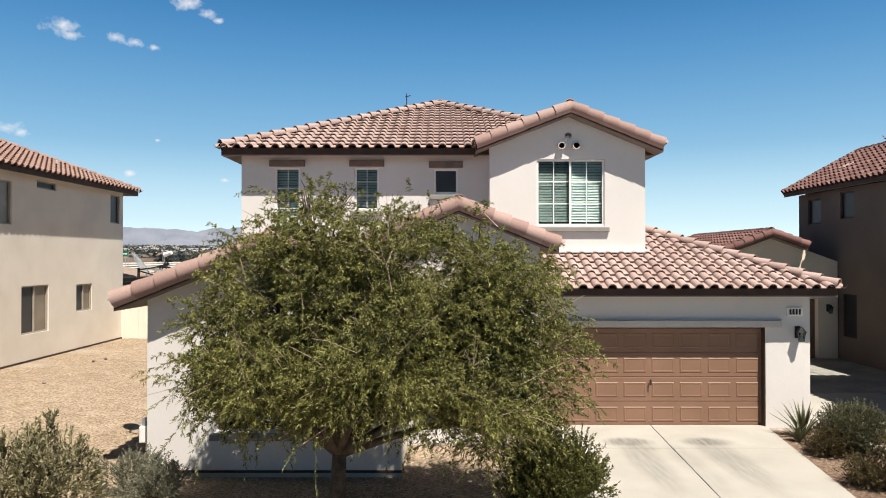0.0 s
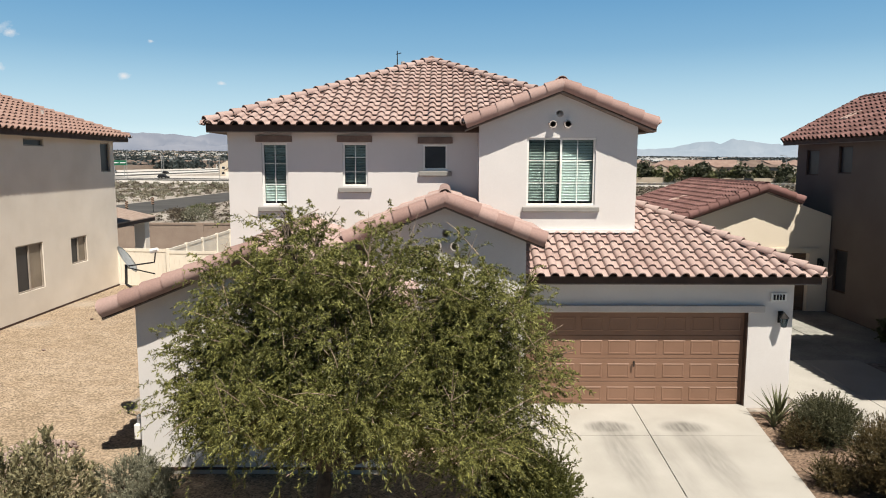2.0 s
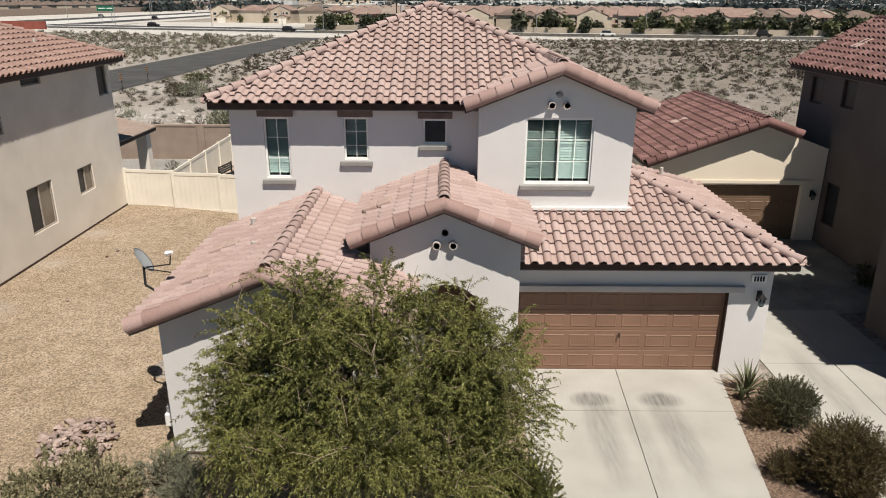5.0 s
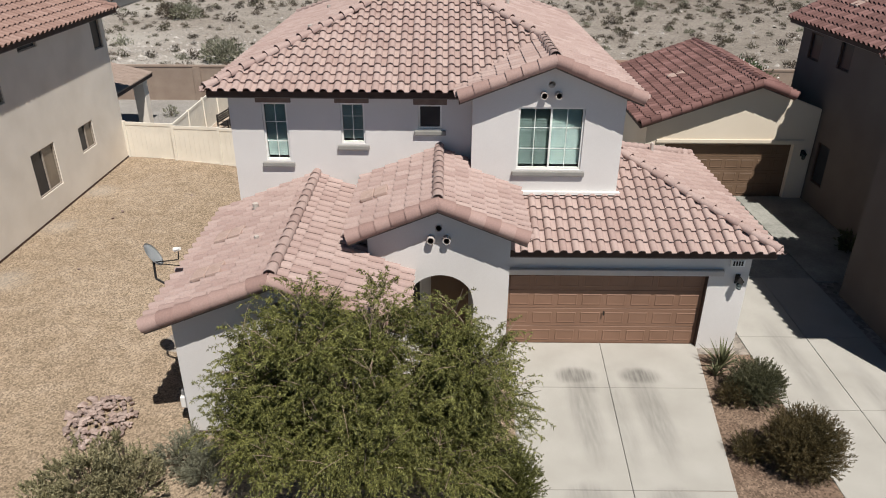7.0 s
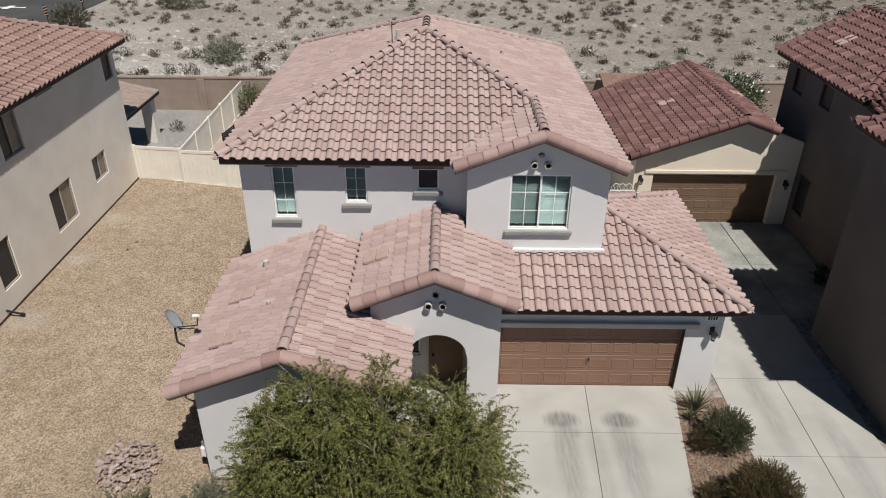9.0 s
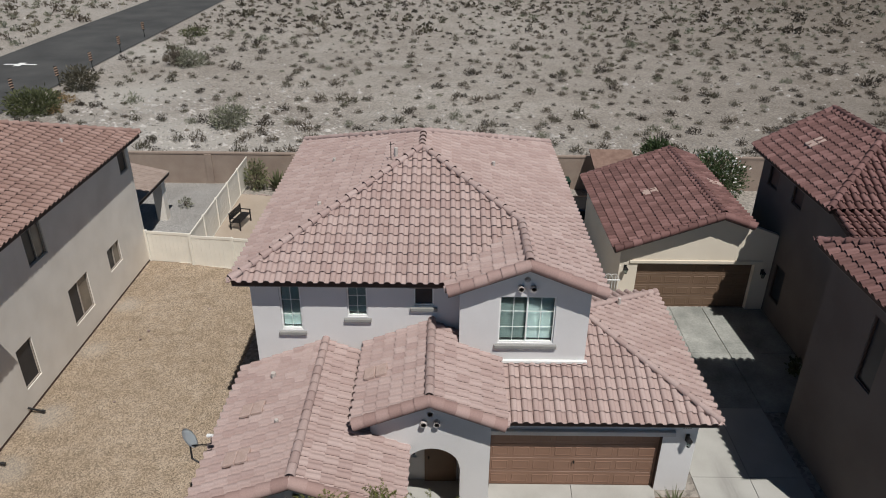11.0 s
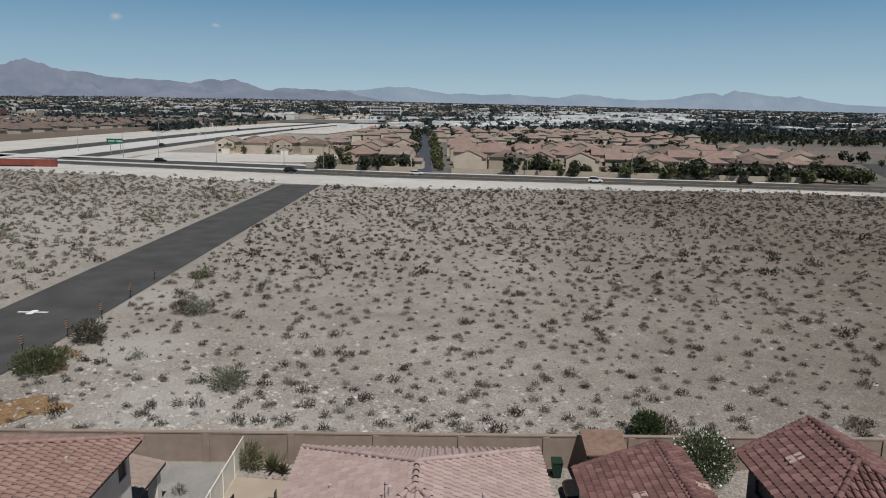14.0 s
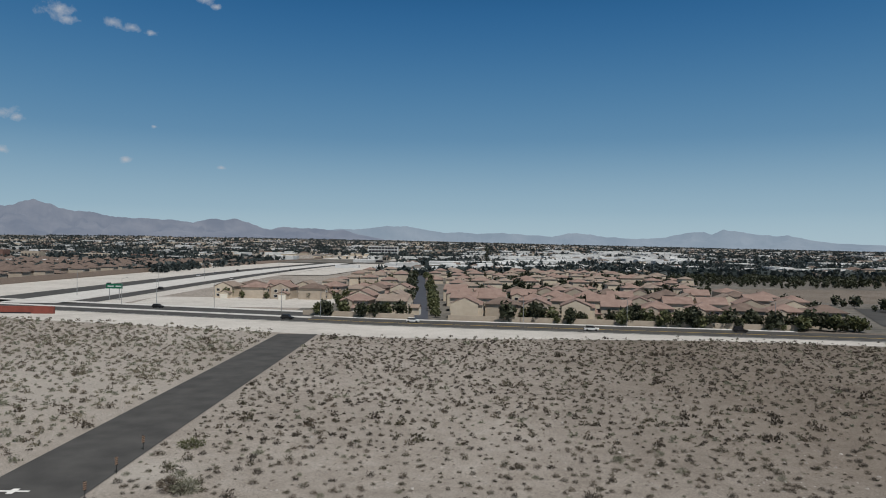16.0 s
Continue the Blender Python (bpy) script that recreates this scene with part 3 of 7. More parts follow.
def caps(roof, tone, low, high, name="ridge_cap", lift=0.10, meshes=None, step=0.36):
    """A row of caps from the low end of a ridge, hip or rake to its high end."""
    a, b = Vector(low), Vector(high)
    d = b - a
    n = max(1, int(round(d.length / step)))
    x = d.normalized()
    y = Vector((0, 0, 1)).cross(x).normalized()
    z = x.cross(y)
    for i in range(n):
        o = a + d * (i / n) + z * (lift + 0.006 * random.random())
        m = Matrix.Identity(4)
        for r in range(3):
            m[r][0], m[r][1], m[r][2], m[r][3] = x[r], y[r], z[r], o[r]
        piece(name, (meshes or CAP_MESH)[tone], roof, m @ pose(0, 0, 0, random.uniform(-2, 2), 3.0, random.uniform(-1.2, 1.2)))


def slope(roof, tone, pts, budget=0):
    """A convex slope whose first edge is its eave: deck, tiles, and tiles cut at hips and valleys. Returns the budget left."""
    pts = [Vector(p) for p in pts]
    u = (pts[1] - pts[0]).normalized()
    nrm = u.cross(pts[2] - pts[1]).normalized()
    v = nrm.cross(u)
    anchor = pts[0]
    flat = [((p - anchor).dot(u), (p - anchor).dot(v)) for p in pts]
    area = len(flat)

    def side(x, y, pad=0.0):
        for i in range(area):
            (ax, ay), (bx, by) = flat[i], flat[(i + 1) % area]
            ll = math.hypot(bx - ax, by - ay)
            if i and ((bx - ax) * (y - ay) - (by - ay) * (x - ax)) / ll < pad:
                return False
        return True
    us = [f[0] for f in flat]
    vmax = max(f[1] for f in flat)
    m = Matrix.Identity(4)
    for r in range(3):
        m[r][0], m[r][1], m[r][2], m[r][3] = u[r], v[r], nrm[r], anchor[r]
    joined, edge = [], []
    for j in range(int(vmax / COURSE) + 1):
        for i in range(int(min(us) / PITCH) - 1, int(max(us) / PITCH) + 1):
            a, b = i * PITCH, j * COURSE - 0.06
            corners = [side(a + p, b + q) for p, q in ((0, 0), (PITCH, 0), (0, COURSE), (PITCH, COURSE), (PITCH / 2, COURSE / 2), (PITCH / 2, 0))]
            tm = m @ pose(a, b, 0, random.uniform(-0.5, 0.5), random.uniform(-0.6, 0.6), random.uniform(-0.5, 0.5))
            if all(corners):
                if budget > 0:
                    piece("tile", TILE_MESH[tone], roof, tm)
                    budget -= 1
                else:
                    joined.append(tm)
            elif any(corners):
                edge.append(tm)
    tile_v, tile_f = TILE_SHAPE[tone]

    def gather(ms):
        vs, fs = [], []
        for tm in ms:
            o = len(vs)
            vs += [tm @ Vector(c) for c in tile_v]
            fs += [tuple(o + k for k in f) for f in tile_f]
        return vs, fs
    bm = bmesh.new()
    if edge:
        vs, fs = gather(edge)
        bv = [bm.verts.new(c) for c in vs]
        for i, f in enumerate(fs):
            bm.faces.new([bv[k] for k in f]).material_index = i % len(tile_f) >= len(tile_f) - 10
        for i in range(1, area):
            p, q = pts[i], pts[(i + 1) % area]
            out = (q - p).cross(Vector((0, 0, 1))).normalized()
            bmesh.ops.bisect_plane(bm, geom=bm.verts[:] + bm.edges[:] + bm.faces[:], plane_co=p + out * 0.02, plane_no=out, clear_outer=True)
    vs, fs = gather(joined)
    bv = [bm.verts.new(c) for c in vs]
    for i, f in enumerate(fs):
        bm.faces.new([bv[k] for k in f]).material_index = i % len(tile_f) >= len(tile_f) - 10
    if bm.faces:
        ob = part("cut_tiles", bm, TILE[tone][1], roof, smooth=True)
        # second slot: the dark colour that stands for shade in the gaps
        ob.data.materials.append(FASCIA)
        ob["kind"] = "stuff"
    else:
        bm.free()
    return budget


def deck(parent, slopes, name="roof", label=""):
    """The boards under the tiles, with the fascia's thickness, as one mesh."""
    bm = bmesh.new()
    for pts in slopes:
        prism(bm, [Vector(p) + Vector((0, 0, -0.14)) for p in pts], Vector((0, 0, 0.145)))
    bmesh.ops.recalc_face_normals(bm, faces=bm.faces)
    roof_ob = part(name, bm, FASCIA, parent, label)
    bm = bmesh.new()
    for pts in slopes:
        prism(bm, [Vector(p) + Vector((0, 0, -0.165)) for p in pts], Vector((0, 0, 0.02)))
    bmesh.ops.recalc_face_normals(bm, faces=bm.faces)
    part("soffit", bm, SOFFIT, roof_ob, "grey soffit edge")
    return roof_ob


def hip_roof(parent, tone, x0, x1, y0, y1, ze, k, budget=0, label="", hips=("fl", "fr", "bl", "br"), name="roof"):
    """A hip roof over a rectangle whose ridge runs along y (or along x where it is wider than deep)."""
    h = (x1 - x0) / 2
    zr = ze + k * h
    xm = (x0 + x1) / 2
    f, b = Vector((xm, y0 + h, zr)), Vector((xm, y1 - h, zr))
    A, B, C, D = Vector((x0, y0, ze)), Vector((x1, y0, ze)), Vector((x1, y1, ze)), Vector((x0, y1, ze))
    faces = [[A, B, f], [D, A, f, b], [B, C, b, f], [C, D, b]]
    roof = deck(parent, faces, name, label)
    for s in faces[:3]:
        budget = slope(roof, tone, s, budget)
    slope(roof, tone, faces[3], 0)
    for c, e, tag in ((A, f, "fl"), (B, f, "fr"), (D, b, "bl"), (C, b, "br")):
        if tag in hips:
            caps(roof, tone, c, e)
    caps(roof, tone, f, b)
    return roof


def gable_roof(parent, tone, x0, xr, x1, y0, y1, z0, zr, z1, budget=0, label="", rake=True, back=False):
    """A gable roof whose ridge runs along y, its open gable at y0."""
    f, b = Vector((xr, y0, zr)), Vector((xr, y1, zr))
    faces = [[Vector((x0, y1, z0)), Vector((x0, y0, z0)), f, b], [Vector((x1, y0, z1)), Vector((x1, y1, z1)), b, f]]
    roof = deck(parent, faces, "roof", label)
    for s in faces:
        budget = slope(roof, tone, s, budget)
    caps(roof, tone, f + Vector((0, 0.12, 0)), b, meshes=RIDGE_MESH)
    if rake:
        for e, lo in ((f, faces[0][1]), (f, faces[1][0])):
            caps(roof, tone, lo + Vector((0, 0.05, 0)), e + Vector((0, 0.05, 0)), "rake_tile", 0.025, RAKE_MESH, 0.36)
    if back:
        for e, lo in ((b, faces[0][0]), (b, faces[1][1])):
            caps(roof, tone, lo - Vector((0, 0.05, 0)), e - Vector((0, 0.05, 0)), "rake_tile", 0.025, RAKE_MESH, 0.36)
    return roof


# ---------------------------------------------------------------- ground
def smooth_step(a, b, x):
    t = np.clip((x - a) / (b - a), 0, 1)
    return t * t * (3 - 2 * t)


def level(x, y):
    """The height of the natural ground."""
    x, y = np.asarray(x, float), np.asarray(y, float)
    z = -0.75 * smooth_step(38.6, 58, y) - 0.75 * smooth_step(60, 210, y)
    z = z + 0.36 * smooth_step(5.2, 11.5, -x) * smooth_step(9, 16, y) * (1 - smooth_step(36, 40, y))
    wave = 0.14 * np.sin(x * 0.21 + 0.6 * np.sin(y * 0.13)) + 0.10 * np.sin(y * 0.31 + x * 0.11)
    z = z + wave * smooth_step(0, 9, np.abs(x + 40.4) - 6.5) * smooth_step(42, 55, y) * (1 - smooth_step(170, 205, y))
    # far off, the valley floor climbs towards the mountains, most in the west
    return z + np.clip((y - 1000) / 3300, 0, 1.3) * np.maximum(8, 54 - 0.0133 * x)


def sheet(xs, ys, height, lift=0.0):
    gx, gy = np.meshgrid(xs, ys)
    gz = height(gx, gy) + lift
    n, k = len(ys), len(xs)
    verts = np.stack([gx, gy, gz], -1).reshape(-1, 3).tolist()
    faces = [(j * k + i, j * k + i + 1, (j + 1) * k + i + 1, (j + 1) * k + i) for j in range(n - 1) for i in range(k - 1)]
    return verts, faces


def spread(near, step, far, count):
    side_ = near + (far - near) * (np.linspace(0, 1, count + 1)[1:] ** 2.5)
    return np.concatenate([-side_[::-1], np.arange(-near, near + step / 2, step), side_])


xs = spread(160, 2.5, 4800, 24)
ys = np.concatenate([-np.array([4800, 2500, 1200, 500, 200, 80, 30, 10]), np.arange(0, 260, 2.5), 260 + 4540 * (np.linspace(0, 1, 40)[1:] ** 2.2)])
gv, gf = sheet(xs, ys, level)
ground = tagged(new("ground", mesh_np("ground", gv, gf, DESERT, True)), "stony desert ground, grey and tan", "ground", kind="structure")

gv, gf = sheet(np.arange(-13.0, 2.01, 0.5), np.arange(4, 28.6, 0.6), level, 0.02)
yard = tagged(new("yard_gravel", mesh_np("yard_gravel", gv, gf, GRAVEL, True)), "tan crushed gravel covering the side yard", "gravel", kind="structure")
gv, gf = sheet(np.arange(4.6, 8.21, 0.4), np.arange(3.2, 15.2, 0.4), level, 0.02)
strip = tagged(new("planting_strip", mesh_np("planting_strip", gv, gf, BROWN_GRAVEL, True)), "narrow gravel strip between two driveways", "gravel", kind="structure")


# unseen asphalt on which the driveways end, and an unseen wall on its far side: both added to deepen shade on the house
# front
gv, gf = sheet(np.arange(-70, 71, 10.0), np.arange(-11, 1.1, 2.0), level, 0.02)
tagged(new("street", mesh_np("street", gv, gf, ASPHALT)), "unseen dark asphalt street before the house, added to cut bounced light", "street", kind="structure")
bm = bmesh.new()
box(bm, -70, 70, -22.4, -22.0, -0.3, 5.6)
solo("wall_south", bm, STUCCO_TAN, "unseen plain tan stucco wall across the street, added to block low sky light", "wall", kind="structure")


# ---------------------------------------------------------------- the house
house = thing("house", (0, 16, 0), "grey stucco two-storey house with pink tiled roofs", "house")
K = 0.41
XL, XR, YF, YB, ZE = -5.2, 5.0, 16.5, 28.3, 6.2
hw = (XR - XL) / 2
xm, zt = (XL + XR) / 2, ZE + K * hw
F, Bk = Vector((xm, YF + hw, zt)), Vector((xm, YB - hw, zt))
DX, DY = 2.9, 15.95
dz = ZE + K * (XR - DX)
J = Vector((DX, YF + (XR - DX), dz))
up = [
    [(XL, YF, ZE), (XR, YF, ZE), F],
    [(XL, YB, ZE), (XL, YF, ZE), F, Bk],
    [(XR, DY, ZE), (XR, J.y, ZE), J, (DX, DY, dz)],
    [(XR, J.y, ZE), (XR, YB, ZE), Bk, F, J],
    [(XR, YB, ZE), (XL, YB, ZE), Bk],
    [(0.75, J.y, ZE + 0.02), (0.75, DY, ZE + 0.02), (DX, DY, dz), J],
]
roof = deck(house, up, "roof", "pink concrete S-tile hip roof with a front gable")
left = 300
for i in (0, 5, 2, 3, 1, 4):
    left = slope(roof, "pink", up[i], left)
for a, b in (((XL, YF, ZE), F), (J, F), ((XL, YB, ZE), Bk), ((XR, YB, ZE), Bk), (F, Bk)):
    caps(roof, "pink", a, b)
caps(roof, "pink", (DX, DY + 0.1, dz), J, meshes=RIDGE_MESH)
for lo in ((0.75, DY + 0.05, ZE + 0.02), (XR, DY + 0.05, ZE)):
    caps(roof, "pink", lo, (DX, DY + 0.05, dz), "rake_tile", 0.025, RAKE_MESH, 0.36)

FR = facing((0, 16.95, 0), "-y")
W1, W2, W3 = (-4.05, -3.44, 4.33, 5.81), (-2.13, -1.54, 4.79, 5.81), (-0.22, 0.36, 5.18, 5.78)
wall(house, FR, -4.85, 1.3, 0, 6.12, [W1, W2, W3], STUCCO)
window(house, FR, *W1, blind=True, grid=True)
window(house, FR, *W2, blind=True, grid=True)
window(house, FR, *W3)
DM = facing((0, 16.3, 0), "-y")
W4 = (2.17, 3.74, 4.38, 5.92)
gable_top = lambda x: 6.2 + 0.41 * (2.1 - abs(x - 2.9)) - 0.1
wall(house, DM, 1.08, 4.68, 3.2, gable_top, [W4], STUCCO, cuts=(2.9,))
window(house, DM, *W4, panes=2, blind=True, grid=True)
wall(house, facing((1.08, 0, 0), "-x"), -17.2, -16.55, 3.2, 6.15, [], STUCCO)
wall(house, facing((4.68, 0, 0), "+x"), 16.55, 27.85, 0, 6.12, [], STUCCO)
wall(house, facing((-4.85, 0, 0), "-x"), -27.85, -17.2, 0, 6.12, [], STUCCO)
wall(house, facing((0, 27.85, 0), "+y"), -4.43, 4.6, 0, 6.12, [], STUCCO)

# porch with its arch
PF, PR = 3.88, 4.66
gable_roof(house, "pink", -1.6, 0.3, 2.2, 13.35, 16.95, PF, PR, PF, 160, "pink tiled gable over the porch")
arch = lambda x: 2.14 + math.sqrt(max(0.0, 0.745 ** 2 - (x - 0.365) ** 2)) * 0.95
PM = facing((0, 13.7, 0), "-y")
porch_top = lambda x: 4.66 - 0.41 * abs(x - 0.3) - 0.12
wall(house, PM, -1.22, 1.88, 0, porch_top, [(-0.38, 1.11, 0.0, arch)], STUCCO, 0.3, cuts=(0.3,))
wall(house, facing((-1.22, 0, 0), "-x"), -16.95, -14.0, 0, 4.0, [], STUCCO)
wall(house, facing((1.88, 0, 0), "+x"), 14.0, 16.95, 0, 4.0, [], STUCCO)
bm = bmesh.new()
box(bm, -0.97, 1.63, 14.0, 16.95, 2.92, 3.0)
part("porch_ceiling", bm, STUCCO, house)
bm = bmesh.new()
box(bm, 0.12, 1.05, 15.32, 15.398, 0.05, 2.15)
front_door = part("front_door", bm, DOOR_DARK, house, "dark brown front door inside the porch")
bm = bmesh.new()
tube(bm, (0.24, 15.25, 1.0), (0.24, 15.32, 1.0), 0.03, 0.03, 10)
part("door_knob", bm, BLACK, front_door)
wall(house, facing((0, 15.4, 0), "-y"), -0.97, 1.63, 0, 2.9, [(-0.62, -0.12, 0.9, 2.1)], STUCCO, 0.15)
window(house, facing((0, 15.4, 0), "-y"), -0.62, -0.12, 0.9, 2.1, sill=False)
bm = bmesh.new()
box(bm, -0.97, 1.63, 13.72, 15.4, -0.05, 0.045)
part("porch_floor", bm, CONCRETE, house, "pale concrete porch floor")

# left wing
gable_roof(house, "pink", -5.3, -2.8, -0.3, 11.35, 16.95, 2.95, 3.95, 2.95, 300, "pink tiled gable over the front room")
LM = facing((0, 11.7, 0), "-y")
lw_top = lambda x: 3.95 - 0.4 * abs(x + 2.8) - 0.12
lwarch = lambda x: 2.05 + 0.45 * math.sqrt(max(0.0, 1 - ((x + 2.85) / 0.95) ** 2))
wall(house, LM, -4.9, -0.7, 0, lw_top, [(-3.8, -1.9, 0.75, lwarch)], STUCCO, 0.3, cuts=(-2.8,))
# near-black sheet painted as the shade of the room behind the arch
bm = bmesh.new()
box(bm, -3.85, -1.85, 12.02, 12.05, 0.6, 2.6)
part("window_void", bm, DARK, house)
window(house, LM, -3.75, -1.95, 0.78, 2.0, panes=3, blind=True, depth=0.2, sill=True, frame_mat=FASCIA)
wall(house, facing((-4.9, 0, 0), "-x"), -16.95, -12.0, 0, 2.95, [], STUCCO)
wall(house, facing((-0.7, 0, 0), "+x"), 12.0, 13.7, 0, 2.95, [], STUCCO)
bm = bmesh.new()
box(bm, -4.92, -0.68, 11.66, 11.698, 0.10, 0.135)
part("weep_screed", bm, FASCIA, house, "dark line along the foot of the wall")
bm = bmesh.new()
box(bm, -4.91, -0.69, 11.675, 11.698, -0.05, 0.098)
part("footing", bm, CONCRETE, house)

# garage
GX, GY, GZ = 8.17, 14.6, 3.0
gy1 = 21.4
gs = (gy1 - GY) / 2
ga = Vector((GX - gs, GY + gs, GZ + K * gs))
gar = [[(1.9, GY, GZ), (GX, GY, GZ), ga, (1.9, GY + gs, GZ + K * gs)], [(GX, GY, GZ), (GX, gy1, GZ), ga], [(GX, gy1, GZ), (4.6, gy1, GZ), (4.6, GY + gs, GZ + K * gs), ga]]
groof = deck(house, gar, "roof", "pink tiled hip roof over the garage")
gl = 300
for s in gar[:2]:
    gl = slope(groof, "pink", s, gl)
slope(groof, "pink", gar[2], 0)
caps(groof, "pink", gar[0][1], ga)
caps(groof, "pink", gar[1][1], ga)
GM = facing((0, 15.1, 0), "-y")
DOOR = (2.0, 6.9, 0.0, 2.15)
wall(house, GM, 1.88, 7.85, 0, 2.92, [DOOR], STUCCO, 0.25)
wall(house, facing((7.85, 0, 0), "+x"), 15.35, 21.0, 0, 2.92, [], STUCCO)
wall(house, facing((0, 21.0, 0), "+y"), -7.6, -4.7, 0, 2.92, [], STUCCO)


def garage_door(parent, x0, x1, y, z1, material, lift=0.0):
    """A sectional door: a slab in four sections, each with eight raised panels."""
    bm = bmesh.new()
    h = (z1 - 0.03) / 4
    side_line = [(y + 0.06, 0.012 + lift)]
    for r in range(4):
        a, b = 0.012 + lift + r * h, 0.004 + lift + (r + 1) * h
        side_line += [(y + 0.012, a), (y, a + 0.008), (y, b - 0.008), (y + 0.012, b)]
    side_line.append((y + 0.06, 0.004 + lift + 4 * h))
    prism(bm, [Vector((x0, p, q)) for p, q in side_line], Vector((x1 - x0, 0, 0)))
    bmesh.ops.recalc_face_normals(bm, faces=bm.faces)
    door = part("garage_door", bm, material, parent, "brown sectional garage door with raised panels")
    n = 8
    w = (x1 - x0) / n
    vs, fs = [], []
    a, b = w * 0.40, h * 0.30
    for s, d in ((1.0, -0.004), (0.90, -0.015), (0.84, -0.015), (0.70, -0.009)):
        e = 1 - s
        vs += [(-a + e * b, d, -b + e * b), (a - e * b, d, -b + e * b), (a - e * b, d, b - e * b), (-a + e * b, d, b - e * b)]
    for q in range(3):
        fs += [(q * 4 + i, q * 4 + (i + 1) % 4, q * 4 + 4 + (i + 1) % 4, q * 4 + 4 + i) for i in range(4)]
    fs.append((12, 13, 14, 15))
    me = mesh_np("door_panel", vs, fs, material)
    for r in range(4):
        for c in range(n):
            piece("panel", me, door, Matrix.Translation((x0 + w * (c + 0.5), y + 0.003, lift + h * (r + 0.5))))
    return door


gdoor = garage_door(house, 2.02, 6.88, 15.27, 2.14, DOOR_BROWN)
bm = bmesh.new()
tube(bm, (4.47, 15.24, 0.98), (4.47, 15.20, 0.98), 0.02, 0.02, 8)
box(bm, 4.455, 4.485, 15.19, 15.205, 0.90, 1.02)
part("handle", bm, BLACK, gdoor, "small black door handle")
bm = bmesh.new()
box(bm, 1.89, 7.2, 14.98, 15.098, 2.16, 2.31, bevel=0.015)
part("lintel", bm, LINTEL, house, "grey stucco band over the garage door")
bm = bmesh.new()
box(bm, 6.88, 6.90, 15.12, 15.34, 0.0, 2.15)
part("door_jamb", bm, FASCIA, house)
bm = bmesh.new()
box(bm, 2.0, 2.02, 15.12, 15.34, 0.0, 2.15)
part("door_jamb", bm, FASCIA, house)

# ---------------------------------------------------------------- the neighbours
lh = thing("house", (-17.5, 19, 0.36), "tan stucco two-storey house with a tawny tiled hip roof", "house")
hip_roof(lh, "tawny", -22.6, -12.48, 8.0, 28.85, 6.3, 0.41, 300, "tawny concrete S-tile hip roof")
LX = facing((-12.9, 0, 0), "+x")
lwin = [(21.58, 23.08, 1.25, 2.75), (24.81, 25.93, 1.72, 2.68), (27.33, 28.12, 4.96, 6.08), (22.36, 23.5, 5.85, 6.1), (19.92, 21.07, 4.62, 5.92), (18.03, 18.95, 1.12, 2.62)]
wall(lh, LX, 8.5, 28.4, 0.2, 6.22, lwin, STUCCO_TAN)
for i, w in enumerate(lwin):
    window(lh, LX, *w, panes=2 if i in (0, 1, 4) else 1, sill=False, frame_mat=FRAME_TAN, second=PANE_TAN)
wall(lh, facing((0, 28.4, 0), "+y"), 13.15, 22.1, 0.2, 6.22, [], STUCCO_TAN)
wall(lh, facing((0, 8.5, 0), "-y"), -22.1, -13.15, 0, 6.22, [], STUCCO_TAN)

rg = thing("detached_garage", (11, 29, 0), "cream stucco detached garage with a dark red tiled roof", "garage")
gable_roof(rg, "red", 7.5, 11.62, 12.85, 24.8, 32.7, 3.0, 4.5, 4.06, 300, "dark red concrete S-tile gable roof", back=True)
RM = facing((0, 25.2, 0), "-y")
rg_top = lambda x: (3.0 + 0.364 * (x - 7.5) if x < 11.62 else 4.5 - 0.36 * (x - 11.62)) - 0.12
wall(rg, RM, 7.85, 14.1, 0, rg_top, [(8.6, 13.4, 0, 2.15)], STUCCO_CREAM, cuts=(11.62,))
wall(rg, facing((7.85, 0, 0), "-x"), -32.6, -25.45, 0, 3.0, [], STUCCO_CREAM)
wall(rg, facing((0, 32.6, 0), "+y"), -13.2, -8.1, 0, 3.0, [], STUCCO_CREAM)
garage_door(rg, 8.62, 13.38, 25.40, 2.14, DOOR_DARK)
bm = bmesh.new()
box(bm, 8.25, 13.7, 25.14, 25.198, 2.2, 2.34, bevel=0.015)
part("lintel", bm, STUCCO_CREAM, rg)

rn = thing("house", (17, 24, 0), "brown stucco two-storey house with a dark red tiled roof", "house")
RA, RB, RC, RD = (13.73, 21.7, 6.2), (19.6, 21.7, 6.2), (19.6, 28.35, 6.2), (13.73, 28.35, 6.2)
RF, RK = (16.665, 24.6, 7.8), (16.665, 28.35, 7.8)
rfaces = [[RA, RB, RF], [RD, RA, RF, RK], [RB, RC, RK, RF]]
rroof = deck(rn, rfaces, "roof", "dark red concrete S-tile roof, hipped in front")
rleft = 300
for i in (1, 0, 2):
    rleft = slope(rroof, "red", rfaces[i], rleft)
for a, b in ((RA, RF), (RB, RF), (RF, RK)):
    caps(rroof, "red", a, b, meshes=RIDGE_MESH)
for lo in (RD, RC):
    caps(rroof, "red", Vector(lo) - Vector((0, 0.05, 0)), Vector(RK) - Vector((0, 0.05, 0)), "rake_tile", 0.025, RAKE_MESH, 0.36)
RX = facing((14.15, 0, 0), "-x")
rwin = [(-27.3, -26.4, 4.9, 5.85), (-25.1, -24.25, 5.0, 5.95), (-24.97, -24.12, 0.85, 2.35)]
wall(rn, RX, -28.0, -17.9, 0, lambda x: 6.08 if x < -22.3 else 6.08 - 0.24 * (x + 22.3), rwin, STUCCO_BROWN, cuts=(-22.3,))
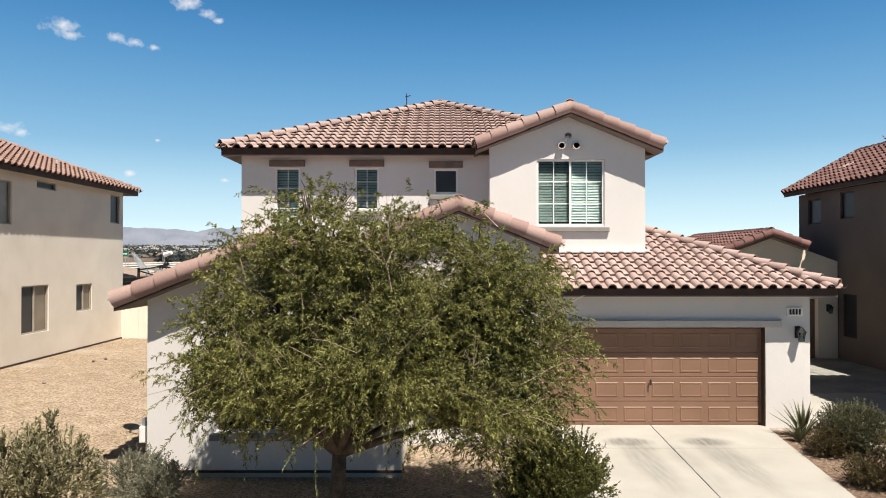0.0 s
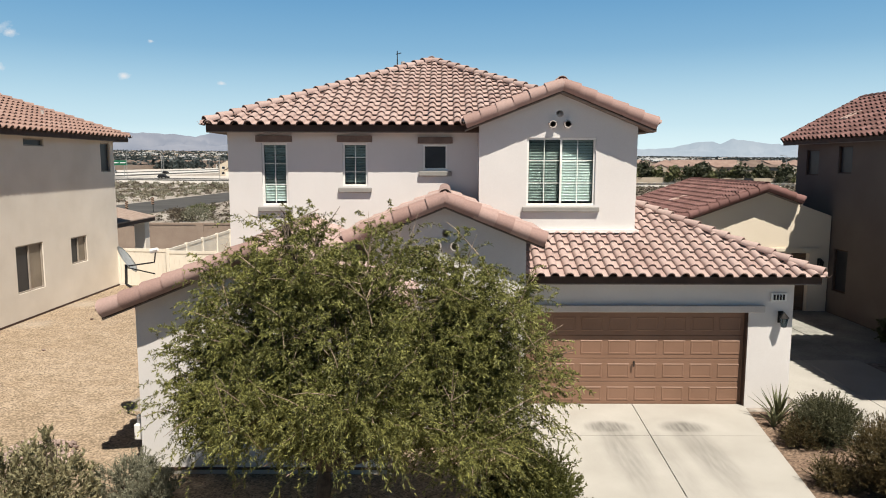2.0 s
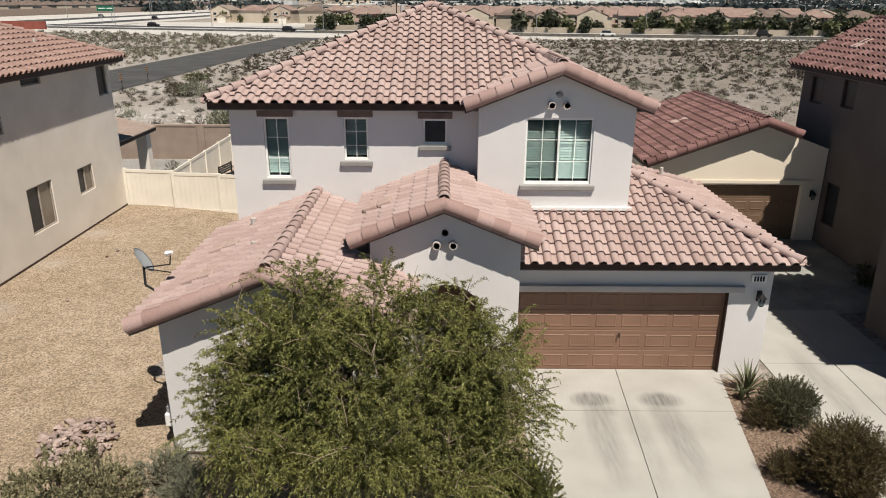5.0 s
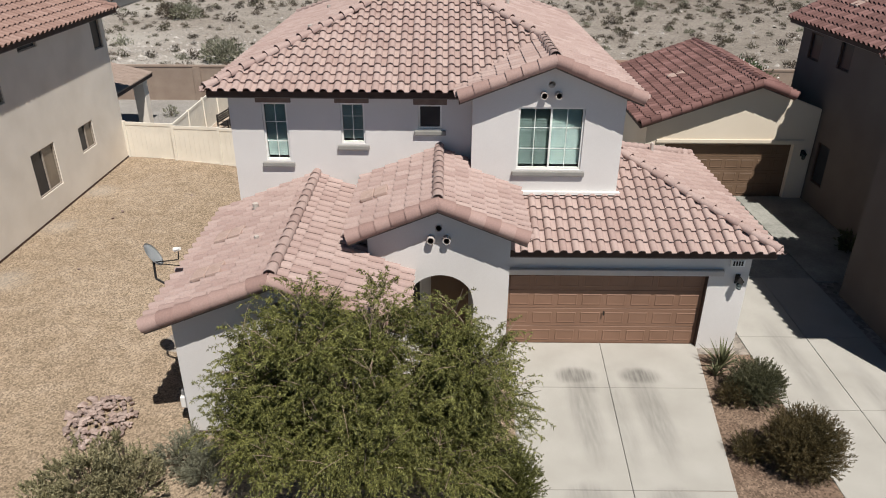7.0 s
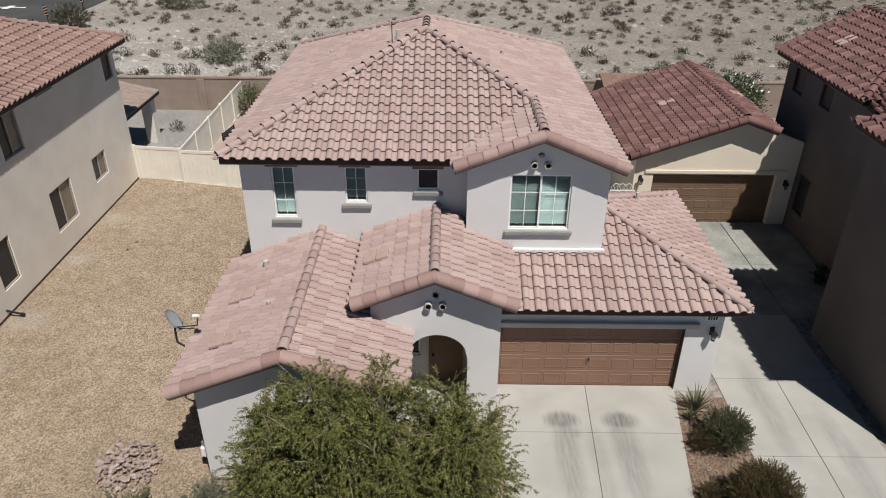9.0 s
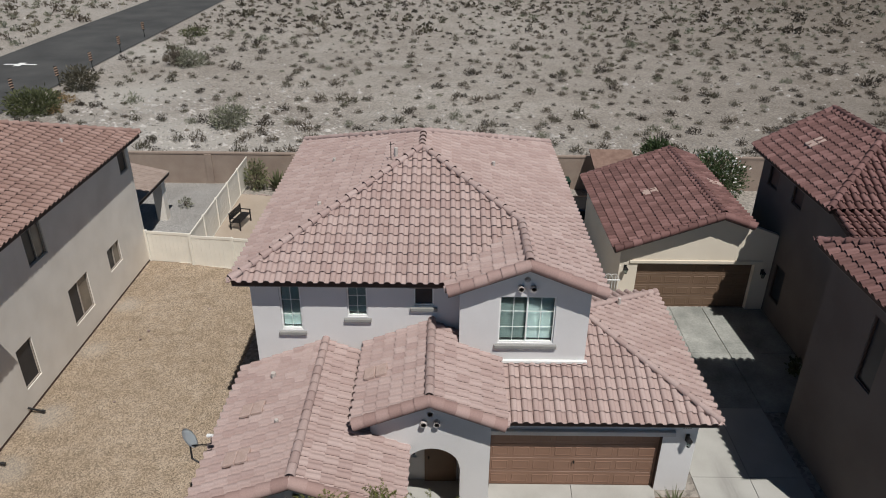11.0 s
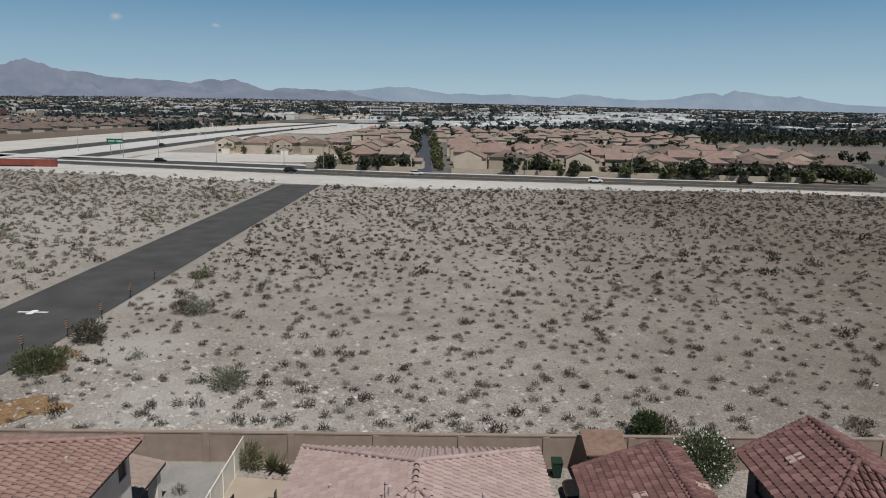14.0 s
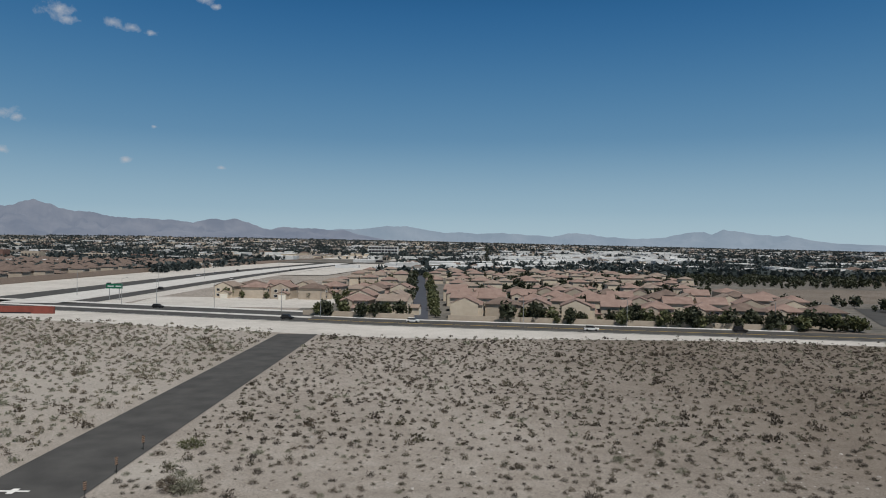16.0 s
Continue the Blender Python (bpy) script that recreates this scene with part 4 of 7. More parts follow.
link = [(13.9, 17.3, 5.06), (19.5, 17.3, 5.06), (19.5, 22.25, 6.25), (13.9, 22.25, 6.25)]
low = deck(rn, [link], "lower_roof", "dark red tiled roof between the two upper blocks")
slope(low, "red", link, 0)
for w in rwin:
    window(rn, RX, *w, sill=False, frame_mat=FASCIA)
wall(rn, facing((0, 28.0, 0), "+y"), -19.2, -14.4, 0, lambda x: 7.7 - 0.545 * abs(x + 16.665), [], STUCCO_BROWN, cuts=(-16.665,))
hip_roof(rn, "red", 11.6, 15.6, 12.3, 18.2, 6.7, 0.42, 200, "dark red concrete S-tile hip roof", name="roof")
LWX = facing((11.95, 0, 0), "-x")
lowin = [(-15.43, -14.68, 3.95, 6.0)]
wall(rn, LWX, -17.85, -12.7, 0, 6.62, lowin, STUCCO_BROWN)
window(rn, LWX, *lowin[0], sill=False, frame_mat=FASCIA)
wall(rn, facing((0, 17.85, 0), "+y"), -15.2, -12.2, 0, 6.62, [], STUCCO_BROWN)
wall(rn, facing((0, 12.7, 0), "-y"), 12.2, 15.2, 0, 6.62, [], STUCCO_BROWN)
wall(rn, facing((15.2, 0, 0), "+x"), 12.95, 17.6, 0, 6.6, [], STUCCO_BROWN)
wall(rn, facing((19.2, 0, 0), "+x"), 18.25, 28.0, 0, lambda x: 6.08 if x > 22.3 else 5.1 + 0.24 * (x - 18.2), [], STUCCO_BROWN, cuts=(22.3,))
wall(rn, facing((0, 18.0, 0), "-y"), 15.5, 18.95, 0, 5.05, [], STUCCO_BROWN)


# ---------------------------------------------------------------- paving
def slab(name, lines, ys_, z, material, label, category="driveway", gap=0.013):
    """Concrete poured in bays, with open joints between them. lines: x as a function of y, from side to side."""
    ob = thing(name, (lines[0](ys_[-1]), ys_[-1], 0), label, category, kind="structure")
    bm = bmesh.new()
    prism(bm, [Vector((lines[0](ys_[0]) + 0.01, ys_[0] + 0.01, -0.08)), Vector((lines[-1](ys_[0]) - 0.01, ys_[0] + 0.01, -0.08)),
               Vector((lines[-1](ys_[-1]) - 0.01, ys_[-1] - 0.01, -0.08)), Vector((lines[0](ys_[-1]) + 0.01, ys_[-1] - 0.01, -0.08))], Vector((0, 0, z + 0.06)))
    part("bed", bm, ASPHALT, ob)
    g = gap / 2
    for p, q in zip(lines, lines[1:]):
        for c, d in zip(ys_, ys_[1:]):
            bm = bmesh.new()
            prism(bm, [Vector((p(c) + g, c + g, -0.05)), Vector((q(c) - g, c + g, -0.05)), Vector((q(d) - g, d - g, -0.05)), Vector((p(d) + g, d - g, -0.05))], Vector((0, 0, z + 0.05)))
            bmesh.ops.bevel(bm, geom=bm.edges[:], offset=0.006, segments=2, affect="EDGES")
            part("bay", bm, material, ob)
    return ob


slab("driveway", (lambda y: 1.95 + 0.02 * (15.25 - y), lambda y: 4.47 - 0.063 * (15.25 - y), lambda y: 6.95 - 0.155 * (15.25 - y)), (3.0, 7.0, 10.2, 13.4, 15.25), 0.035, CONCRETE, "pale concrete driveway with tyre stains")
# mottled weathered concrete, also darkened to deepen the shade between the houses
WEATHERED_DIM = surface("weathered_dim_concrete", (0.20, 0.203, 0.185), (0.36, 0.355, 0.325), 0.9, 0.9, 14, 0.3, 0.2, 0.004)
slab("driveway", (lambda y: 11.62, lambda y: 14.1), (18.6, 22.0, 25.3), 0.03, WEATHERED_DIM, "grey weathered concrete apron before the detached garage")
slab("driveway", (lambda y: 8.2, lambda y: 9.95 + 0.03 * (y - 15.5), lambda y: 11.6), (18.8, 22.0, 25.3), 0.03, WEATHERED_DIM, "grey weathered concrete driveway between the houses")
slab("driveway", (lambda y: 8.2, lambda y: 9.95 - 0.03 * (15.5 - y), lambda y: 11.6), (3.0, 6.3, 9.5, 12.65, 15.6, 18.8), 0.03, CONCRETE, "pale concrete driveway beside the house")

# ---------------------------------------------------------------- vinyl fence
fence = thing("fence", (-10.75, 28, 0.3), "almond vinyl privacy fence between two back yards", "fence")


def panel_run(p, q, n, top=1.92):
    p, q = Vector(p), Vector(q)
    d = (q - p) / n
    for i in range(n):
        a, b = p + d * i, p + d * (i + 1)
        x = d.normalized()
        m = Matrix.Translation(a) @ Matrix.Rotation(math.atan2(x.y, x.x), 4, "Z")
        ln = d.length
        k = int(ln / 0.2)
        wd = (ln - 0.12) / k - 0.006
        vs = [(x_, y_, z_) for x_ in (0, wd) for y_ in (-0.012, 0.012) for z_ in (0.12, top - 0.38)]
        board = mesh_np("board", vs, [(0, 1, 3, 2), (4, 6, 7, 5), (0, 4, 5, 1), (2, 3, 7, 6), (0, 2, 6, 4), (1, 5, 7, 3)], FENCE_WHITE)
        for s in range(k):
            piece("board", board, fence, m @ Matrix.Translation((0.063 + (wd + 0.006) * s, 0, 0)))
        for za, zb in ((0.02, 0.13), (top - 0.40, top - 0.28)):
            bm = bmesh.new()
            box(bm, 0.06, ln - 0.06, -0.03, 0.03, za, zb, m)
            part("rail", bm, FENCE_WHITE, fence)
        bm = bmesh.new()
        box(bm, -0.06, 0.06, -0.06, 0.06, -0.3, top - 0.24, m, bevel=0.008)
        part("post", bm, FENCE_WHITE, fence)


panel_run((-10.75, 28.0, 0.25), (-10.75, 38.2, 0.25), 5)
panel_run((-12.85, 28.35, 0.25), (-10.75, 28.1, 0.25), 1)
panel_run((-10.75, 28.0, 0.2), (-4.95, 27.5, 0.1), 3)

bw = thing("back_wall", (0, 38.4, 0), "brown concrete block wall behind the back yards", "wall", kind="structure")
bm = bmesh.new()
box(bm, -45, 60, 38.3, 38.5, -1.0, 1.95)
part("wall", bm, WALL_BLOCK, bw)
bm = bmesh.new()
box(bm, -45, 60, 38.27, 38.53, 1.95, 2.05, bevel=0.01)
part("coping", bm, WALL_BLOCK, bw)
for i in range(20):
    bm = bmesh.new()
    box(bm, -43.2 + i * 5.0, -42.8 + i * 5.0, 38.22, 38.297, -0.3, 1.945, bevel=0.006)
    part("pilaster", bm, WALL_BLOCK, bw)

# ---------------------------------------------------------------- the tree
rng = np.random.default_rng(5)


def leaf_cloud(name, parent, centres, ways, length, width, material, bend=0.3, droop=0.5, label=""):
    """Many narrow leaves: each one a kite of two triangles."""
    c = np.asarray(centres)
    n = len(c)
    d = np.asarray(ways)
    d = d / np.linalg.norm(d, axis=1, keepdims=True)
    r = rng.normal(size=(n, 3))
    s = np.cross(d, r)
    s /= np.linalg.norm(s, axis=1, keepdims=True) + 1e-9
    ln = length * rng.uniform(0.6, 1.25, (n, 1))
    wd = width * rng.uniform(0.7, 1.3, (n, 1))
    tip = c + d * ln
    tip[:, 2] -= (ln * bend)[:, 0]
    mid = c + d * ln * 0.45
    v = np.stack([c, mid + s * wd, tip, mid - s * wd], 1).reshape(-1, 3)
    base = np.array(BASE[parent])
    me = bpy.data.meshes.new(name)
    me.vertices.add(n * 4)
    me.vertices.foreach_set("co", (v - base).astype(np.float32).ravel())
    me.loops.add(n * 4)
    me.loops.foreach_set("vertex_index", np.arange(n * 4, dtype=np.int32))
    me.polygons.add(n)
    me.polygons.foreach_set("loop_start", np.arange(0, n * 4, 4, dtype=np.int32))
    me.polygons.foreach_set("loop_total", np.full(n, 4, dtype=np.int32))
    me.update()
    me.materials.append(material)
    ob = new(name, me)
    ob.parent = parent
    BASE[ob] = Vector(base)
    return tagged(ob, label)


def crown_points(blobs, count):
    """Points spread through a crown made of several lobes, denser towards their skins."""
    w = np.array([b[3] * b[4] * b[5] for b in blobs])
    w = w / w.sum()
    pick = rng.choice(len(blobs), count, p=w)
    b = np.array(blobs)[pick]
    d = rng.normal(size=(count, 3))
    d /= np.linalg.norm(d, axis=1, keepdims=True)
    rr = rng.uniform(0, 1, (count, 1)) ** 0.42 * rng.normal(1.0, 0.07, (count, 1))
    return b[:, :3] + d * rr * b[:, 3:6], d


def tree(base, lobes, twigs, leaves, length, width, material, trunk_r, name="tree", label="", category="tree", droop=0.6):
    t = thing(name, base, label, category)
    base = Vector(base)
    bm = bmesh.new()
    fork = base + Vector((0.05, 0, 0.9))
    tube(bm, base - Vector((0, 0, 0.1)), fork, trunk_r, trunk_r * 0.75, 10)
    for lb in lobes:
        c = Vector(lb[:3])
        mid = fork.lerp(c, 0.5) + Vector((0, 0, 0.15))
        tube(bm, fork, mid, trunk_r * 0.5, trunk_r * 0.32, 7)
        tube(bm, mid, c, trunk_r * 0.32, trunk_r * 0.14, 6)
        for _ in range(9):
            d = Vector(rng.normal(size=3))
            e = c + Vector((d.x * lb[3], d.y * lb[4], abs(d.z) * lb[5])) * 0.5
            k = c.lerp(e, 0.5) + Vector((0, 0, 0.1))
            tube(bm, mid.lerp(c, rng.uniform(0.2, 1)), k, trunk_r * 0.12, trunk_r * 0.07, 5)
            tube(bm, k, e, trunk_r * 0.07, trunk_r * 0.03, 4)
    part("trunk", bm, BARK, t, smooth=True)
    hubs, hd = crown_points(lobes, max(1, twigs // 11))
    own = rng.integers(0, len(hubs), twigs)
    p = hubs[own] + rng.normal(size=(twigs, 3)) * np.array([0.12, 0.12, 0.13])
    d = hd[own]
    way = d * np.array([0.8, 0.8, 0.5]) + rng.normal(size=d.shape) * 0.4 + np.array([0, 0, 0.55])
    way /= np.linalg.norm(way, axis=1, keepdims=True)
    tw_len = np.minimum(rng.gamma(6.0, 0.06, (twigs, 1)) + 0.08, 0.62)
    f = rng.uniform(0, 1, (twigs, leaves, 1)) ** 0.85
    pts = p[:, None, :] + way[:, None, :] * f * tw_len[:, None, :]
    pts[..., 2] -= (f[..., 0] ** 2) * droop * 0.8 * tw_len
    lw = way[:, None, :] * 0.75 + rng.normal(size=pts.shape) * 0.6 + np.array([0, 0, -droop * 0.35])
    bm = bmesh.new()
    for i in range(0, twigs, 16):
        a = Vector(p[i])
        b = a + Vector(way[i]) * float(tw_len[i, 0]) * 0.95
        tube(bm, a - Vector(way[i]) * 0.3, a.lerp(b, 0.5) + Vector((0, 0, 0.03)), 0.007, 0.005, 4, False)
        tube(bm, a.lerp(b, 0.5) + Vector((0, 0, 0.03)), b, 0.005, 0.0025, 4, False)
    # bare forked limbs that stand out of the crown
    for lb in lobes[3:13:3]:
        c = Vector(lb[:3]) + Vector((rng.normal() * 0.2, -lb[4] * 0.45, lb[5] * 0.25))
        top = c + Vector((rng.normal() * 0.1, -0.1, 0.75))
        tube(bm, c, c.lerp(top, 0.5), 0.012, 0.008, 6, False)
        for _ in range(5):
            e = c.lerp(top, 0.5) + Vector((rng.normal() * 0.22, rng.normal() * 0.15, rng.uniform(0.15, 0.45)))
            tube(bm, c.lerp(top, rng.uniform(0.3, 0.5)), e, 0.006, 0.003, 5, False)
    part("twig", bm, TWIG, t, "pale bare twigs among the leaves")["kind"] = "stuff"
    leaf_cloud("crown", t, pts.reshape(-1, 3), lw.reshape(-1, 3), length, width, material, 0.2, label="fine narrow olive-green leaves")
    return t


CROWN = [(-2.4, 9.9, 2.6, 0.95, 1.2, 1.0), (-1.75, 9.9, 3.7, 0.75, 0.9, 0.85), (-1.9, 10.0, 4.35, 0.28, 0.4, 0.42), (-0.6, 10.1, 3.6, 0.75, 0.9, 0.75), (0.5, 10.1, 3.5, 0.6, 0.8, 0.65), (0.9, 10.0, 2.9, 0.7, 0.9, 0.75), (1.3, 9.9, 2.25, 0.6, 0.8, 0.75),
         (-0.8, 9.2, 2.35, 1.3, 1.0, 0.85), (-3.05, 9.8, 2.25, 0.5, 0.7, 0.7), (-1.2, 9.7, 3.0, 0.9, 0.9, 0.8), (0.2, 9.7, 2.6, 0.9, 0.9, 0.8), (-2.1, 9.3, 1.95, 1.0, 1.0, 0.6), (0.45, 9.4, 1.75, 0.75, 0.9, 0.65), (-3.3, 9.7, 2.0, 0.3, 0.5, 0.4), (-1.6, 9.6, 2.1, 1.4, 1.0, 0.5), (0.9, 9.8, 2.0, 0.7, 0.8, 0.6), (0.85, 9.7, 1.4, 0.5, 0.6, 0.4), (-1.1, 9.3, 1.8, 0.7, 0.8, 0.35), (-2.6, 9.5, 1.9, 0.7, 0.8, 0.4), (1.1, 10.0, 3.2, 0.45, 0.6, 0.45), (-2.6, 9.9, 3.45, 0.5, 0.7, 0.5)]
tree((-1.5, 9.9, 0), CROWN, 8600, 50, 0.06, 0.0074, LEAF, 0.13, "tree", "wide willow-leaved tree in front of the house", "tree")


def shrub(base, r, h, twigs, leaves, length, width, material, name="shrub", label="", up_bias=0.8, dense=False):
    t = thing(name, base, label, "shrub")
    b = Vector(base)
    bm = bmesh.new()
    for _ in range(10):
        d = Vector((rng.normal() * 0.5, rng.normal() * 0.5, 1)).normalized()
        tube(bm, b - Vector((0, 0, 0.03)), b + Vector((d.x * r, d.y * r, h * 0.7)), 0.015, 0.005, 5)
    part("stem", bm, BARK, t)
    hubs, _ = crown_points([(b.x, b.y, b.z + h * 0.5, r, r, h * 0.52)], twigs if dense else max(1, twigs // 9))
    own = np.arange(twigs) if dense else rng.integers(0, len(hubs), twigs)
    p = hubs[own] + rng.normal(size=(twigs, 3)) * 0.06 * min(1.0, r / 0.6)
    d = p - np.array([b.x, b.y, b.z + h * 0.3])
    d /= np.linalg.norm(d, axis=1, keepdims=True) + 1e-6
    p[:, 2] = np.maximum(p[:, 2], b.z + 0.04)
    way = d * 0.8 + np.array([0, 0, up_bias * 0.6]) + rng.normal(size=d.shape) * 0.3
    f = rng.uniform(0, 0.13, (twigs, leaves, 1))
    pts = p[:, None, :] + way[:, None, :] * f
    lw = way[:, None, :] + rng.normal(size=pts.shape) * 0.6
    leaf_cloud("foliage", t, pts.reshape(-1, 3), lw.reshape(-1, 3), length, width, material, 0.05)
    return t


shrub((7.62, 13.1, 0), 0.54, 0.8, 2000, 22, 0.045, 0.007, GREYGREEN, label="rounded grey-green shrub beside the driveway", dense=True)
shrub((7.68, 10.9, 0), 0.70, 1.15, 3400, 18, 0.06, 0.0055, RUSSET, label="large rounded russet shrub between two driveways", dense=True)
shrub((7.05, 12.9, 0), 0.3, 0.45, 420, 20, 0.04, 0.007, RUSSET, label="low dark shrub at the edge of the driveway", dense=True)
shrub((6.75, 11.2, 0), 0.3, 0.4, 420, 20, 0.04, 0.007, RUSSET, label="low dark shrub at the edge of the driveway", dense=True)
shrub((1.55, 9.9, 0), 0.70, 1.05, 2300, 22, 0.05, 0.008, HEDGE, label="rounded green shrub under the tree", dense=True)
shrub((-6.2, 9.9, 0), 0.75, 1.2, 620, 20, 0.07, 0.011, BROAD, label="open broad-leaved shrub in the gravel")
shrub((-5.45, 9.75, 0), 0.6, 1.1, 480, 20, 0.07, 0.011, BROAD, label="broad-leaved shrub beside the rock heap")
shrub((-6.6, 9.2, 0), 0.5, 0.95, 330, 20, 0.07, 0.011, BROAD, label="low broad-leaved shrub in the gravel")
shrub((-5.6, 10.1, 0), 0.16, 1.6, 60, 20, 0.08, 0.011, BROAD, label="tall thin shoot beside the shrubs")
shrub((-4.75, 10.85, 0), 0.5, 0.55, 600, 24, 0.045, 0.007, SAGE, label="low grey sage shrub by the wall")
shrub((-4.2, 10.5, 0), 0.42, 0.5, 500, 24, 0.045, 0.007, SAGE, label="low grey sage shrub by the wall")

# ---------------------------------------------------------------- the desert
def quads_mesh(name, v, material, base=(0, 0, 0)):
    """A mesh of loose four-cornered blades from an array of corners."""
    n = len(v) // 4
    me = bpy.data.meshes.new(name)
    me.vertices.add(n * 4)
    me.vertices.foreach_set("co", (v - np.array(base)).astype(np.float32).ravel())
    me.loops.add(n * 4)
    me.loops.foreach_set("vertex_index", np.arange(n * 4, dtype=np.int32))
    me.polygons.add(n)
    me.polygons.foreach_set("loop_start", np.arange(0, n * 4, 4, dtype=np.int32))
    me.polygons.foreach_set("loop_total", np.full(n, 4, dtype=np.int32))
    me.update()
    me.materials.append(material)
    return me


def kites(start, way, ln, wide, bend=0.0):
    side_ = np.cross(way, rng.normal(size=way.shape))
    side_ /= np.linalg.norm(side_, axis=1, keepdims=True) + 1e-9
    tip = start + way * ln
    tip[:, 2] -= bend * ln[:, 0]
    return np.stack([start - side_ * wide * 0.4, start + way * ln * 0.5 + side_ * wide, tip, start + way * ln * 0.5 - side_ * wide], 1).reshape(-1, 3)


def tri_blades(name, start, way, ln, wide, material):
    """A mesh of loose three-cornered blades, for what is seen from afar."""
    side_ = np.cross(way, rng.normal(size=way.shape))
    side_ /= np.linalg.norm(side_, axis=1, keepdims=True) + 1e-9
    v = np.stack([start - side_ * wide, start + side_ * wide, start + way * ln * 1.2], 1).reshape(-1, 3)
    n = len(v) // 3
    me = bpy.data.meshes.new(name)
    me.vertices.add(n * 3)
    me.vertices.foreach_set("co", v.astype(np.float32).ravel())
    me.loops.add(n * 3)
    me.loops.foreach_set("vertex_index", np.arange(n * 3, dtype=np.int32))
    me.polygons.add(n)
    me.polygons.foreach_set("loop_start", np.arange(0, n * 3, 3, dtype=np.int32))
    me.polygons.foreach_set("loop_total", np.full(n, 3, dtype=np.int32))
    me.update()
    me.materials.append(material)
    return me


def f_road(x):
    """The near edge of the avenue beyond the desert."""
    x = np.asarray(x, float)
    return 226 - 0.19 * x + 0.12 * np.maximum(0, -x - 20)


def ribbon(name, material, label, x0, x1, a, b, lift, category="road", step=5.0, height=level):
    """A strip of ground between f_road + a and f_road + b; a and b may be functions of x."""
    xs_ = np.arange(x0, x1 + 0.1, step)
    fa = a if callable(a) else (lambda x: f_road(x) + a)
    fb = b if callable(b) else (lambda x: f_road(x) + b)
    va = [(x, fa(x), float(height(x, fa(x))) + lift) for x in xs_]
    vb = [(x, fb(x), float(height(x, fb(x))) + lift) for x in xs_]
    n = len(xs_)
    me = mesh_np(name, va + vb, [(i, i + 1, n + i + 1, n + i) for i in range(n - 1)], material)
    return tagged(new(name, me), label, category, kind="structure")


road_v, road_f = sheet(np.array([-46.2, -43.4, -40.4, -37.4, -34.6]), np.arange(20, 206.1, 3.0), level, 0.07)
tagged(new("side_road", mesh_np("side_road", road_v, road_f, ASPHALT)), "grey asphalt road running across the desert", "road", kind="structure")


def shoulder(x):
    """The width of the graded sand before the avenue: it narrows eastwards."""
    return 29 - 19 * np.clip((np.asarray(x, float) + 10) / 90.0, 0, 1)


ribbon("sand_shoulder", SAND, "pale graded sand beside the avenue", -330, 330, lambda x: f_road(x) - shoulder(x), 0.5, 0.05, "ground")
ribbon("avenue", ASPHALT, "dark asphalt avenue beyond the desert", -45, 330, 0, 19, 0.12)
ribbon("avenue", ASPHALT, "dark asphalt avenue beyond the desert", -330, -45, 0, 13, 0.12)
ribbon("median", ROAD_CONCRETE, "pale concrete strip between two carriageways", -330, -45, 13.05, 18.0, 0.16, "pavement")
ribbon("avenue", ASPHALT, "dark asphalt avenue beyond the desert", -330, -45, 18.05, 32, 0.12)
ribbon("pavement", ROAD_CONCRETE, "pale concrete pavement along the avenue", -330, -45, 32.05, 38, 0.2, "pavement")
ribbon("pavement", ROAD_CONCRETE, "pale concrete pavement along the avenue", -45, 118, 19.05, 22.5, 0.2, "pavement")
PAINT = surface("road_paint", (0.72, 0.71, 0.68), (0.80, 0.79, 0.76), 0.7, 2, 30, 0.2, 0)
YPAINT = surface("yellow_paint", (0.55, 0.36, 0.06), (0.62, 0.42, 0.08), 0.7, 2, 30, 0.2, 0)
ribbon("lane_line", YPAINT, "yellow line painted along the avenue", -45, 330, 9.2, 9.7, 0.135, "road marking")
ribbon("lane_line", PAINT, "white line painted along the avenue", -330, 330, 0.9, 1.2, 0.135, "road marking")


def scrub(name, label, spots, sizes, per, material, flat=0.7, wide=0.15):
    """Scrub over a stretch of ground: rounded tufts of short upright twigs."""
    n = len(spots)
    c = np.column_stack([spots, level(spots[:, 0], spots[:, 1])])
    d = rng.normal(size=(n, per, 3))
    d[..., 2] = np.abs(d[..., 2])
    d /= np.linalg.norm(d, axis=2, keepdims=True)
    tall = rng.uniform(0.75, 1.35, (n, 1, 1)) * flat
    grow = np.concatenate([np.ones((n, 1, 2)), tall], 2)
    s = sizes[:, None, None]
    start = c[:, None, :] + d * s * rng.uniform(0.25, 0.9, (n, per, 1)) * grow
    ln = (sizes[:, None] * rng.uniform(0.16, 0.32, (n, per))).reshape(-1, 1)
    way = (d * 0.5 + np.array([0, 0, 0.55]) + rng.normal(size=d.shape) * 0.5).reshape(-1, 3)
    way /= np.linalg.norm(way, axis=1, keepdims=True)
    me = tri_blades(name, start.reshape(-1, 3), way, ln, ln * wide, material)
    tagged(new(name, me), label, "scrub", kind="stuff")


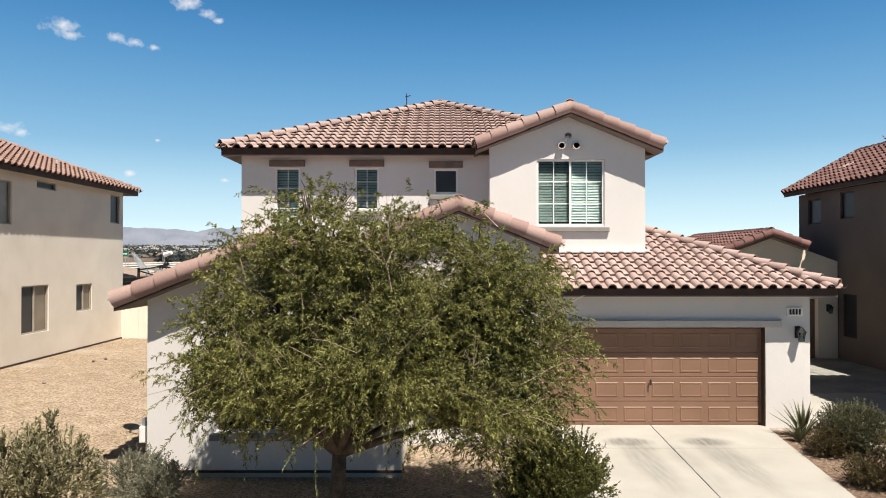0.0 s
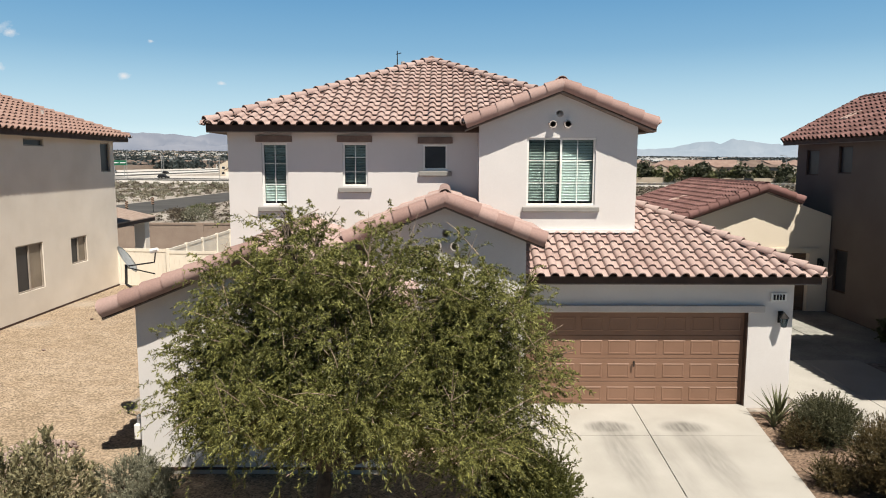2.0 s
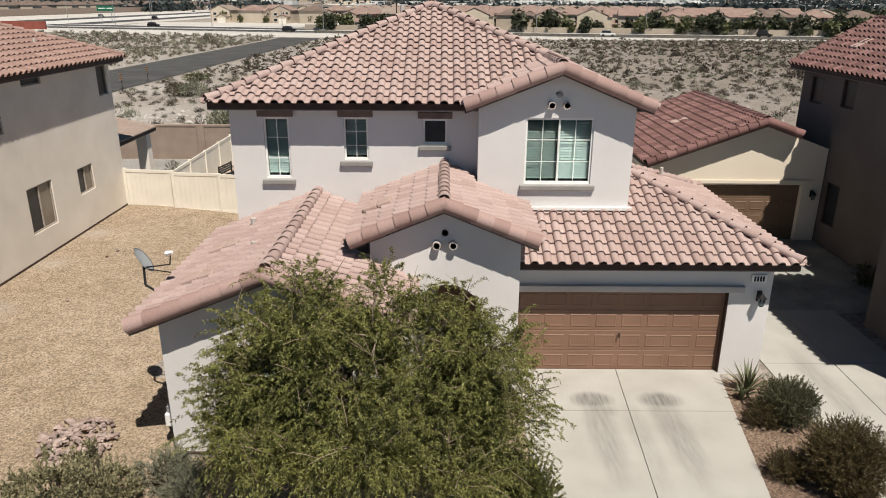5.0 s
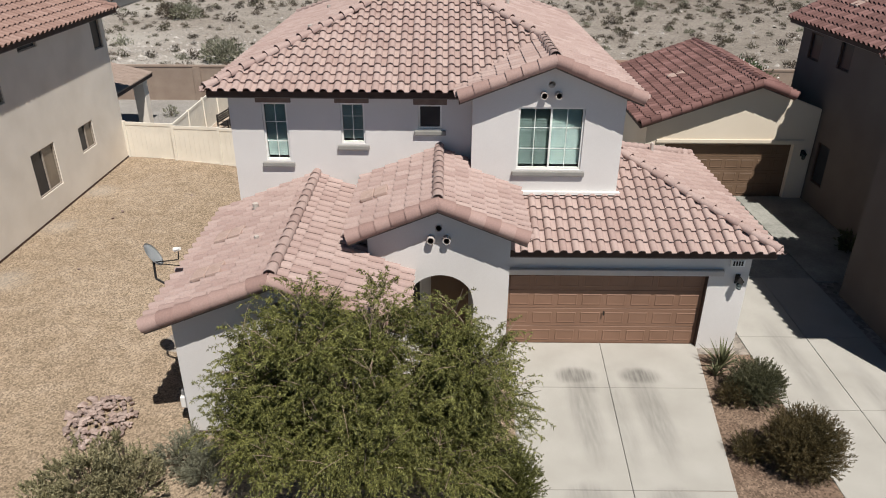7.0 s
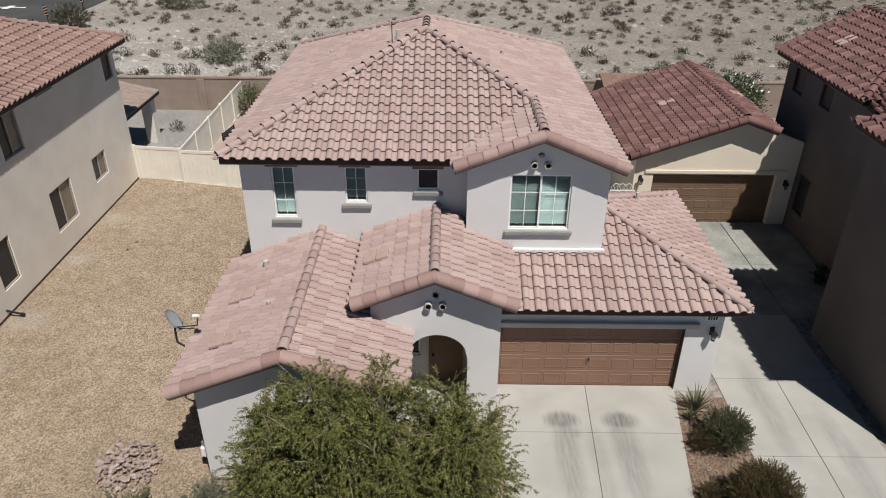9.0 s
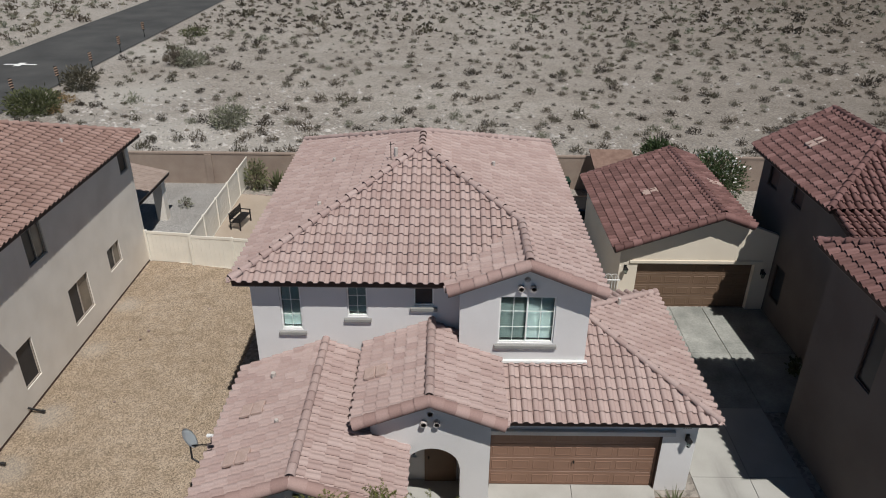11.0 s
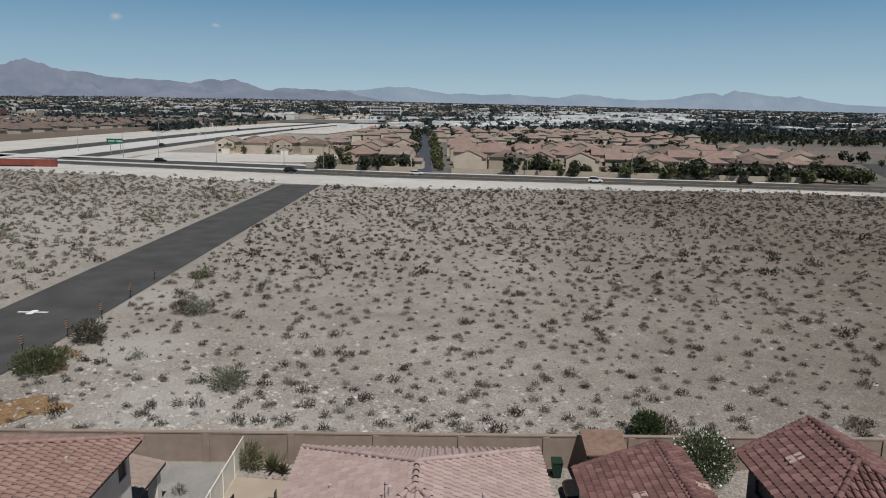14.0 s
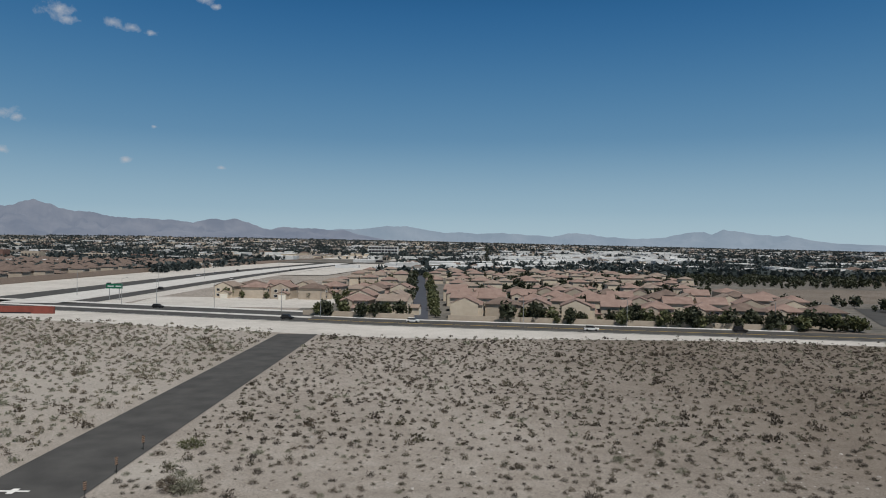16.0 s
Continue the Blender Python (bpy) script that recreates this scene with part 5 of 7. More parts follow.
def field_spots(cell, x0, x1, y0, y1, share=0.8):
    """Spots spread evenly but not regularly: at most one in each cell of ground."""
    gx, gy = np.meshgrid(np.arange(x0, x1, cell), np.arange(y0, y1, cell))
    p = np.column_stack([gx.ravel(), gy.ravel()])
    p = p + rng.uniform(-0.55, 0.55, p.shape) * cell
    w = np.sin(p[:, 0] * 0.11 + 2 * np.sin(p[:, 1] * 0.05)) + np.sin(p[:, 1] * 0.17 + p[:, 0] * 0.06)
    keep = rng.uniform(0, 1, len(p)) < share + 0.09 * w
    keep &= ~((p[:, 0] > -47.5) & (p[:, 0] < -33.6))
    keep &= p[:, 1] < f_road(p[:, 0]) + 2 - shoulder(p[:, 0]) + rng.normal(0, 3, len(p))
    return p[keep]


SHRUB_G = leaf_material("scrub_green", (0.05, 0.044, 0.029), (0.15, 0.132, 0.09))
PALE_SCRUB = leaf_material("pale_scrub", (0.13, 0.115, 0.08), (0.29, 0.26, 0.19))
sp = field_spots(1.62, -46, 150, 39.8, 240, 0.72)
kind_of = rng.choice(5, len(sp), p=(0.32, 0.25, 0.16, 0.15, 0.12))
size_of = (rng.gamma(4.0, 0.098, len(sp)) + 0.08) * np.where(sp[:, 1] < 90, 0.92, 1.0)
DARK_SCRUB = leaf_material("dark_scrub", (0.026, 0.021, 0.016), (0.085, 0.068, 0.05))
for material, label, mine in ((DRY, "dry brown scrub scattered over stony desert", kind_of == 1), (DARK_SCRUB, "dark brown scrub scattered over stony desert", kind_of == 0), (SHRUB_G, "olive scrub scattered over stony desert", (kind_of == 2) | (kind_of == 3)), (SAGE, "grey scrub scattered over stony desert", kind_of == 4)):
    near_ = sp[:, 1] < 90
    for pick, per, wide in ((near_, 150, 0.17), (~near_, 44, 0.6)):
        scrub("desert_scrub", label, sp[pick & mine], size_of[pick & mine], per, material, 0.85, wide)
sp = field_spots(1.7, -46, 150, 39.8, 240, 0.5)
scrub("dry_tufts", "small dry tufts between the desert stones", sp, rng.gamma(4, 0.035, len(sp)) + 0.05, 14, DRY, 0.8, 0.22)
left_sp = field_spots(1.9, -190, -47, 60, 245, 0.75)
left_size = rng.gamma(4, 0.13, len(left_sp)) + 0.1
for i, (material, label) in enumerate(((PALE_SCRUB, "pale dry scrub west of the side road"), (SAGE, "grey scrub west of the side road"), (DRY, "brown scrub west of the side road"))):
    scrub("desert_scrub", label, left_sp[i::3], left_size[i::3], 46, material, 0.8, 0.5)

GOLD = leaf_material("golden_grass", (0.20, 0.13, 0.06), (0.36, 0.25, 0.13))

# loose stones
def loose_stones(label, p, r_, material):
    """Half-buried stones: each one an uneven four-sided lump."""
    v = p[:, None, :2].repeat(6, 1)
    vz = level(p[:, 0], p[:, 1])
    cube = np.array([(0, 0, 1), (1, 0, 0), (0, 1, 0), (-1, 0, 0), (0, -1, 0), (0, 0, -1)], float)
    vv = np.concatenate([v, np.broadcast_to(vz[:, None, None], (len(p), 6, 1))], 2) + cube[None] * r_[:, None, None] * rng.uniform(0.55, 1.15, (len(p), 6, 1)) * np.array([1.25, 1.25, 0.75])
    ff = [(0, 1, 2), (0, 2, 3), (0, 3, 4), (0, 4, 1)]
    faces = [(6 * i + a, 6 * i + b, 6 * i + c) for i in range(len(p)) for a, b, c in ff]
    tagged(new("stones", mesh_np("stones", vv.reshape(-1, 3).tolist(), faces, material)), label, "stones", kind="stuff")


n_st = 17000
p = np.column_stack([rng.uniform(-120, 120, n_st), 39.5 + 165 * rng.uniform(0, 1, n_st) ** 1.5])
p[:4200] = np.column_stack([rng.normal(-18, 9, 4200), 39.5 + np.abs(rng.normal(8, 9, 4200))])
p[4200:6400] = np.column_stack([rng.normal(2, 12, 2200), 39.6 + np.abs(rng.normal(3, 6, 2200))])
p = p[~((p[:, 0] > -47) & (p[:, 0] < -34))]
STONE = surface("desert_stone", (0.27, 0.25, 0.228), (0.43, 0.40, 0.375), 0.9, 0.8, 20, 0.3, 0.2, vary="island")
STONE_DARK = surface("dark_desert_stone", (0.10, 0.083, 0.068), (0.19, 0.16, 0.135), 0.9, 0.8, 20, 0.3, 0.2, vary="island")
loose_stones("pale loose stones scattered over the desert", p, rng.gamma(2.2, 0.036, len(p)) + 0.025, STONE)
p = field_spots(1.9, -140, 140, 39.8, 235, 0.55)
p = p[rng.uniform(0, 1, len(p)) < np.clip(1.2 - (p[:, 1] - 40) / 260, 0.2, 1)]
loose_stones("dark brown stones scattered over the desert", p, rng.gamma(3, 0.028, len(p)) + 0.03, STONE_DARK)


def bush_mass(name, spot, r, h, n, material, label, blade=0.16, category="bush"):
    """A single larger desert bush: stems and a crown of blades."""
    x, y = spot
    z = float(level(x, y))
    t = thing(name, (x, y, z), label, category)
    bm = bmesh.new()
    for _ in range(7):
        d = Vector((rng.normal() * 0.6, rng.normal() * 0.6, 1))
        tube(bm, (x, y, z - 0.05), (x + d.x * r * 0.7, y + d.y * r * 0.7, z + h * 0.75), 0.02 * r + 0.01, 0.008, 5)
    part("stem", bm, BARK, t)
    c, d = crown_points([(x, y, z + h * 0.45, r, r, h * 0.55)], n)
    c[:, 2] = np.maximum(c[:, 2], z + 0.05)
    way = d + np.array([0, 0, 0.5]) + rng.normal(size=d.shape) * 0.5
    way /= np.linalg.norm(way, axis=1, keepdims=True)
    ln = rng.uniform(0.6, 1.4, (n, 1)) * blade
    me = quads_mesh("foliage", kites(c, way, ln, ln * 0.16), material, (x, y, z))
    ob = new("foliage", me)
    ob.parent = t
    return t


bush_mass("bush", (-32.0, 54.5), 2.0, 1.9, 2600, OLIVE, "dark green bush beside the side road", 0.3)
bush_mass("bush", (-31.9, 62.3), 1.5, 2.0, 1300, SHRUB_G, "tall dry green bush beside the side road", 0.3)
bush_mass("bush", (-15.4, 51.0), 1.5, 1.5, 1300, SAGE, "spreading grey desert bush", 0.26)
bush_mass("bush", (-24.7, 71.0), 1.5, 1.3, 900, SAGE, "low grey desert bush", 0.26)
bush_mass("bush", (-26.5, 71.6), 1.2, 1.3, 700, DRY, "low brown desert bush", 0.26)
RUST = ground_material("rusty_soil", [(0.195, 0.12, 0.062), (0.26, 0.165, 0.09), (0.32, 0.215, 0.13)], 1.2, 9.0, 0.4, 0.4, 0.03)
rim = [Vector((-28.6 + 2.6 * math.cos(a) * (1 + 0.3 * math.sin(3 * a + 1)), 46.3 + 2.3 * math.sin(a) * (1 + 0.25 * math.cos(4 * a)), 0)) for a in [2 * math.pi * i / 40 for i in range(40)]]
rust_v = [(-28.6, 46.3, float(level(-28.6, 46.3)) + 0.05)] + [(q.x, q.y, float(level(q.x, q.y)) + 0.04) for q in rim]
tagged(new("soil_patch", mesh_np("soil_patch", rust_v, [(0, i + 1, (i + 1) % 40 + 1) for i in range(40)], RUST)), "rusty bare soil beside the side road", "ground", kind="structure")
bush_mass("bush", (-30.0, 88.0), 1.6, 1.0, 700, OLIVE, "low green bush beside the side road", 0.28)
bush_mass("bush", (14.2, 42.6), 1.0, 1.7, 2200, LAUREL, "dark green shrub behind the block wall", 0.26)
bush_mass("bush", (15.5, 42.8), 1.0, 1.3, 700, DRY, "brown shrub behind the block wall", 0.22)
bush_mass("bush", (10.3, 41.2), 0.8, 1.2, 500, SHRUB_G, "thin green shrub behind the block wall", 0.2)

bush_mass("bush", (-30.4, 54.6), 0.7, 0.5, 260, GOLD, "golden dry bush beside the side road", 0.2)
bush_mass("bush", (-31.0, 57.8), 0.8, 0.6, 300, GOLD, "golden dry bush beside the side road", 0.2)
bush_mass("bush", (-32.6, 59.4), 0.6, 0.5, 200, GOLD, "golden dry bush beside the side road", 0.2)

# striped marker posts along the side road
YELLOW = surface("marker_orange", (0.42, 0.27, 0.19), (0.50, 0.34, 0.25), 0.6, 5, 40, 0.1, 0)


def marker(x, y):
    z = float(level(x, y))
    t = thing("marker_post", (x, y, z), "orange and black striped marker on a steel post", "marker post", "markers along the side road")
    bm = bmesh.new()
    box(bm, x - 0.03, x + 0.03, y - 0.02, y + 0.02, z - 0.1, z + 1.75)
    part("post", bm, BLACK, t)
    bm = bmesh.new()
    box(bm, x - 0.17, x + 0.17, y - 0.045, y - 0.03, z + 0.95, z + 1.85)
    board = part("board", bm, BLACK, t)
    for i in range(4):
        bm = bmesh.new()
        za = z + 0.98 + i * 0.22
        prism(bm, [Vector((x - 0.17, y - 0.052, za)), Vector((x + 0.17, y - 0.052, za + 0.12)), Vector((x + 0.17, y - 0.052, za + 0.22 - 0.02)), Vector((x - 0.17, y - 0.052, za + 0.10))], Vector((0, 0.006, 0)))
        part("stripe", bm, YELLOW, board)


for mx, my in ((-35.8, 58.6), (-34.2, 63.1), (-33.9, 69.2), (-34.5, 77.3), (-35.3, 86.2), (-37.5, 57.0)):
    marker(mx, my)

bm = bmesh.new()
zr = float(level(-41, 71)) + 0.11
box(bm, -43.7, -40.5, 71.0, 71.35, zr, zr + 0.01)
box(bm, -42.5, -41.8, 70.4, 71.9, zr, zr + 0.012)
solo("road_marking", bm, PAINT, "white painted marking on the side road", "road marking", kind="structure")

# ---------------------------------------------------------------- the town beyond
ROOFS = [surface("far_roof_pink", (0.22, 0.15, 0.125), (0.285, 0.205, 0.175), 0.85, 0.4, 6, 0.3, 0.2, 0.03),
         surface("far_roof_tan", (0.225, 0.175, 0.145), (0.29, 0.235, 0.195), 0.85, 0.4, 6, 0.3, 0.2, 0.03),
         surface("far_roof_brown", (0.125, 0.092, 0.078), (0.18, 0.135, 0.112), 0.85, 0.4, 6, 0.3, 0.2, 0.03)]
GREY_ROOF = surface("far_roof_grey", (0.13, 0.12, 0.11), (0.20, 0.185, 0.17), 0.85, 0.05, 6, 0.3, 0)
WALLS = [surface("far_wall_tan", (0.46, 0.385, 0.305), (0.53, 0.45, 0.36), 0.9, 0.5, 10, 0.15, 0),
         surface("far_wall_cream", (0.56, 0.47, 0.36), (0.62, 0.53, 0.42), 0.9, 0.5, 10, 0.15, 0),
         surface("far_wall_sand", (0.40, 0.33, 0.26), (0.46, 0.39, 0.31), 0.9, 0.5, 10, 0.15, 0)]


def roof_bm(bm, x0, x1, y0, y1, ze, k):
    """A hip roof's shell with an eave's thickness."""
    w, d = x1 - x0, y1 - y0
    h = min(w, d) / 2
    if w > d:
        r = [(x0 + h, (y0 + y1) / 2, ze + k * h), (x1 - h, (y0 + y1) / 2, ze + k * h)]
        fs = [(0, 1, 5, 4), (2, 3, 4, 5), (3, 0, 4), (1, 2, 5)]
    else:
        r = [((x0 + x1) / 2, y0 + h, ze + k * h), ((x0 + x1) / 2, y1 - h, ze + k * h)]
        fs = [(0, 1, 4), (1, 2, 5, 4), (2, 3, 5), (3, 0, 4, 5)]
    vs = [bm.verts.new(q) for q in ((x0, y0, ze), (x1, y0, ze), (x1, y1, ze), (x0, y1, ze), *r)]
    for f in fs:
        bm.faces.new([vs[i] for i in f])
    lo = [bm.verts.new((q.co.x, q.co.y, ze - 0.2)) for q in vs[:4]]
    for i in range(4):
        bm.faces.new((lo[i], lo[(i + 1) % 4], vs[(i + 1) % 4], vs[i]))
    bm.faces.new(lo[::-1])


def gable_bm(bm, x0, x1, y0, y1, ze, k, along="x", wall_bm=None, e=0.5):
    """A gable roof's shell over a rectangle; its gable ends go to wall_bm."""
    def at(a, b, z):
        return Vector((a, b, z)) if along == "x" else Vector((b, a, z))
    a0, a1, b0, b1 = (x0, x1, y0, y1) if along == "x" else (y0, y1, x0, x1)
    mid = (b0 + b1) / 2
    zr = ze + k * ((b1 - b0) / 2 + e)
    for b, in ((b0 - e,), (b1 + e,)):
        prism(bm, [at(a0 - 0.12, b, ze), at(a1 + 0.12, b, ze), at(a1 + 0.12, mid, zr), at(a0 - 0.12, mid, zr)], Vector((0, 0, 0.22)))
    bmesh.ops.recalc_face_normals(bm, faces=bm.faces)
    if wall_bm is not None:
        prism(wall_bm, [at(a0 + 0.01, b0 + 0.01, ze - 0.1), at(a0 + 0.01, b1 - 0.01, ze - 0.1), at(a0 + 0.01, mid, zr - 0.15)], at(a1 - a0 - 0.02, 0, 0))
        bmesh.ops.recalc_face_normals(wall_bm, faces=wall_bm.faces)


def estate_house(w, d, roof_m, wall_m, kind_, gable=""):
    """A two-storey estate house round the origin, its front to -y."""
    t = thing("house", (0, 0, 0), "%s stucco estate house with a tiled %s roof" % (kind_, "gable" if gable else "hip"), "house", "houses of the estate")
    wbm = bmesh.new()
    box(wbm, -w / 2, w / 2, -d / 2, d / 2, -0.3, 5.4)
    bm = bmesh.new()
    if gable:
        gable_bm(bm, -w / 2, w / 2, -d / 2, d / 2, 5.4, 0.42, gable, wbm)
    else:
        roof_bm(bm, -w / 2 - 0.5, w / 2 + 0.5, -d / 2 - 0.5, d / 2 + 0.5, 5.5, 0.42)
    part("wall", wbm, wall_m, t)
    part("roof", bm, roof_m, t)
    if gable != "y":
        # a projecting bay with its own gable
        wbm, bm = bmesh.new(), bmesh.new()
        box(wbm, -w / 2 + 0.6, -0.2, -d / 2 - 1.6, -d / 2 + 0.5, -0.3, 5.0)
        gable_bm(bm, -w / 2 + 0.6, -0.2, -d / 2 - 1.6, -d / 2 + 3.2, 5.0, 0.42, "y", wbm, 0.4)
        part("bay", wbm, wall_m, t)
        part("bay_roof", bm, roof_m, t)
    wbm, bm = bmesh.new(), bmesh.new()
    box(wbm, -0.1, w / 2 - 0.3, -d / 2 - 3.4, -d / 2, -0.3, 2.7)
    gable_bm(bm, -0.1, w / 2 - 0.3, -d / 2 - 3.4, -d / 2 + 0.6, 2.7, 0.42, "y" if gable else "x", wbm, 0.4)
    part("front_wing", wbm, wall_m, t)
    part("lower_roof", bm, roof_m, t)
    yb = -d / 2 - (1.6 if gable != "y" else 0.0)
    for x, y, z, ww, hh in ((-w * 0.25, yb, 3.3, 1.7, 1.3), (w * 0.16, -d / 2, 3.9, 0.9, 1.0), (w * 0.34, -d / 2, 3.8, 1.4, 1.1), (-w * 0.25, yb, 0.8, 1.8, 1.3), (w * 0.23, -d / 2 - 3.4, 0.05, 3.6, 2.1)):
        bm = bmesh.new()
        box(bm, x - ww / 2, x + ww / 2, y - 0.05, y + 0.02, z, z + hh)
        win = part("window" if ww < 3 else "garage_door", bm, WHITE if ww < 3 else FENCE_WHITE, t)
        if ww < 3:
            bm = bmesh.new()
            box(bm, x - ww / 2 + 0.09, x + ww / 2 - 0.09, y - 0.07, y - 0.045, z + 0.09, z + hh - 0.09)
            part("pane", bm, SCREEN, win)
    return t


templates = [estate_house(10.5, 11.5, ROOFS[0], WALLS[0], "tan"), estate_house(9.5, 12.0, ROOFS[1], WALLS[1], "cream", "y"), estate_house(11.0, 10.0, ROOFS[0], WALLS[1], "cream", "x"), estate_house(10.0, 11.5, ROOFS[2], WALLS[2], "sand-coloured"),
             estate_house(9.5, 11.0, ROOFS[0], WALLS[2], "sand-coloured", "y")]
ZT = -1.5
placed = 0
for row in range(4):
    for c in range(15):
        x = -44 + c * 13.6 + rng.uniform(-1.2, 1.2)
        y = float(f_road(x)) + 38 + row * 26 + rng.uniform(-2, 2)
        if -16 < x < 7 or x > 138 + row * 5 or x < -40:
            continue
        tpl = templates[int(rng.integers(0, 5))]
        turn = [0, 180, 0, 180][row] if rng.uniform() < 0.75 else float(rng.choice([90, 270]))
        m = pose(x, y, ZT, 0, 0, turn - 10.5)
        if placed < 5:
            templates[placed].matrix_basis = m
        else:
            copy_thing(tpl, m)
        placed += 1
for c in range(8):
    copy_thing(templates[(c * 2 + 1) % 5], pose(-103 + 7.2 * c, 348 + 21 * (c % 2) - 1.2 * c, ZT, 0, 0, -10 + (0, 0, 90, 0)[c % 4]))


def far_houses(name, label, spots, material_roof, material_wall, low=5.2, k=0.36, grow=1.0):
    bm_v, bm_f, rv, rf = [], [], [], []
    for (x, y), w, d, h in zip(spots, rng.uniform(7.5, 11, len(spots)), rng.uniform(9, 13, len(spots)) * grow, rng.choice([3.0, 5.3, 5.3], len(spots)) + (low - 5.2)):
        if rng.uniform() < 0.5:
            w, d = d, w
        o, foot = len(bm_v), float(level(x, y))
        bm_v += [(x + a * w / 2, y + b * d / 2, foot + c) for a in (-1, 1) for b in (-1, 1) for c in (-0.2, h)]
        bm_f += [tuple(o + i for i in f) for f in ((0, 1, 3, 2), (4, 6, 7, 5), (0, 4, 5, 1), (2, 3, 7, 6))]
        o = len(rv)
        e = 0.5
        hh = min(w, d) / 2 + e
        zz = foot + h
        rv += [(x - w / 2 - e, y - d / 2 - e, zz), (x + w / 2 + e, y - d / 2 - e, zz), (x + w / 2 + e, y + d / 2 + e, zz), (x - w / 2 - e, y + d / 2 + e, zz)]
        if w > d:
            rv += [(x - w / 2 - e + hh, y, zz + k * hh), (x + w / 2 + e - hh, y, zz + k * hh)]
            fs = ((0, 1, 5, 4), (2, 3, 4, 5), (3, 0, 4), (1, 2, 5))
        else:
            rv += [(x, y - d / 2 - e + hh, zz + k * hh), (x, y + d / 2 + e - hh, zz + k * hh)]
            fs = ((0, 1, 4), (1, 2, 5, 4), (2, 3, 5), (3, 0, 4, 5))
        rf += [tuple(o + i for i in f) for f in fs]
    t = thing(name, (0, 800, ZT), label, "houses", kind="stuff")
    for nm, vs, fs, mt in (("walls", bm_v, bm_f, material_wall), ("roofs", rv, rf, material_roof)):
        ob = new(nm, mesh_np(nm, [(a, b - 800, c - ZT) for a, b, c in vs], fs, mt))
        ob.parent = t
        ob["kind"] = "stuff"


def rows_of(x0, x1, y0, y1, dx, dy, gap=None, jit=1.5):
    out = []
    for y in np.arange(y0, y1, dy):
        for x in np.arange(x0, x1, dx):
            if gap and gap(x, y):
                continue
            out.append((x + rng.uniform(-jit, jit), y + rng.uniform(-jit, jit)))
    return out


CX = lambda y: -6.0 - 0.024 * (y - 248)
street = lambda x, y: abs(x - CX(y)) < 11.5 or y < f_road(x) + 134 or (x > 150 and 340 < y < 480) or x > 150 + 0.12 * (y - 300)
a_ = [q for q in rows_of(-58, 200, 350, 680, 14.5, 30, street, 3.0) if rng.uniform() < 0.86]
far_houses("estate_houses", "rows of pink-roofed houses beyond the avenue", a_[::2], ROOFS[0], WALLS[0])
far_houses("estate_houses", "rows of tan-roofed houses beyond the avenue", a_[1::2], ROOFS[1], WALLS[1])
b_ = rows_of(-640, -275, 440, 900, 13, 25, None, 2.5)
far_houses("estate_houses", "rows of brown-roofed houses beyond the freeway", b_, ROOFS[2], WALLS[2], 6.0, 0.45)
c_ = [(x, y) for x, y in zip(rng.uniform(-1600, 1800, 5200), 640 + 3000 * rng.uniform(0, 1, 5200) ** 1.4) if abs(x) < 0.72 * y + 80 and not (-260 < x < -55 and y < 1150)]
far_houses("town_houses", "grey roofs across the distant town", c_[:650], GREY_ROOF, WALLS[1], 4.6, 0.4, 1.2)
far_houses("town_houses", "brown roofs across the distant town", c_[650:1300], ROOFS[2], WALLS[2], 4.6, 0.4, 1.2)
PALE_ROOF = surface("pale_flat_roof", (0.46, 0.46, 0.455), (0.68, 0.68, 0.67), 0.8, 0.02, 0.3, 0.3, 0)
far_houses("town_houses", "pale roofs across the distant town", c_[1300:2400], PALE_ROOF, WALLS[1], 4.8, 0.15, 1.6)

# white commercial roofs, far off
ob_bm = bmesh.new()
for _ in range(300):
    y = 760 + 2600 * rng.uniform() ** 1.5
    x = rng.uniform(-0.6, 0.68) * y
    w, d, h = rng.uniform(5, 26), rng.uniform(8, 24), rng.uniform(3.5, 7.5)
    if not (-240 < x < -110 and y < 1250):
        foot = float(level(x, y))
        box(ob_bm, x - w, x + w, y - d, y + d, foot - 1.0, foot + h)
for _ in range(90):
    y = 930 + 900 * rng.uniform()
    x = rng.uniform(0.09, 0.34) * y
    w, d, h = rng.uniform(8, 30), rng.uniform(10, 30), rng.uniform(3.5, 8)
    foot = float(level(x, y))
    box(ob_bm, x - w, x + w, y - d, y + d, foot - 1.0, foot + h)
solo("town_blocks", ob_bm, PALE_ROOF, "flat white commercial buildings in the distant town", "buildings", kind="stuff")


def far_trees(name, label, spots, sizes, per, blade, material):
    n = len(spots)
    d = rng.normal(size=(n, per, 3))
    d /= np.linalg.norm(d, axis=2, keepdims=True)
    rr = rng.uniform(0.3, 1.0, (n, per, 1))
    s = sizes[:, None, None]
    c = np.column_stack([spots, level(spots[:, 0], spots[:, 1])])[:, None, :] + np.array([0, 0, 1.0]) * s * 1.05 + d * rr * s * np.array([0.85, 0.85, 0.95])
    way = rng.normal(size=(n * per, 3))
    way /= np.linalg.norm(way, axis=1, keepdims=True)
    ln = (s * blade * np.ones((n, per, 1))).reshape(-1, 1)
    me = tri_blades(name, c.reshape(-1, 3) - way * ln * 0.5, way, ln, ln * 0.5, material)
    tagged(new(name, me), label, "trees", kind="stuff")


xs_ = np.concatenate([rng.uniform(-45, -18, 16), rng.uniform(22, 140, 74)])
sp = np.column_stack([xs_, f_road(xs_) + rng.uniform(22.5, 30, len(xs_))])
sp = np.concatenate([sp, np.array([(CX(y) - 5.8 + s * 11.6 + rng.normal(0, 0.8), y) for y in range(258, 600, 7) for s in (0, 1)])])
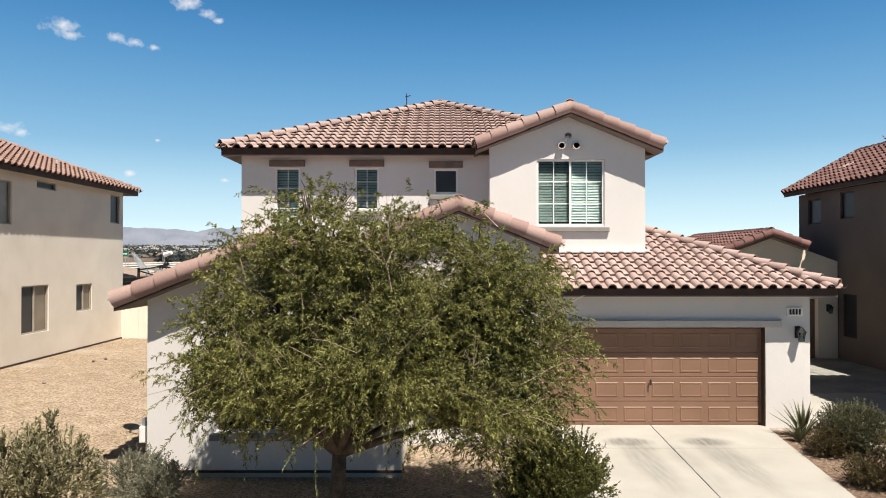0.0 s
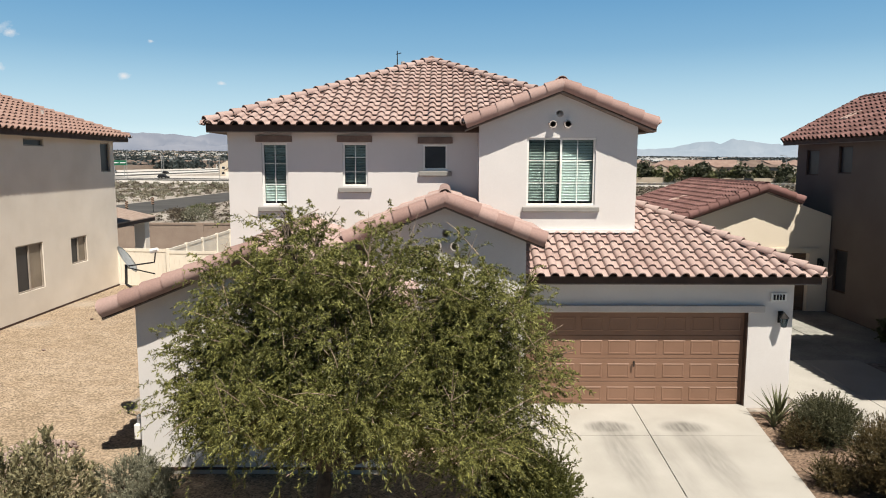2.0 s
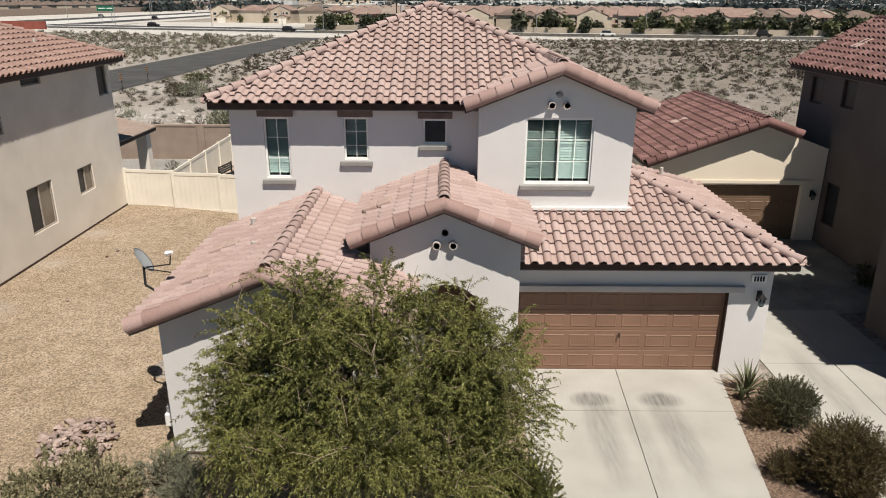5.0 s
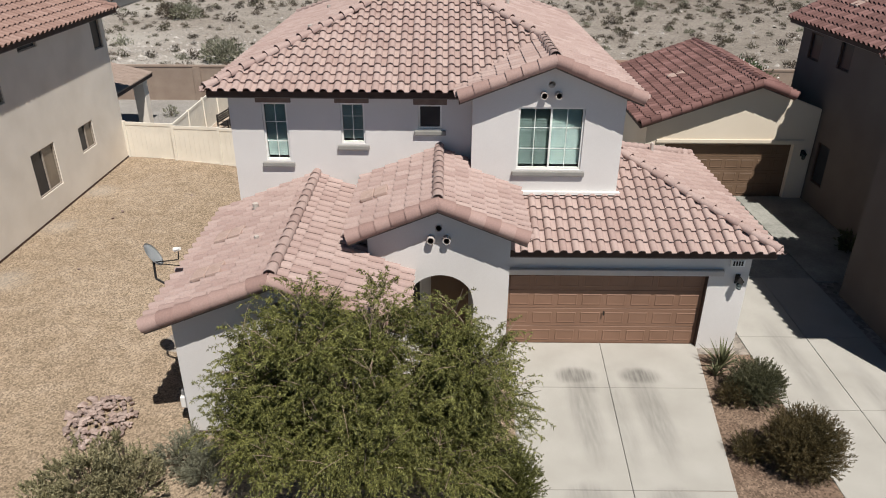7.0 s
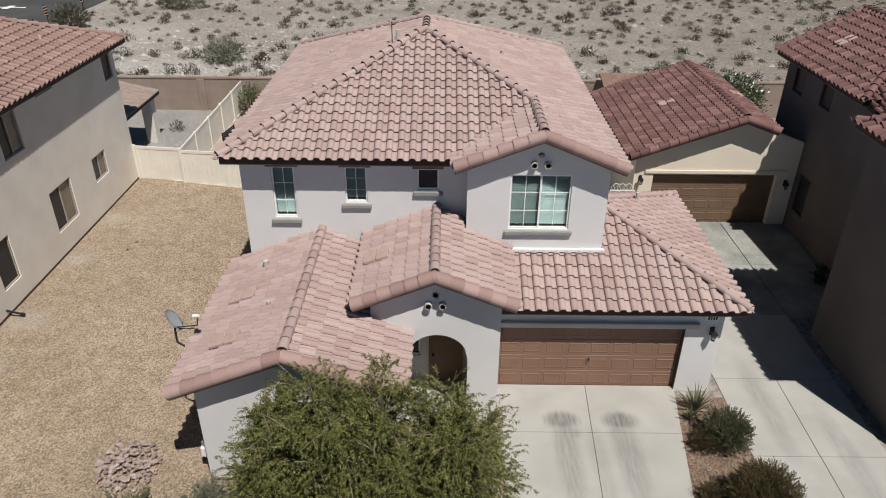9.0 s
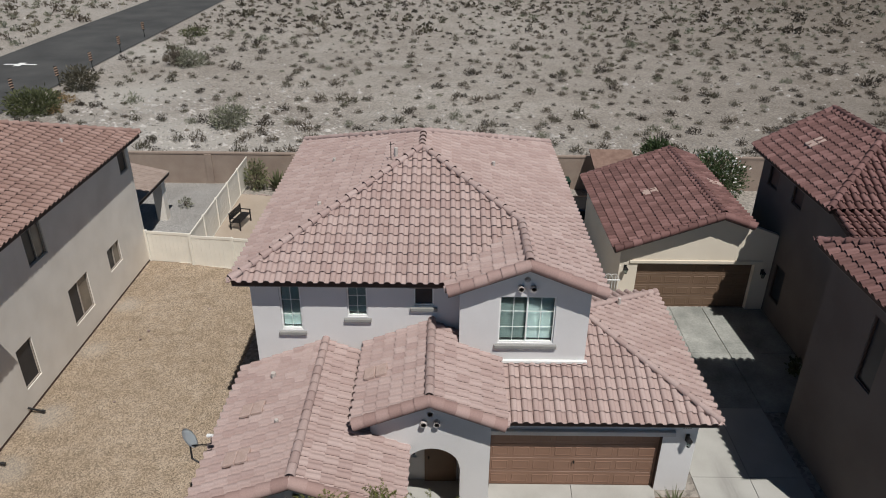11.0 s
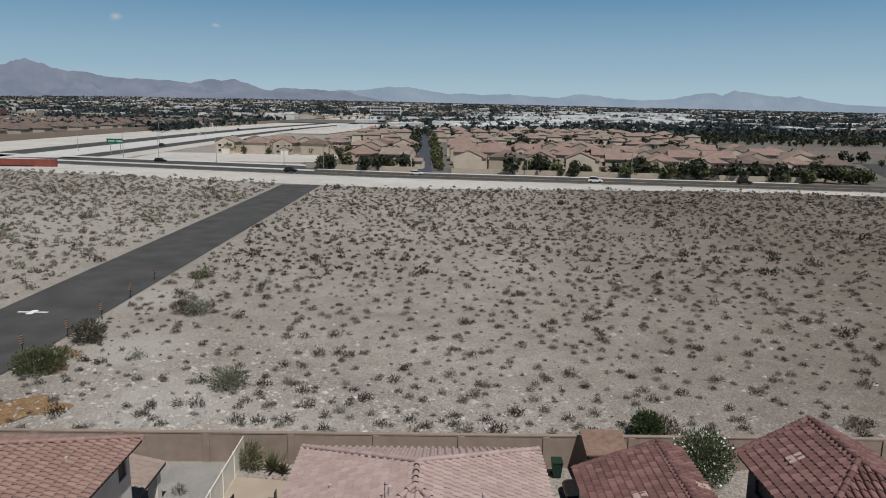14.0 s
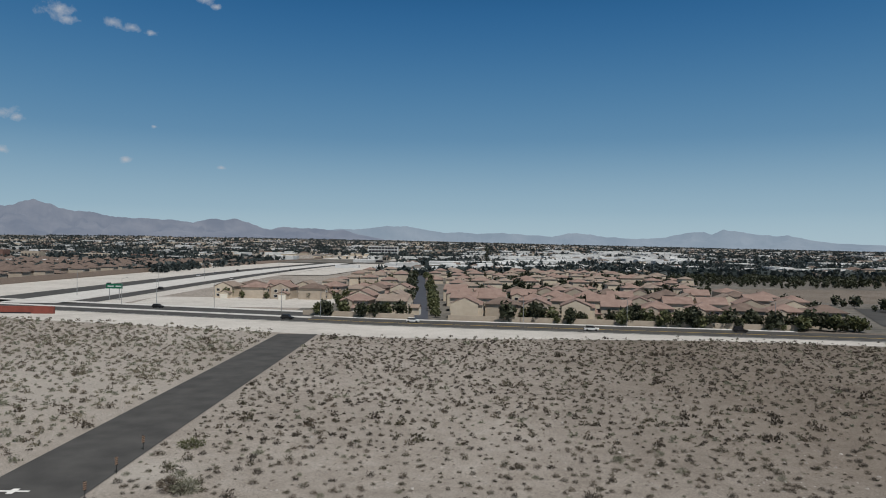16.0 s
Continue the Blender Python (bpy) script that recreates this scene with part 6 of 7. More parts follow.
far_trees("street_trees", "dark green trees along the avenue and the estate street", sp[::2], rng.uniform(1.6, 3.9, len(sp[::2])), 190, 0.34, DARKLEAF)
far_trees("street_trees", "lighter green trees along the avenue and the estate street", sp[1::2], rng.uniform(1.2, 3.2, len(sp[1::2])), 170, 0.34, OLIVE)
lot = lambda q: (q[:, 0] > 150) & (q[:, 1] > 342) & (q[:, 1] < 478)
q_ = np.column_stack([rng.uniform(8, 165, 620), rng.uniform(262, 700, 620)])
row_ = (q_[:, 1] - f_road(q_[:, 0]) - 38) % 26
q_ = q_[((row_ > 8) & (row_ < 18)) | (rng.uniform(0, 1, 620) < 0.35)]
q_ = q_[~lot(q_)]
far_trees("street_trees", "green trees in the gardens between the estate houses", q_, rng.uniform(1.6, 3.6, len(q_)), 120, 0.42, DARKLEAF)
q_ = np.column_stack([rng.uniform(-104, -46, 34), rng.uniform(336, 380, 34)])
q_ = np.concatenate([q_, np.column_stack([rng.uniform(-45, -18, 40), rng.uniform(262, 620, 40)])])
far_trees("street_trees", "green trees among the small houses beside the freeway", q_, rng.uniform(1.4, 2.8, len(q_)), 110, 0.42, OLIVE)
sp = np.column_stack([rng.uniform(138, 440, 760), rng.uniform(246, 720, 760)])
sp = sp[~lot(sp) & ~((sp[:, 0] < 225) & (sp[:, 1] < 300))]
more = np.column_stack([rng.uniform(130, 640, 1300), rng.uniform(480, 1000, 1300)])
sp = np.concatenate([sp, more])
far_trees("street_trees", "dark green trees east of the estate", sp, rng.uniform(1.3, 3.2, len(sp)), 60, 0.5, DARKLEAF)
n_t = 44000
y_ = 620 + 3400 * rng.uniform(0, 1, n_t) ** 1.25
sp = np.column_stack([rng.uniform(-0.74, 0.76, n_t) * y_, y_])
open_ = np.sin(sp[:, 0] * 0.011 + 1.3 * np.sin(sp[:, 1] * 0.006)) + np.sin(sp[:, 1] * 0.013 + 0.9)
sp = sp[~((sp[:, 0] > -240) & (sp[:, 0] < -58) & (sp[:, 1] < 1150)) & ~((sp[:, 0] > 100) & (sp[:, 0] < 0.34 * sp[:, 1]) & (sp[:, 1] > 900) & (sp[:, 1] < 1900) & (rng.uniform(0, 1, n_t) < 0.6)) & (open_ + rng.uniform(-0.6, 0.6, n_t) > -0.75)]
far_trees("town_trees", "dark trees across the distant town", sp, rng.uniform(2.0, 4.4, len(sp)), 6, 1.1, HAZY_LEAF)
sp = np.array(rows_of(-640, -270, 430, 900, 30, 25)) + np.array([6, 12])
far_trees("town_trees", "small trees among the houses beyond the freeway", sp, rng.uniform(1.0, 2.3, len(sp)), 40, 0.5, DARKLEAF)

# the estate's boundary wall and street
ew = thing("boundary_wall", (30, 250, ZT), "tan block wall along the estate", "wall", kind="structure")
bm = bmesh.new()
for a, b in ((-50, -12), (4, 118)):
    for x in np.arange(a, b, 6.0):
        p0, p1 = Vector((x, float(f_road(x)) + 24, ZT - 0.3)), Vector((x + 6, float(f_road(x + 6)) + 24, ZT - 0.3))
        prism(bm, [p0, p1, p1 + Vector((0, 0.3, 0)), p0 + Vector((0, 0.3, 0))], Vector((0, 0, 2.2)))
bmesh.ops.remove_doubles(bm, verts=bm.verts[:], dist=0.01)
bmesh.ops.recalc_face_normals(bm, faces=bm.faces)
part("wall", bm, WALLS[2], ew)


def strip(name, label, material, pts, lift, category="road"):
    """A strip of paving through (y, x0, x1) stations."""
    vs = [(x, y, float(level(x, y)) + lift) for y, a, b in pts for x in (a, b)]
    fs = [(2 * i, 2 * i + 1, 2 * i + 3, 2 * i + 2) for i in range(len(pts) - 1)]
    return tagged(new(name, mesh_np(name, vs, fs, material)), label, category, kind="structure")


SUBURB = ground_material("suburb_ground", [(0.10, 0.095, 0.085), (0.14, 0.13, 0.115), (0.18, 0.165, 0.145)], 0.05, 0.5, 0.3, 0.2, 0.05, 0.008)
ribbon("estate_ground", SUBURB, "dark streets and gardens between the estate houses", -56, 330, 24.5, lambda x: 700.0, 0.03, "ground", 8.0)
strip("estate_ground", "dark streets and gardens beyond the freeway", SUBURB, [(430, -620, -264), (700, -800, -258), (1000, -1000, -236)], 0.03, "ground")
strip("town_ground", "dark mottled ground of the distant town", SUBURB, [(705, -160, 700), (1000, -190, 900)], 0.03, "ground")
strip("town_ground", "dark mottled ground of the distant town", SUBURB, [(1001, -1000, 1000), (2000, -1900, 1900), (4300, -3600, 3600)], 1.5, "ground")
BLUEROAD = surface("new_asphalt", (0.055, 0.06, 0.075), (0.07, 0.075, 0.09), 0.8, 0.3, 20, 0.2, 0.1)
strip("estate_street", "dark estate street between two rows of houses", BLUEROAD, [(y, CX(y) - 3.2, CX(y) + 3.2) for y in (248, 420, 900)], 0.10)
strip("cross_street", "dark asphalt street crossing the avenue", ASPHALT, [(216, 146, 164), (250, 158, 178), (320, 190, 212)], 0.14)
bend = lambda y: 41.0 * (max(0, y - 560) / 500.0) ** 1.9
st = [300, 380, 480, 580, 680, 800, 950, 1100, 1300, 1550]
strip("freeway_verge", "pale concrete and sand beside the freeway", SAND, [(y, -262 + bend(y), -136 + bend(y)) for y in st], 0.04, "ground")
strip("freeway", "grey freeway carriageway", ASPHALT, [(y, -161 + bend(y), -149 + bend(y)) for y in st], 0.12)
strip("freeway", "grey freeway carriageway", ASPHALT, [(y, -207 + bend(y), -188 + bend(y)) for y in st], 0.12)
strip("freeway_median", "pale concrete between the carriageways", ROAD_CONCRETE, [(y, -187.5 + bend(y), -162 + bend(y)) for y in st], 0.16, "pavement")
strip("cleared_slope", "pale graded slope beyond the small houses", SAND, [(600, -134, -96), (900, -115, -66), (1000, -105, -52), (1250, -59, -20)], 0.5, "ground")
# a solid near-black box: the shade of the opening is its colour
bm = bmesh.new()
box(bm, -96, -82, 1043, 1046, ZT, ZT + 4.5)
solo("underpass", bm, DARK, "dark underpass in the freeway slope", "underpass", kind="structure")
strip("cleared_lot", "pale cleared lot beside the freeway", SAND, [(292, -130, -46), (330, -135, -46), (345, -135, -50)], 0.06, "ground")
strip("desert_lot", "stony cleared lot east of the estate", DESERT, [(345, 222, 480), (366, 168, 500), (472, 172, 540)], 0.06, "ground")
bm = bmesh.new()
for a, b in zip(st, st[1:]):
    p0, p1 = Vector((-263 + bend(a), a, ZT)), Vector((-263 + bend(b), b, ZT))
    prism(bm, [p0, p1, p1 + Vector((0.4, 0, 0)), p0 + Vector((0.4, 0, 0))], Vector((0, 0, 4.0)))
bmesh.ops.remove_doubles(bm, verts=bm.verts[:], dist=0.01)
solo("sound_wall", bm, WALL_BLOCK, "brown sound wall along the freeway", "wall", kind="structure")

# office block, tall tower, red bridge
REDW = surface("red_girder", (0.20, 0.055, 0.04), (0.26, 0.075, 0.055), 0.7, 0.6, 10, 0.2, 0.1)
off = thing("office_building", (-110, 1400, ZT), "white office block with dark window bands", "building")
bm = bmesh.new()
box(bm, -139, -81, 1390, 1420, ZT, ZT + 25)
blk = part("wall", bm, PALE_ROOF, off)
for i in range(4):
    for j in range(9):
        bm = bmesh.new()
        box(bm, -138 + j * 6.3, -132.6 + j * 6.3, 1389.6, 1389.9, ZT + 2 + i * 6, ZT + 5.6 + i * 6)
        part("window", bm, SCREEN, blk)
BRICKY = surface("far_wall_russet", (0.17, 0.10, 0.08), (0.22, 0.135, 0.11), 0.9, 0.1, 4, 0.2, 0)
for ax_, ay_, aw_, ah_, mt_, tone_ in ((-640, 1010, 34, 15, BRICKY, "russet"), (-596, 1030, 26, 12, WALLS[2], "tan"), (-690, 1000, 30, 17, PALE_ROOF, "white"), (-520, 1060, 40, 10, WALLS[0], "tan"), (-455, 1080, 36, 9, BRICKY, "russet")):
    ab = thing("apartment_building", (ax_, ay_, ZT), "%s apartment block far beyond the freeway" % tone_, "building", "apartment blocks")
    bm = bmesh.new()
    box(bm, ax_ - aw_ / 2, ax_ + aw_ / 2, ay_, ay_ + 18, ZT, ZT + ah_)
    blk = part("wall", bm, mt_, ab)
    for i in range(int(ah_ / 3.2)):
        for j in range(int(aw_ / 5)):
            bm = bmesh.new()
            box(bm, ax_ - aw_ / 2 + 1.2 + j * 5, ax_ - aw_ / 2 + 3.8 + j * 5, ay_ - 0.3, ay_ - 0.05, ZT + 1.0 + i * 3.2, ZT + 2.6 + i * 3.2)
            part("window", bm, SCREEN, blk)
tw = thing("mast_tree", (69, 1010, ZT), "tall dark mast dressed as a pine", "mast")
bm = bmesh.new()
tube(bm, (69, 1010, ZT), (69, 1010, ZT + 27), 0.7, 0.4, 8)
part("trunk", bm, BARK, tw)
cz = rng.uniform(4, 27, 260)
cc = np.column_stack([69 + rng.normal(0, 1.0, 260) * (3.2 - cz * 0.07), 1010 + rng.normal(0, 1.2, 260), ZT + cz])
wy = rng.normal(size=(260, 3))
ob = new("crown", quads_mesh("crown", kites(cc, wy / np.linalg.norm(wy, axis=1, keepdims=True), np.full((260, 1), 2.2), np.full((260, 1), 0.5)), DARKLEAF, (69, 1010, ZT)))
ob.parent = tw
br = thing("bridge", (-165, 258, ZT), "red steel girder of a road bridge over a wash", "bridge")
bm = bmesh.new()
box(bm, -205, -139, 256.0, 257.2, ZT - 0.4, ZT + 2.7)
part("girder", bm, REDW, br)
# near-black slab coloured as the shade under the girder
bm = bmesh.new()
box(bm, -200, -147, 255.9, 255.95, ZT - 0.3, ZT + 0.5)
part("void", bm, DARK, br)

# street furniture and cars
STEEL = surface("galvanised_steel", (0.30, 0.30, 0.30), (0.38, 0.38, 0.38), 0.5, 3, 30, 0.2, 0, metal=0.4)


def street_lamp(x, y, h=10.0, arm=2.0):
    t = thing("street_lamp", (x, y, ZT), "thin grey street lamp beside the road", "street lamp", "street lamps")
    bm = bmesh.new()
    tube(bm, (x, y, ZT - 0.2), (x, y, ZT + h), 0.14, 0.08, 8)
    part("pole", bm, STEEL, t)
    bm = bmesh.new()
    tube(bm, (x, y, ZT + h), (x + arm, y, ZT + h + 0.3), 0.06, 0.05, 6)
    part("arm", bm, STEEL, t)
    bm = bmesh.new()
    box(bm, x + arm - 0.1, x + arm + 0.6, y - 0.15, y + 0.15, ZT + h + 0.2, ZT + h + 0.4, bevel=0.04)
    part("lamp_head", bm, STEEL, t)


for x, y, h, a in ((-134, 300, 11, 2), (-118, 297, 11, 2), (-170, 430, 12, 3), (-172, 520, 12, 3), (-90, 285, 10, 2), (-60, 272, 9, 2), (-42, 255, 9, 2), (30, 243, 9, -2), (112, 232, 9, -2), (64, 236, 9, -2), (-176, 345, 12, 3), (-140, 620, 12, 3)):
    street_lamp(x, y, h, a)
GREEN = surface("sign_green", (0.01, 0.11, 0.06), (0.015, 0.13, 0.07), 0.5, 3, 30, 0.1, 0)
sg = thing("road_sign", (-147, 322, ZT), "green freeway sign on two posts", "road sign")
for x in (-149.5, -145):
    bm = bmesh.new()
    tube(bm, (x, 322, ZT), (x, 322, ZT + 6), 0.15, 0.15, 8)
    part("post", bm, STEEL, sg)
bm = bmesh.new()
box(bm, -151, -143.5, 321.8, 321.95, ZT + 5.2, ZT + 7.4)
board = part("board", bm, GREEN, sg)
for i, (a, b) in enumerate(((-150.3, -147.4), (-146.6, -144.2))):
    bm = bmesh.new()
    box(bm, a, b, 321.72, 321.78, ZT + 6.1, ZT + 6.5)
    part("writing_bar", bm, WHITE, board)


def car(x, y, turn, paint, label, tall=1.0):
    t = thing("car", (x, y, ZT + 0.13), label, "car", turn=turn)
    o = Vector((x, y, ZT + 0.13))

    def put(name, bm, mt, par):
        bm.transform(Matrix.Translation(o))
        return part(name, bm, mt, par)
    bm = bmesh.new()
    prism(bm, [Vector(q) for q in ((-2.2, -0.9, 0.35), (2.2, -0.9, 0.35), (2.25, -0.9, 0.8), (1.2, -0.9, 0.98), (-2.2, -0.9, 1.0))], Vector((0, 1.8, 0)))
    bmesh.ops.recalc_face_normals(bm, faces=bm.faces)
    put("body", bm, paint, t)
    bm = bmesh.new()
    prism(bm, [Vector(q) for q in ((-2.0, -0.8, 1.0), (1.1, -0.8, 1.0), (0.5, -0.8, 1.5 * tall), (-1.7, -0.8, 1.52 * tall))], Vector((0, 1.6, 0)))
    bmesh.ops.recalc_face_normals(bm, faces=bm.faces)
    cab = put("cabin", bm, SCREEN, t)
    bm = bmesh.new()
    box(bm, -1.72, 0.5, -0.78, 0.78, 1.5 * tall, 1.56 * tall)
    put("car_roof", bm, paint, cab)
    for wx in (-1.4, 1.4):
        for wy_ in (-0.88, 0.88):
            bm = bmesh.new()
            tube(bm, (wx, wy_ - 0.1, 0.33), (wx, wy_ + 0.1, 0.33), 0.33, 0.33, 14)
            put("wheel", bm, BLACK, t)
    return t


PAINTS = {"white": WHITE, "black": BLACK, "silver": STEEL}
for x, off_, paint, tall in ((49, 5, "white", 1.15), (96, 14, "black", 1.2), (-8, 13, "white", 1.0), (-112, 25, "black", 1.05), (-52, 6, "black", 1.1)):
    car(x, float(f_road(x)) + off_, -10.8, PAINTS[paint], "%s car driving on the avenue" % paint, tall)
for x, y, paint in ((-155, 395, "black"), (-152, 520, "white"), (-200, 430, "silver"), (-190, 560, "white"), (-196, 680, "black"), (-150, 700, "black"), (-193, 610, "silver")):
    car(x + bend(y), y, 90, PAINTS[paint], "%s car driving on the freeway" % paint, 1.1)

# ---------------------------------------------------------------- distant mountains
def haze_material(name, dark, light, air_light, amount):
    """Bare rock, with the haze of kilometres of dusty air put in as a bluish glow."""
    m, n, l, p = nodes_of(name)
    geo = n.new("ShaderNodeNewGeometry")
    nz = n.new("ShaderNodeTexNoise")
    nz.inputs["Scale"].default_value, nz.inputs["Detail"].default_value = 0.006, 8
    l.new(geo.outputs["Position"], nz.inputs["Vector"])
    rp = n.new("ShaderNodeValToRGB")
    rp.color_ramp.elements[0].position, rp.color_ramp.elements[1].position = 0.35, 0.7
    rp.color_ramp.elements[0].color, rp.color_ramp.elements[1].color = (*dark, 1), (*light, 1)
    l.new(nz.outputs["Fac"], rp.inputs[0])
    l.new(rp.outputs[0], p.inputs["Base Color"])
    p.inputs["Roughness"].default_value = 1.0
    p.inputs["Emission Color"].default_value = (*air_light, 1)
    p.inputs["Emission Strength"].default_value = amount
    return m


def mountains(peaks, r0, r1, material, label, seed, wild):
    """A range of bare ridges between two distances; peaks: (bearing in degrees, height)."""
    az = np.radians(np.arange(peaks[0][0], peaks[-1][0], 0.13))
    hk = np.interp(np.degrees(az), [q[0] for q in peaks], [q[1] for q in peaks])
    rows = 16
    mv = []
    for j, r in enumerate(np.linspace(r0, r1, rows)):
        f = (j / (rows - 1.0)) ** 1.5
        for i, a in enumerate(az):
            q = Vector((math.sin(a) * r, math.cos(a) * r, seed))
            rough_ = noise.fractal(q * 0.006, 0.85, 2.1, 7)
            spur = 1 - abs(noise.fractal(Vector((math.sin(a) * 38, math.cos(a) * 38 + j * 0.16, seed)), 1.0, 2.0, 4))
            edge = j == rows - 1
            mv.append((q.x, q.y, -2 + hk[i] * f * ((1 + 0.11 * rough_) if edge else (0.82 + wild * (spur - 0.6) + 0.2 * rough_)) - (3 if j == 0 else 0)))
    na = len(az)
    mf = [(j * na + i, j * na + i + 1, (j + 1) * na + i + 1, (j + 1) * na + i) for j in range(rows - 1) for i in range(na - 1)]
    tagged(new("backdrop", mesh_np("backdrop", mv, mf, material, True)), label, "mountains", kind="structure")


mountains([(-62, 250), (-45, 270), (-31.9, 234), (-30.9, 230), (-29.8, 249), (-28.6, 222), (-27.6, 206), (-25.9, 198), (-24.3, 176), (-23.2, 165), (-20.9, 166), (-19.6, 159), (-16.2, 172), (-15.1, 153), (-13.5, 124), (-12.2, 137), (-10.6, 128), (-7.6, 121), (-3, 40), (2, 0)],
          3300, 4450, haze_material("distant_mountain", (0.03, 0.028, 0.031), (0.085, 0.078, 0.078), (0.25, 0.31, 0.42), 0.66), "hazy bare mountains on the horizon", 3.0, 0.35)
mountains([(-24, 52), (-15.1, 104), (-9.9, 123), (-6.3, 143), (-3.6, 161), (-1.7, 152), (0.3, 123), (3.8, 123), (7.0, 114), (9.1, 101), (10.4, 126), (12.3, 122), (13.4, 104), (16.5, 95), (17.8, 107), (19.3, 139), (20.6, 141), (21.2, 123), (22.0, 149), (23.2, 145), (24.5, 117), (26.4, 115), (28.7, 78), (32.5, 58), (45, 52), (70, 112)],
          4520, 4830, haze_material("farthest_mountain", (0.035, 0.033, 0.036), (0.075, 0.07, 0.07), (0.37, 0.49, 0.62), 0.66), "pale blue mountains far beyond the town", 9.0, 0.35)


# ---------------------------------------------------------------- details of the house
def gable_vents(parent, x, y, z):
    """Three clay pipe ends under a gable: one above, two below."""
    for dx, dz, dark in ((0, 0.24, True), (-0.17, 0, False), (0.17, 0, False)):
        bm = bmesh.new()
        tube(bm, (x + dx, y - (0.01 if dark else 0.14), z + dz), (x + dx, y + 0.1, z + dz), 0.085, 0.085, 16, caps=False)
        tube(bm, (x + dx, y - (0.01 if dark else 0.14), z + dz), (x + dx, y + 0.1, z + dz), 0.064, 0.064, 16, caps=False)
        bmesh.ops.bridge_loops(bm, edges=[e for e in bm.edges if len(e.link_faces) == 1 and all(v.co.y < y - 0.005 for v in e.verts)])
        pipe = part("vent_pipe", bm, CLAY, parent, "short clay vent pipe in the gable")
        # a near-black disc gives the pipe its inner shade
        bm = bmesh.new()
        tube(bm, (x + dx, y - 0.004, z + dz), (x + dx, y - 0.002, z + dz), 0.064, 0.064, 16)
        part("pipe_void", bm, DARK, pipe)


gable_vents(house, 2.9, 16.3, 6.22)
gable_vents(house, 0.32, 13.7, 3.75)
gable_vents(house, -2.78, 11.7, 3.02)

bm = bmesh.new()
box(bm, 1.1, 4.75, 16.19, 16.296, 3.76, 3.83)
part("flashing", bm, WHITE, house, "white flashing at the foot of the dormer")
bm = bmesh.new()
box(bm, 7.34, 7.68, 15.04, 15.098, 2.40, 2.58, bevel=0.008)
plate = part("number_plate", bm, WHITE, house, "pale plaque with dark bars")
for i in range(4):
    bm = bmesh.new()
    box(bm, 7.385 + i * 0.066, 7.425 + i * 0.066, 15.028, 15.038, 2.43, 2.55)
    part("number_bar", bm, BLACK, plate)


def wall_lamp(parent, x, y, z):
    """A black lantern on a bracket."""
    bm = bmesh.new()
    box(bm, x - 0.06, x + 0.06, y - 0.03, y - 0.002, z - 0.1, z + 0.16, bevel=0.01)
    lamp = part("wall_lamp", bm, BLACK, parent, "black lantern on the wall")
    bm = bmesh.new()
    tube(bm, (x, y - 0.03, z + 0.1), (x, y - 0.18, z + 0.15), 0.015, 0.015, 6)
    part("bracket", bm, BLACK, lamp)
    bm = bmesh.new()
    tube(bm, (x, y - 0.18, z - 0.16), (x, y - 0.18, z + 0.04), 0.055, 0.085, 6)
    part("lantern_glass", bm, GLASS_DARK, lamp)
    bm = bmesh.new()
    tube(bm, (x, y - 0.18, z + 0.04), (x, y - 0.18, z + 0.15), 0.11, 0.02, 6)
    part("lantern_cap", bm, BLACK, lamp)


wall_lamp(house, 7.58, 15.1, 2.02)
wall_lamp(rg, 8.1, 25.2, 1.95)
wall_lamp(rn, 13.75, 25.2, 1.8)

# vents and pipes that stand on the roofs
def roof_pipe(parent, x, y, z, h, r=0.045):
    bm = bmesh.new()
    tube(bm, (x, y, z - 0.1), (x, y, z + h), r, r, 10)
    part("roof_vent", bm, CLAY, parent, "small vent pipe on the roof")


zfl = lambda x, y: ZE + K * min(x - XL, XR - x, y - YF)
roof_pipe(house, -0.95, 21.55, zfl(-0.95, 21.55), 0.38, 0.06)
bm = bmesh.new()
tube(bm, (-1.1, 21.3, zfl(-1.1, 21.3) - 0.05), (-1.1, 21.3, zfl(-1.1, 21.3) + 0.72), 0.018, 0.014, 6)
tube(bm, (-1.14, 21.3, zfl(-1.1, 21.3) + 0.62), (-0.98, 21.3, zfl(-1.1, 21.3) + 0.66), 0.012, 0.012, 6)
part("aerial", bm, BLACK, house, "thin dark aerial on the roof")
roof_pipe(house, -3.2, 19.6, zfl(-3.2, 19.6) + 0.05, 0.16, 0.06)
roof_pipe(house, -3.3, 23.6, zfl(-3.3, 23.6) + 0.05, 0.16, 0.06)
roof_pipe(house, 2.3, 22.5, zfl(2.3, 22.5) + 0.05, 0.16, 0.06)
roof_pipe(house, -4.15, 15.8, 2.95 + 0.4 * 1.15 + 0.05, 0.18, 0.07)
roof_pipe(house, -3.6, 13.7, 2.95 + 0.4 * 1.7 + 0.05, 0.10, 0.05)
roof_pipe(house, 6.3, 19.2, GZ + K * 1.9 + 0.05, 0.3, 0.05)
roof_pipe(lh, -14.0, 25.5, 6.3 + 0.41 * 1.6, 0.2, 0.06)
roof_pipe(lh, -15.5, 22.0, 6.3 + 0.41 * 3.1, 0.2, 0.06)
PALE_TILE = surface("pale_vent_tile", (0.40, 0.29, 0.25), (0.46, 0.34, 0.30), 0.8, 6, 40, 0.2, 0.2)


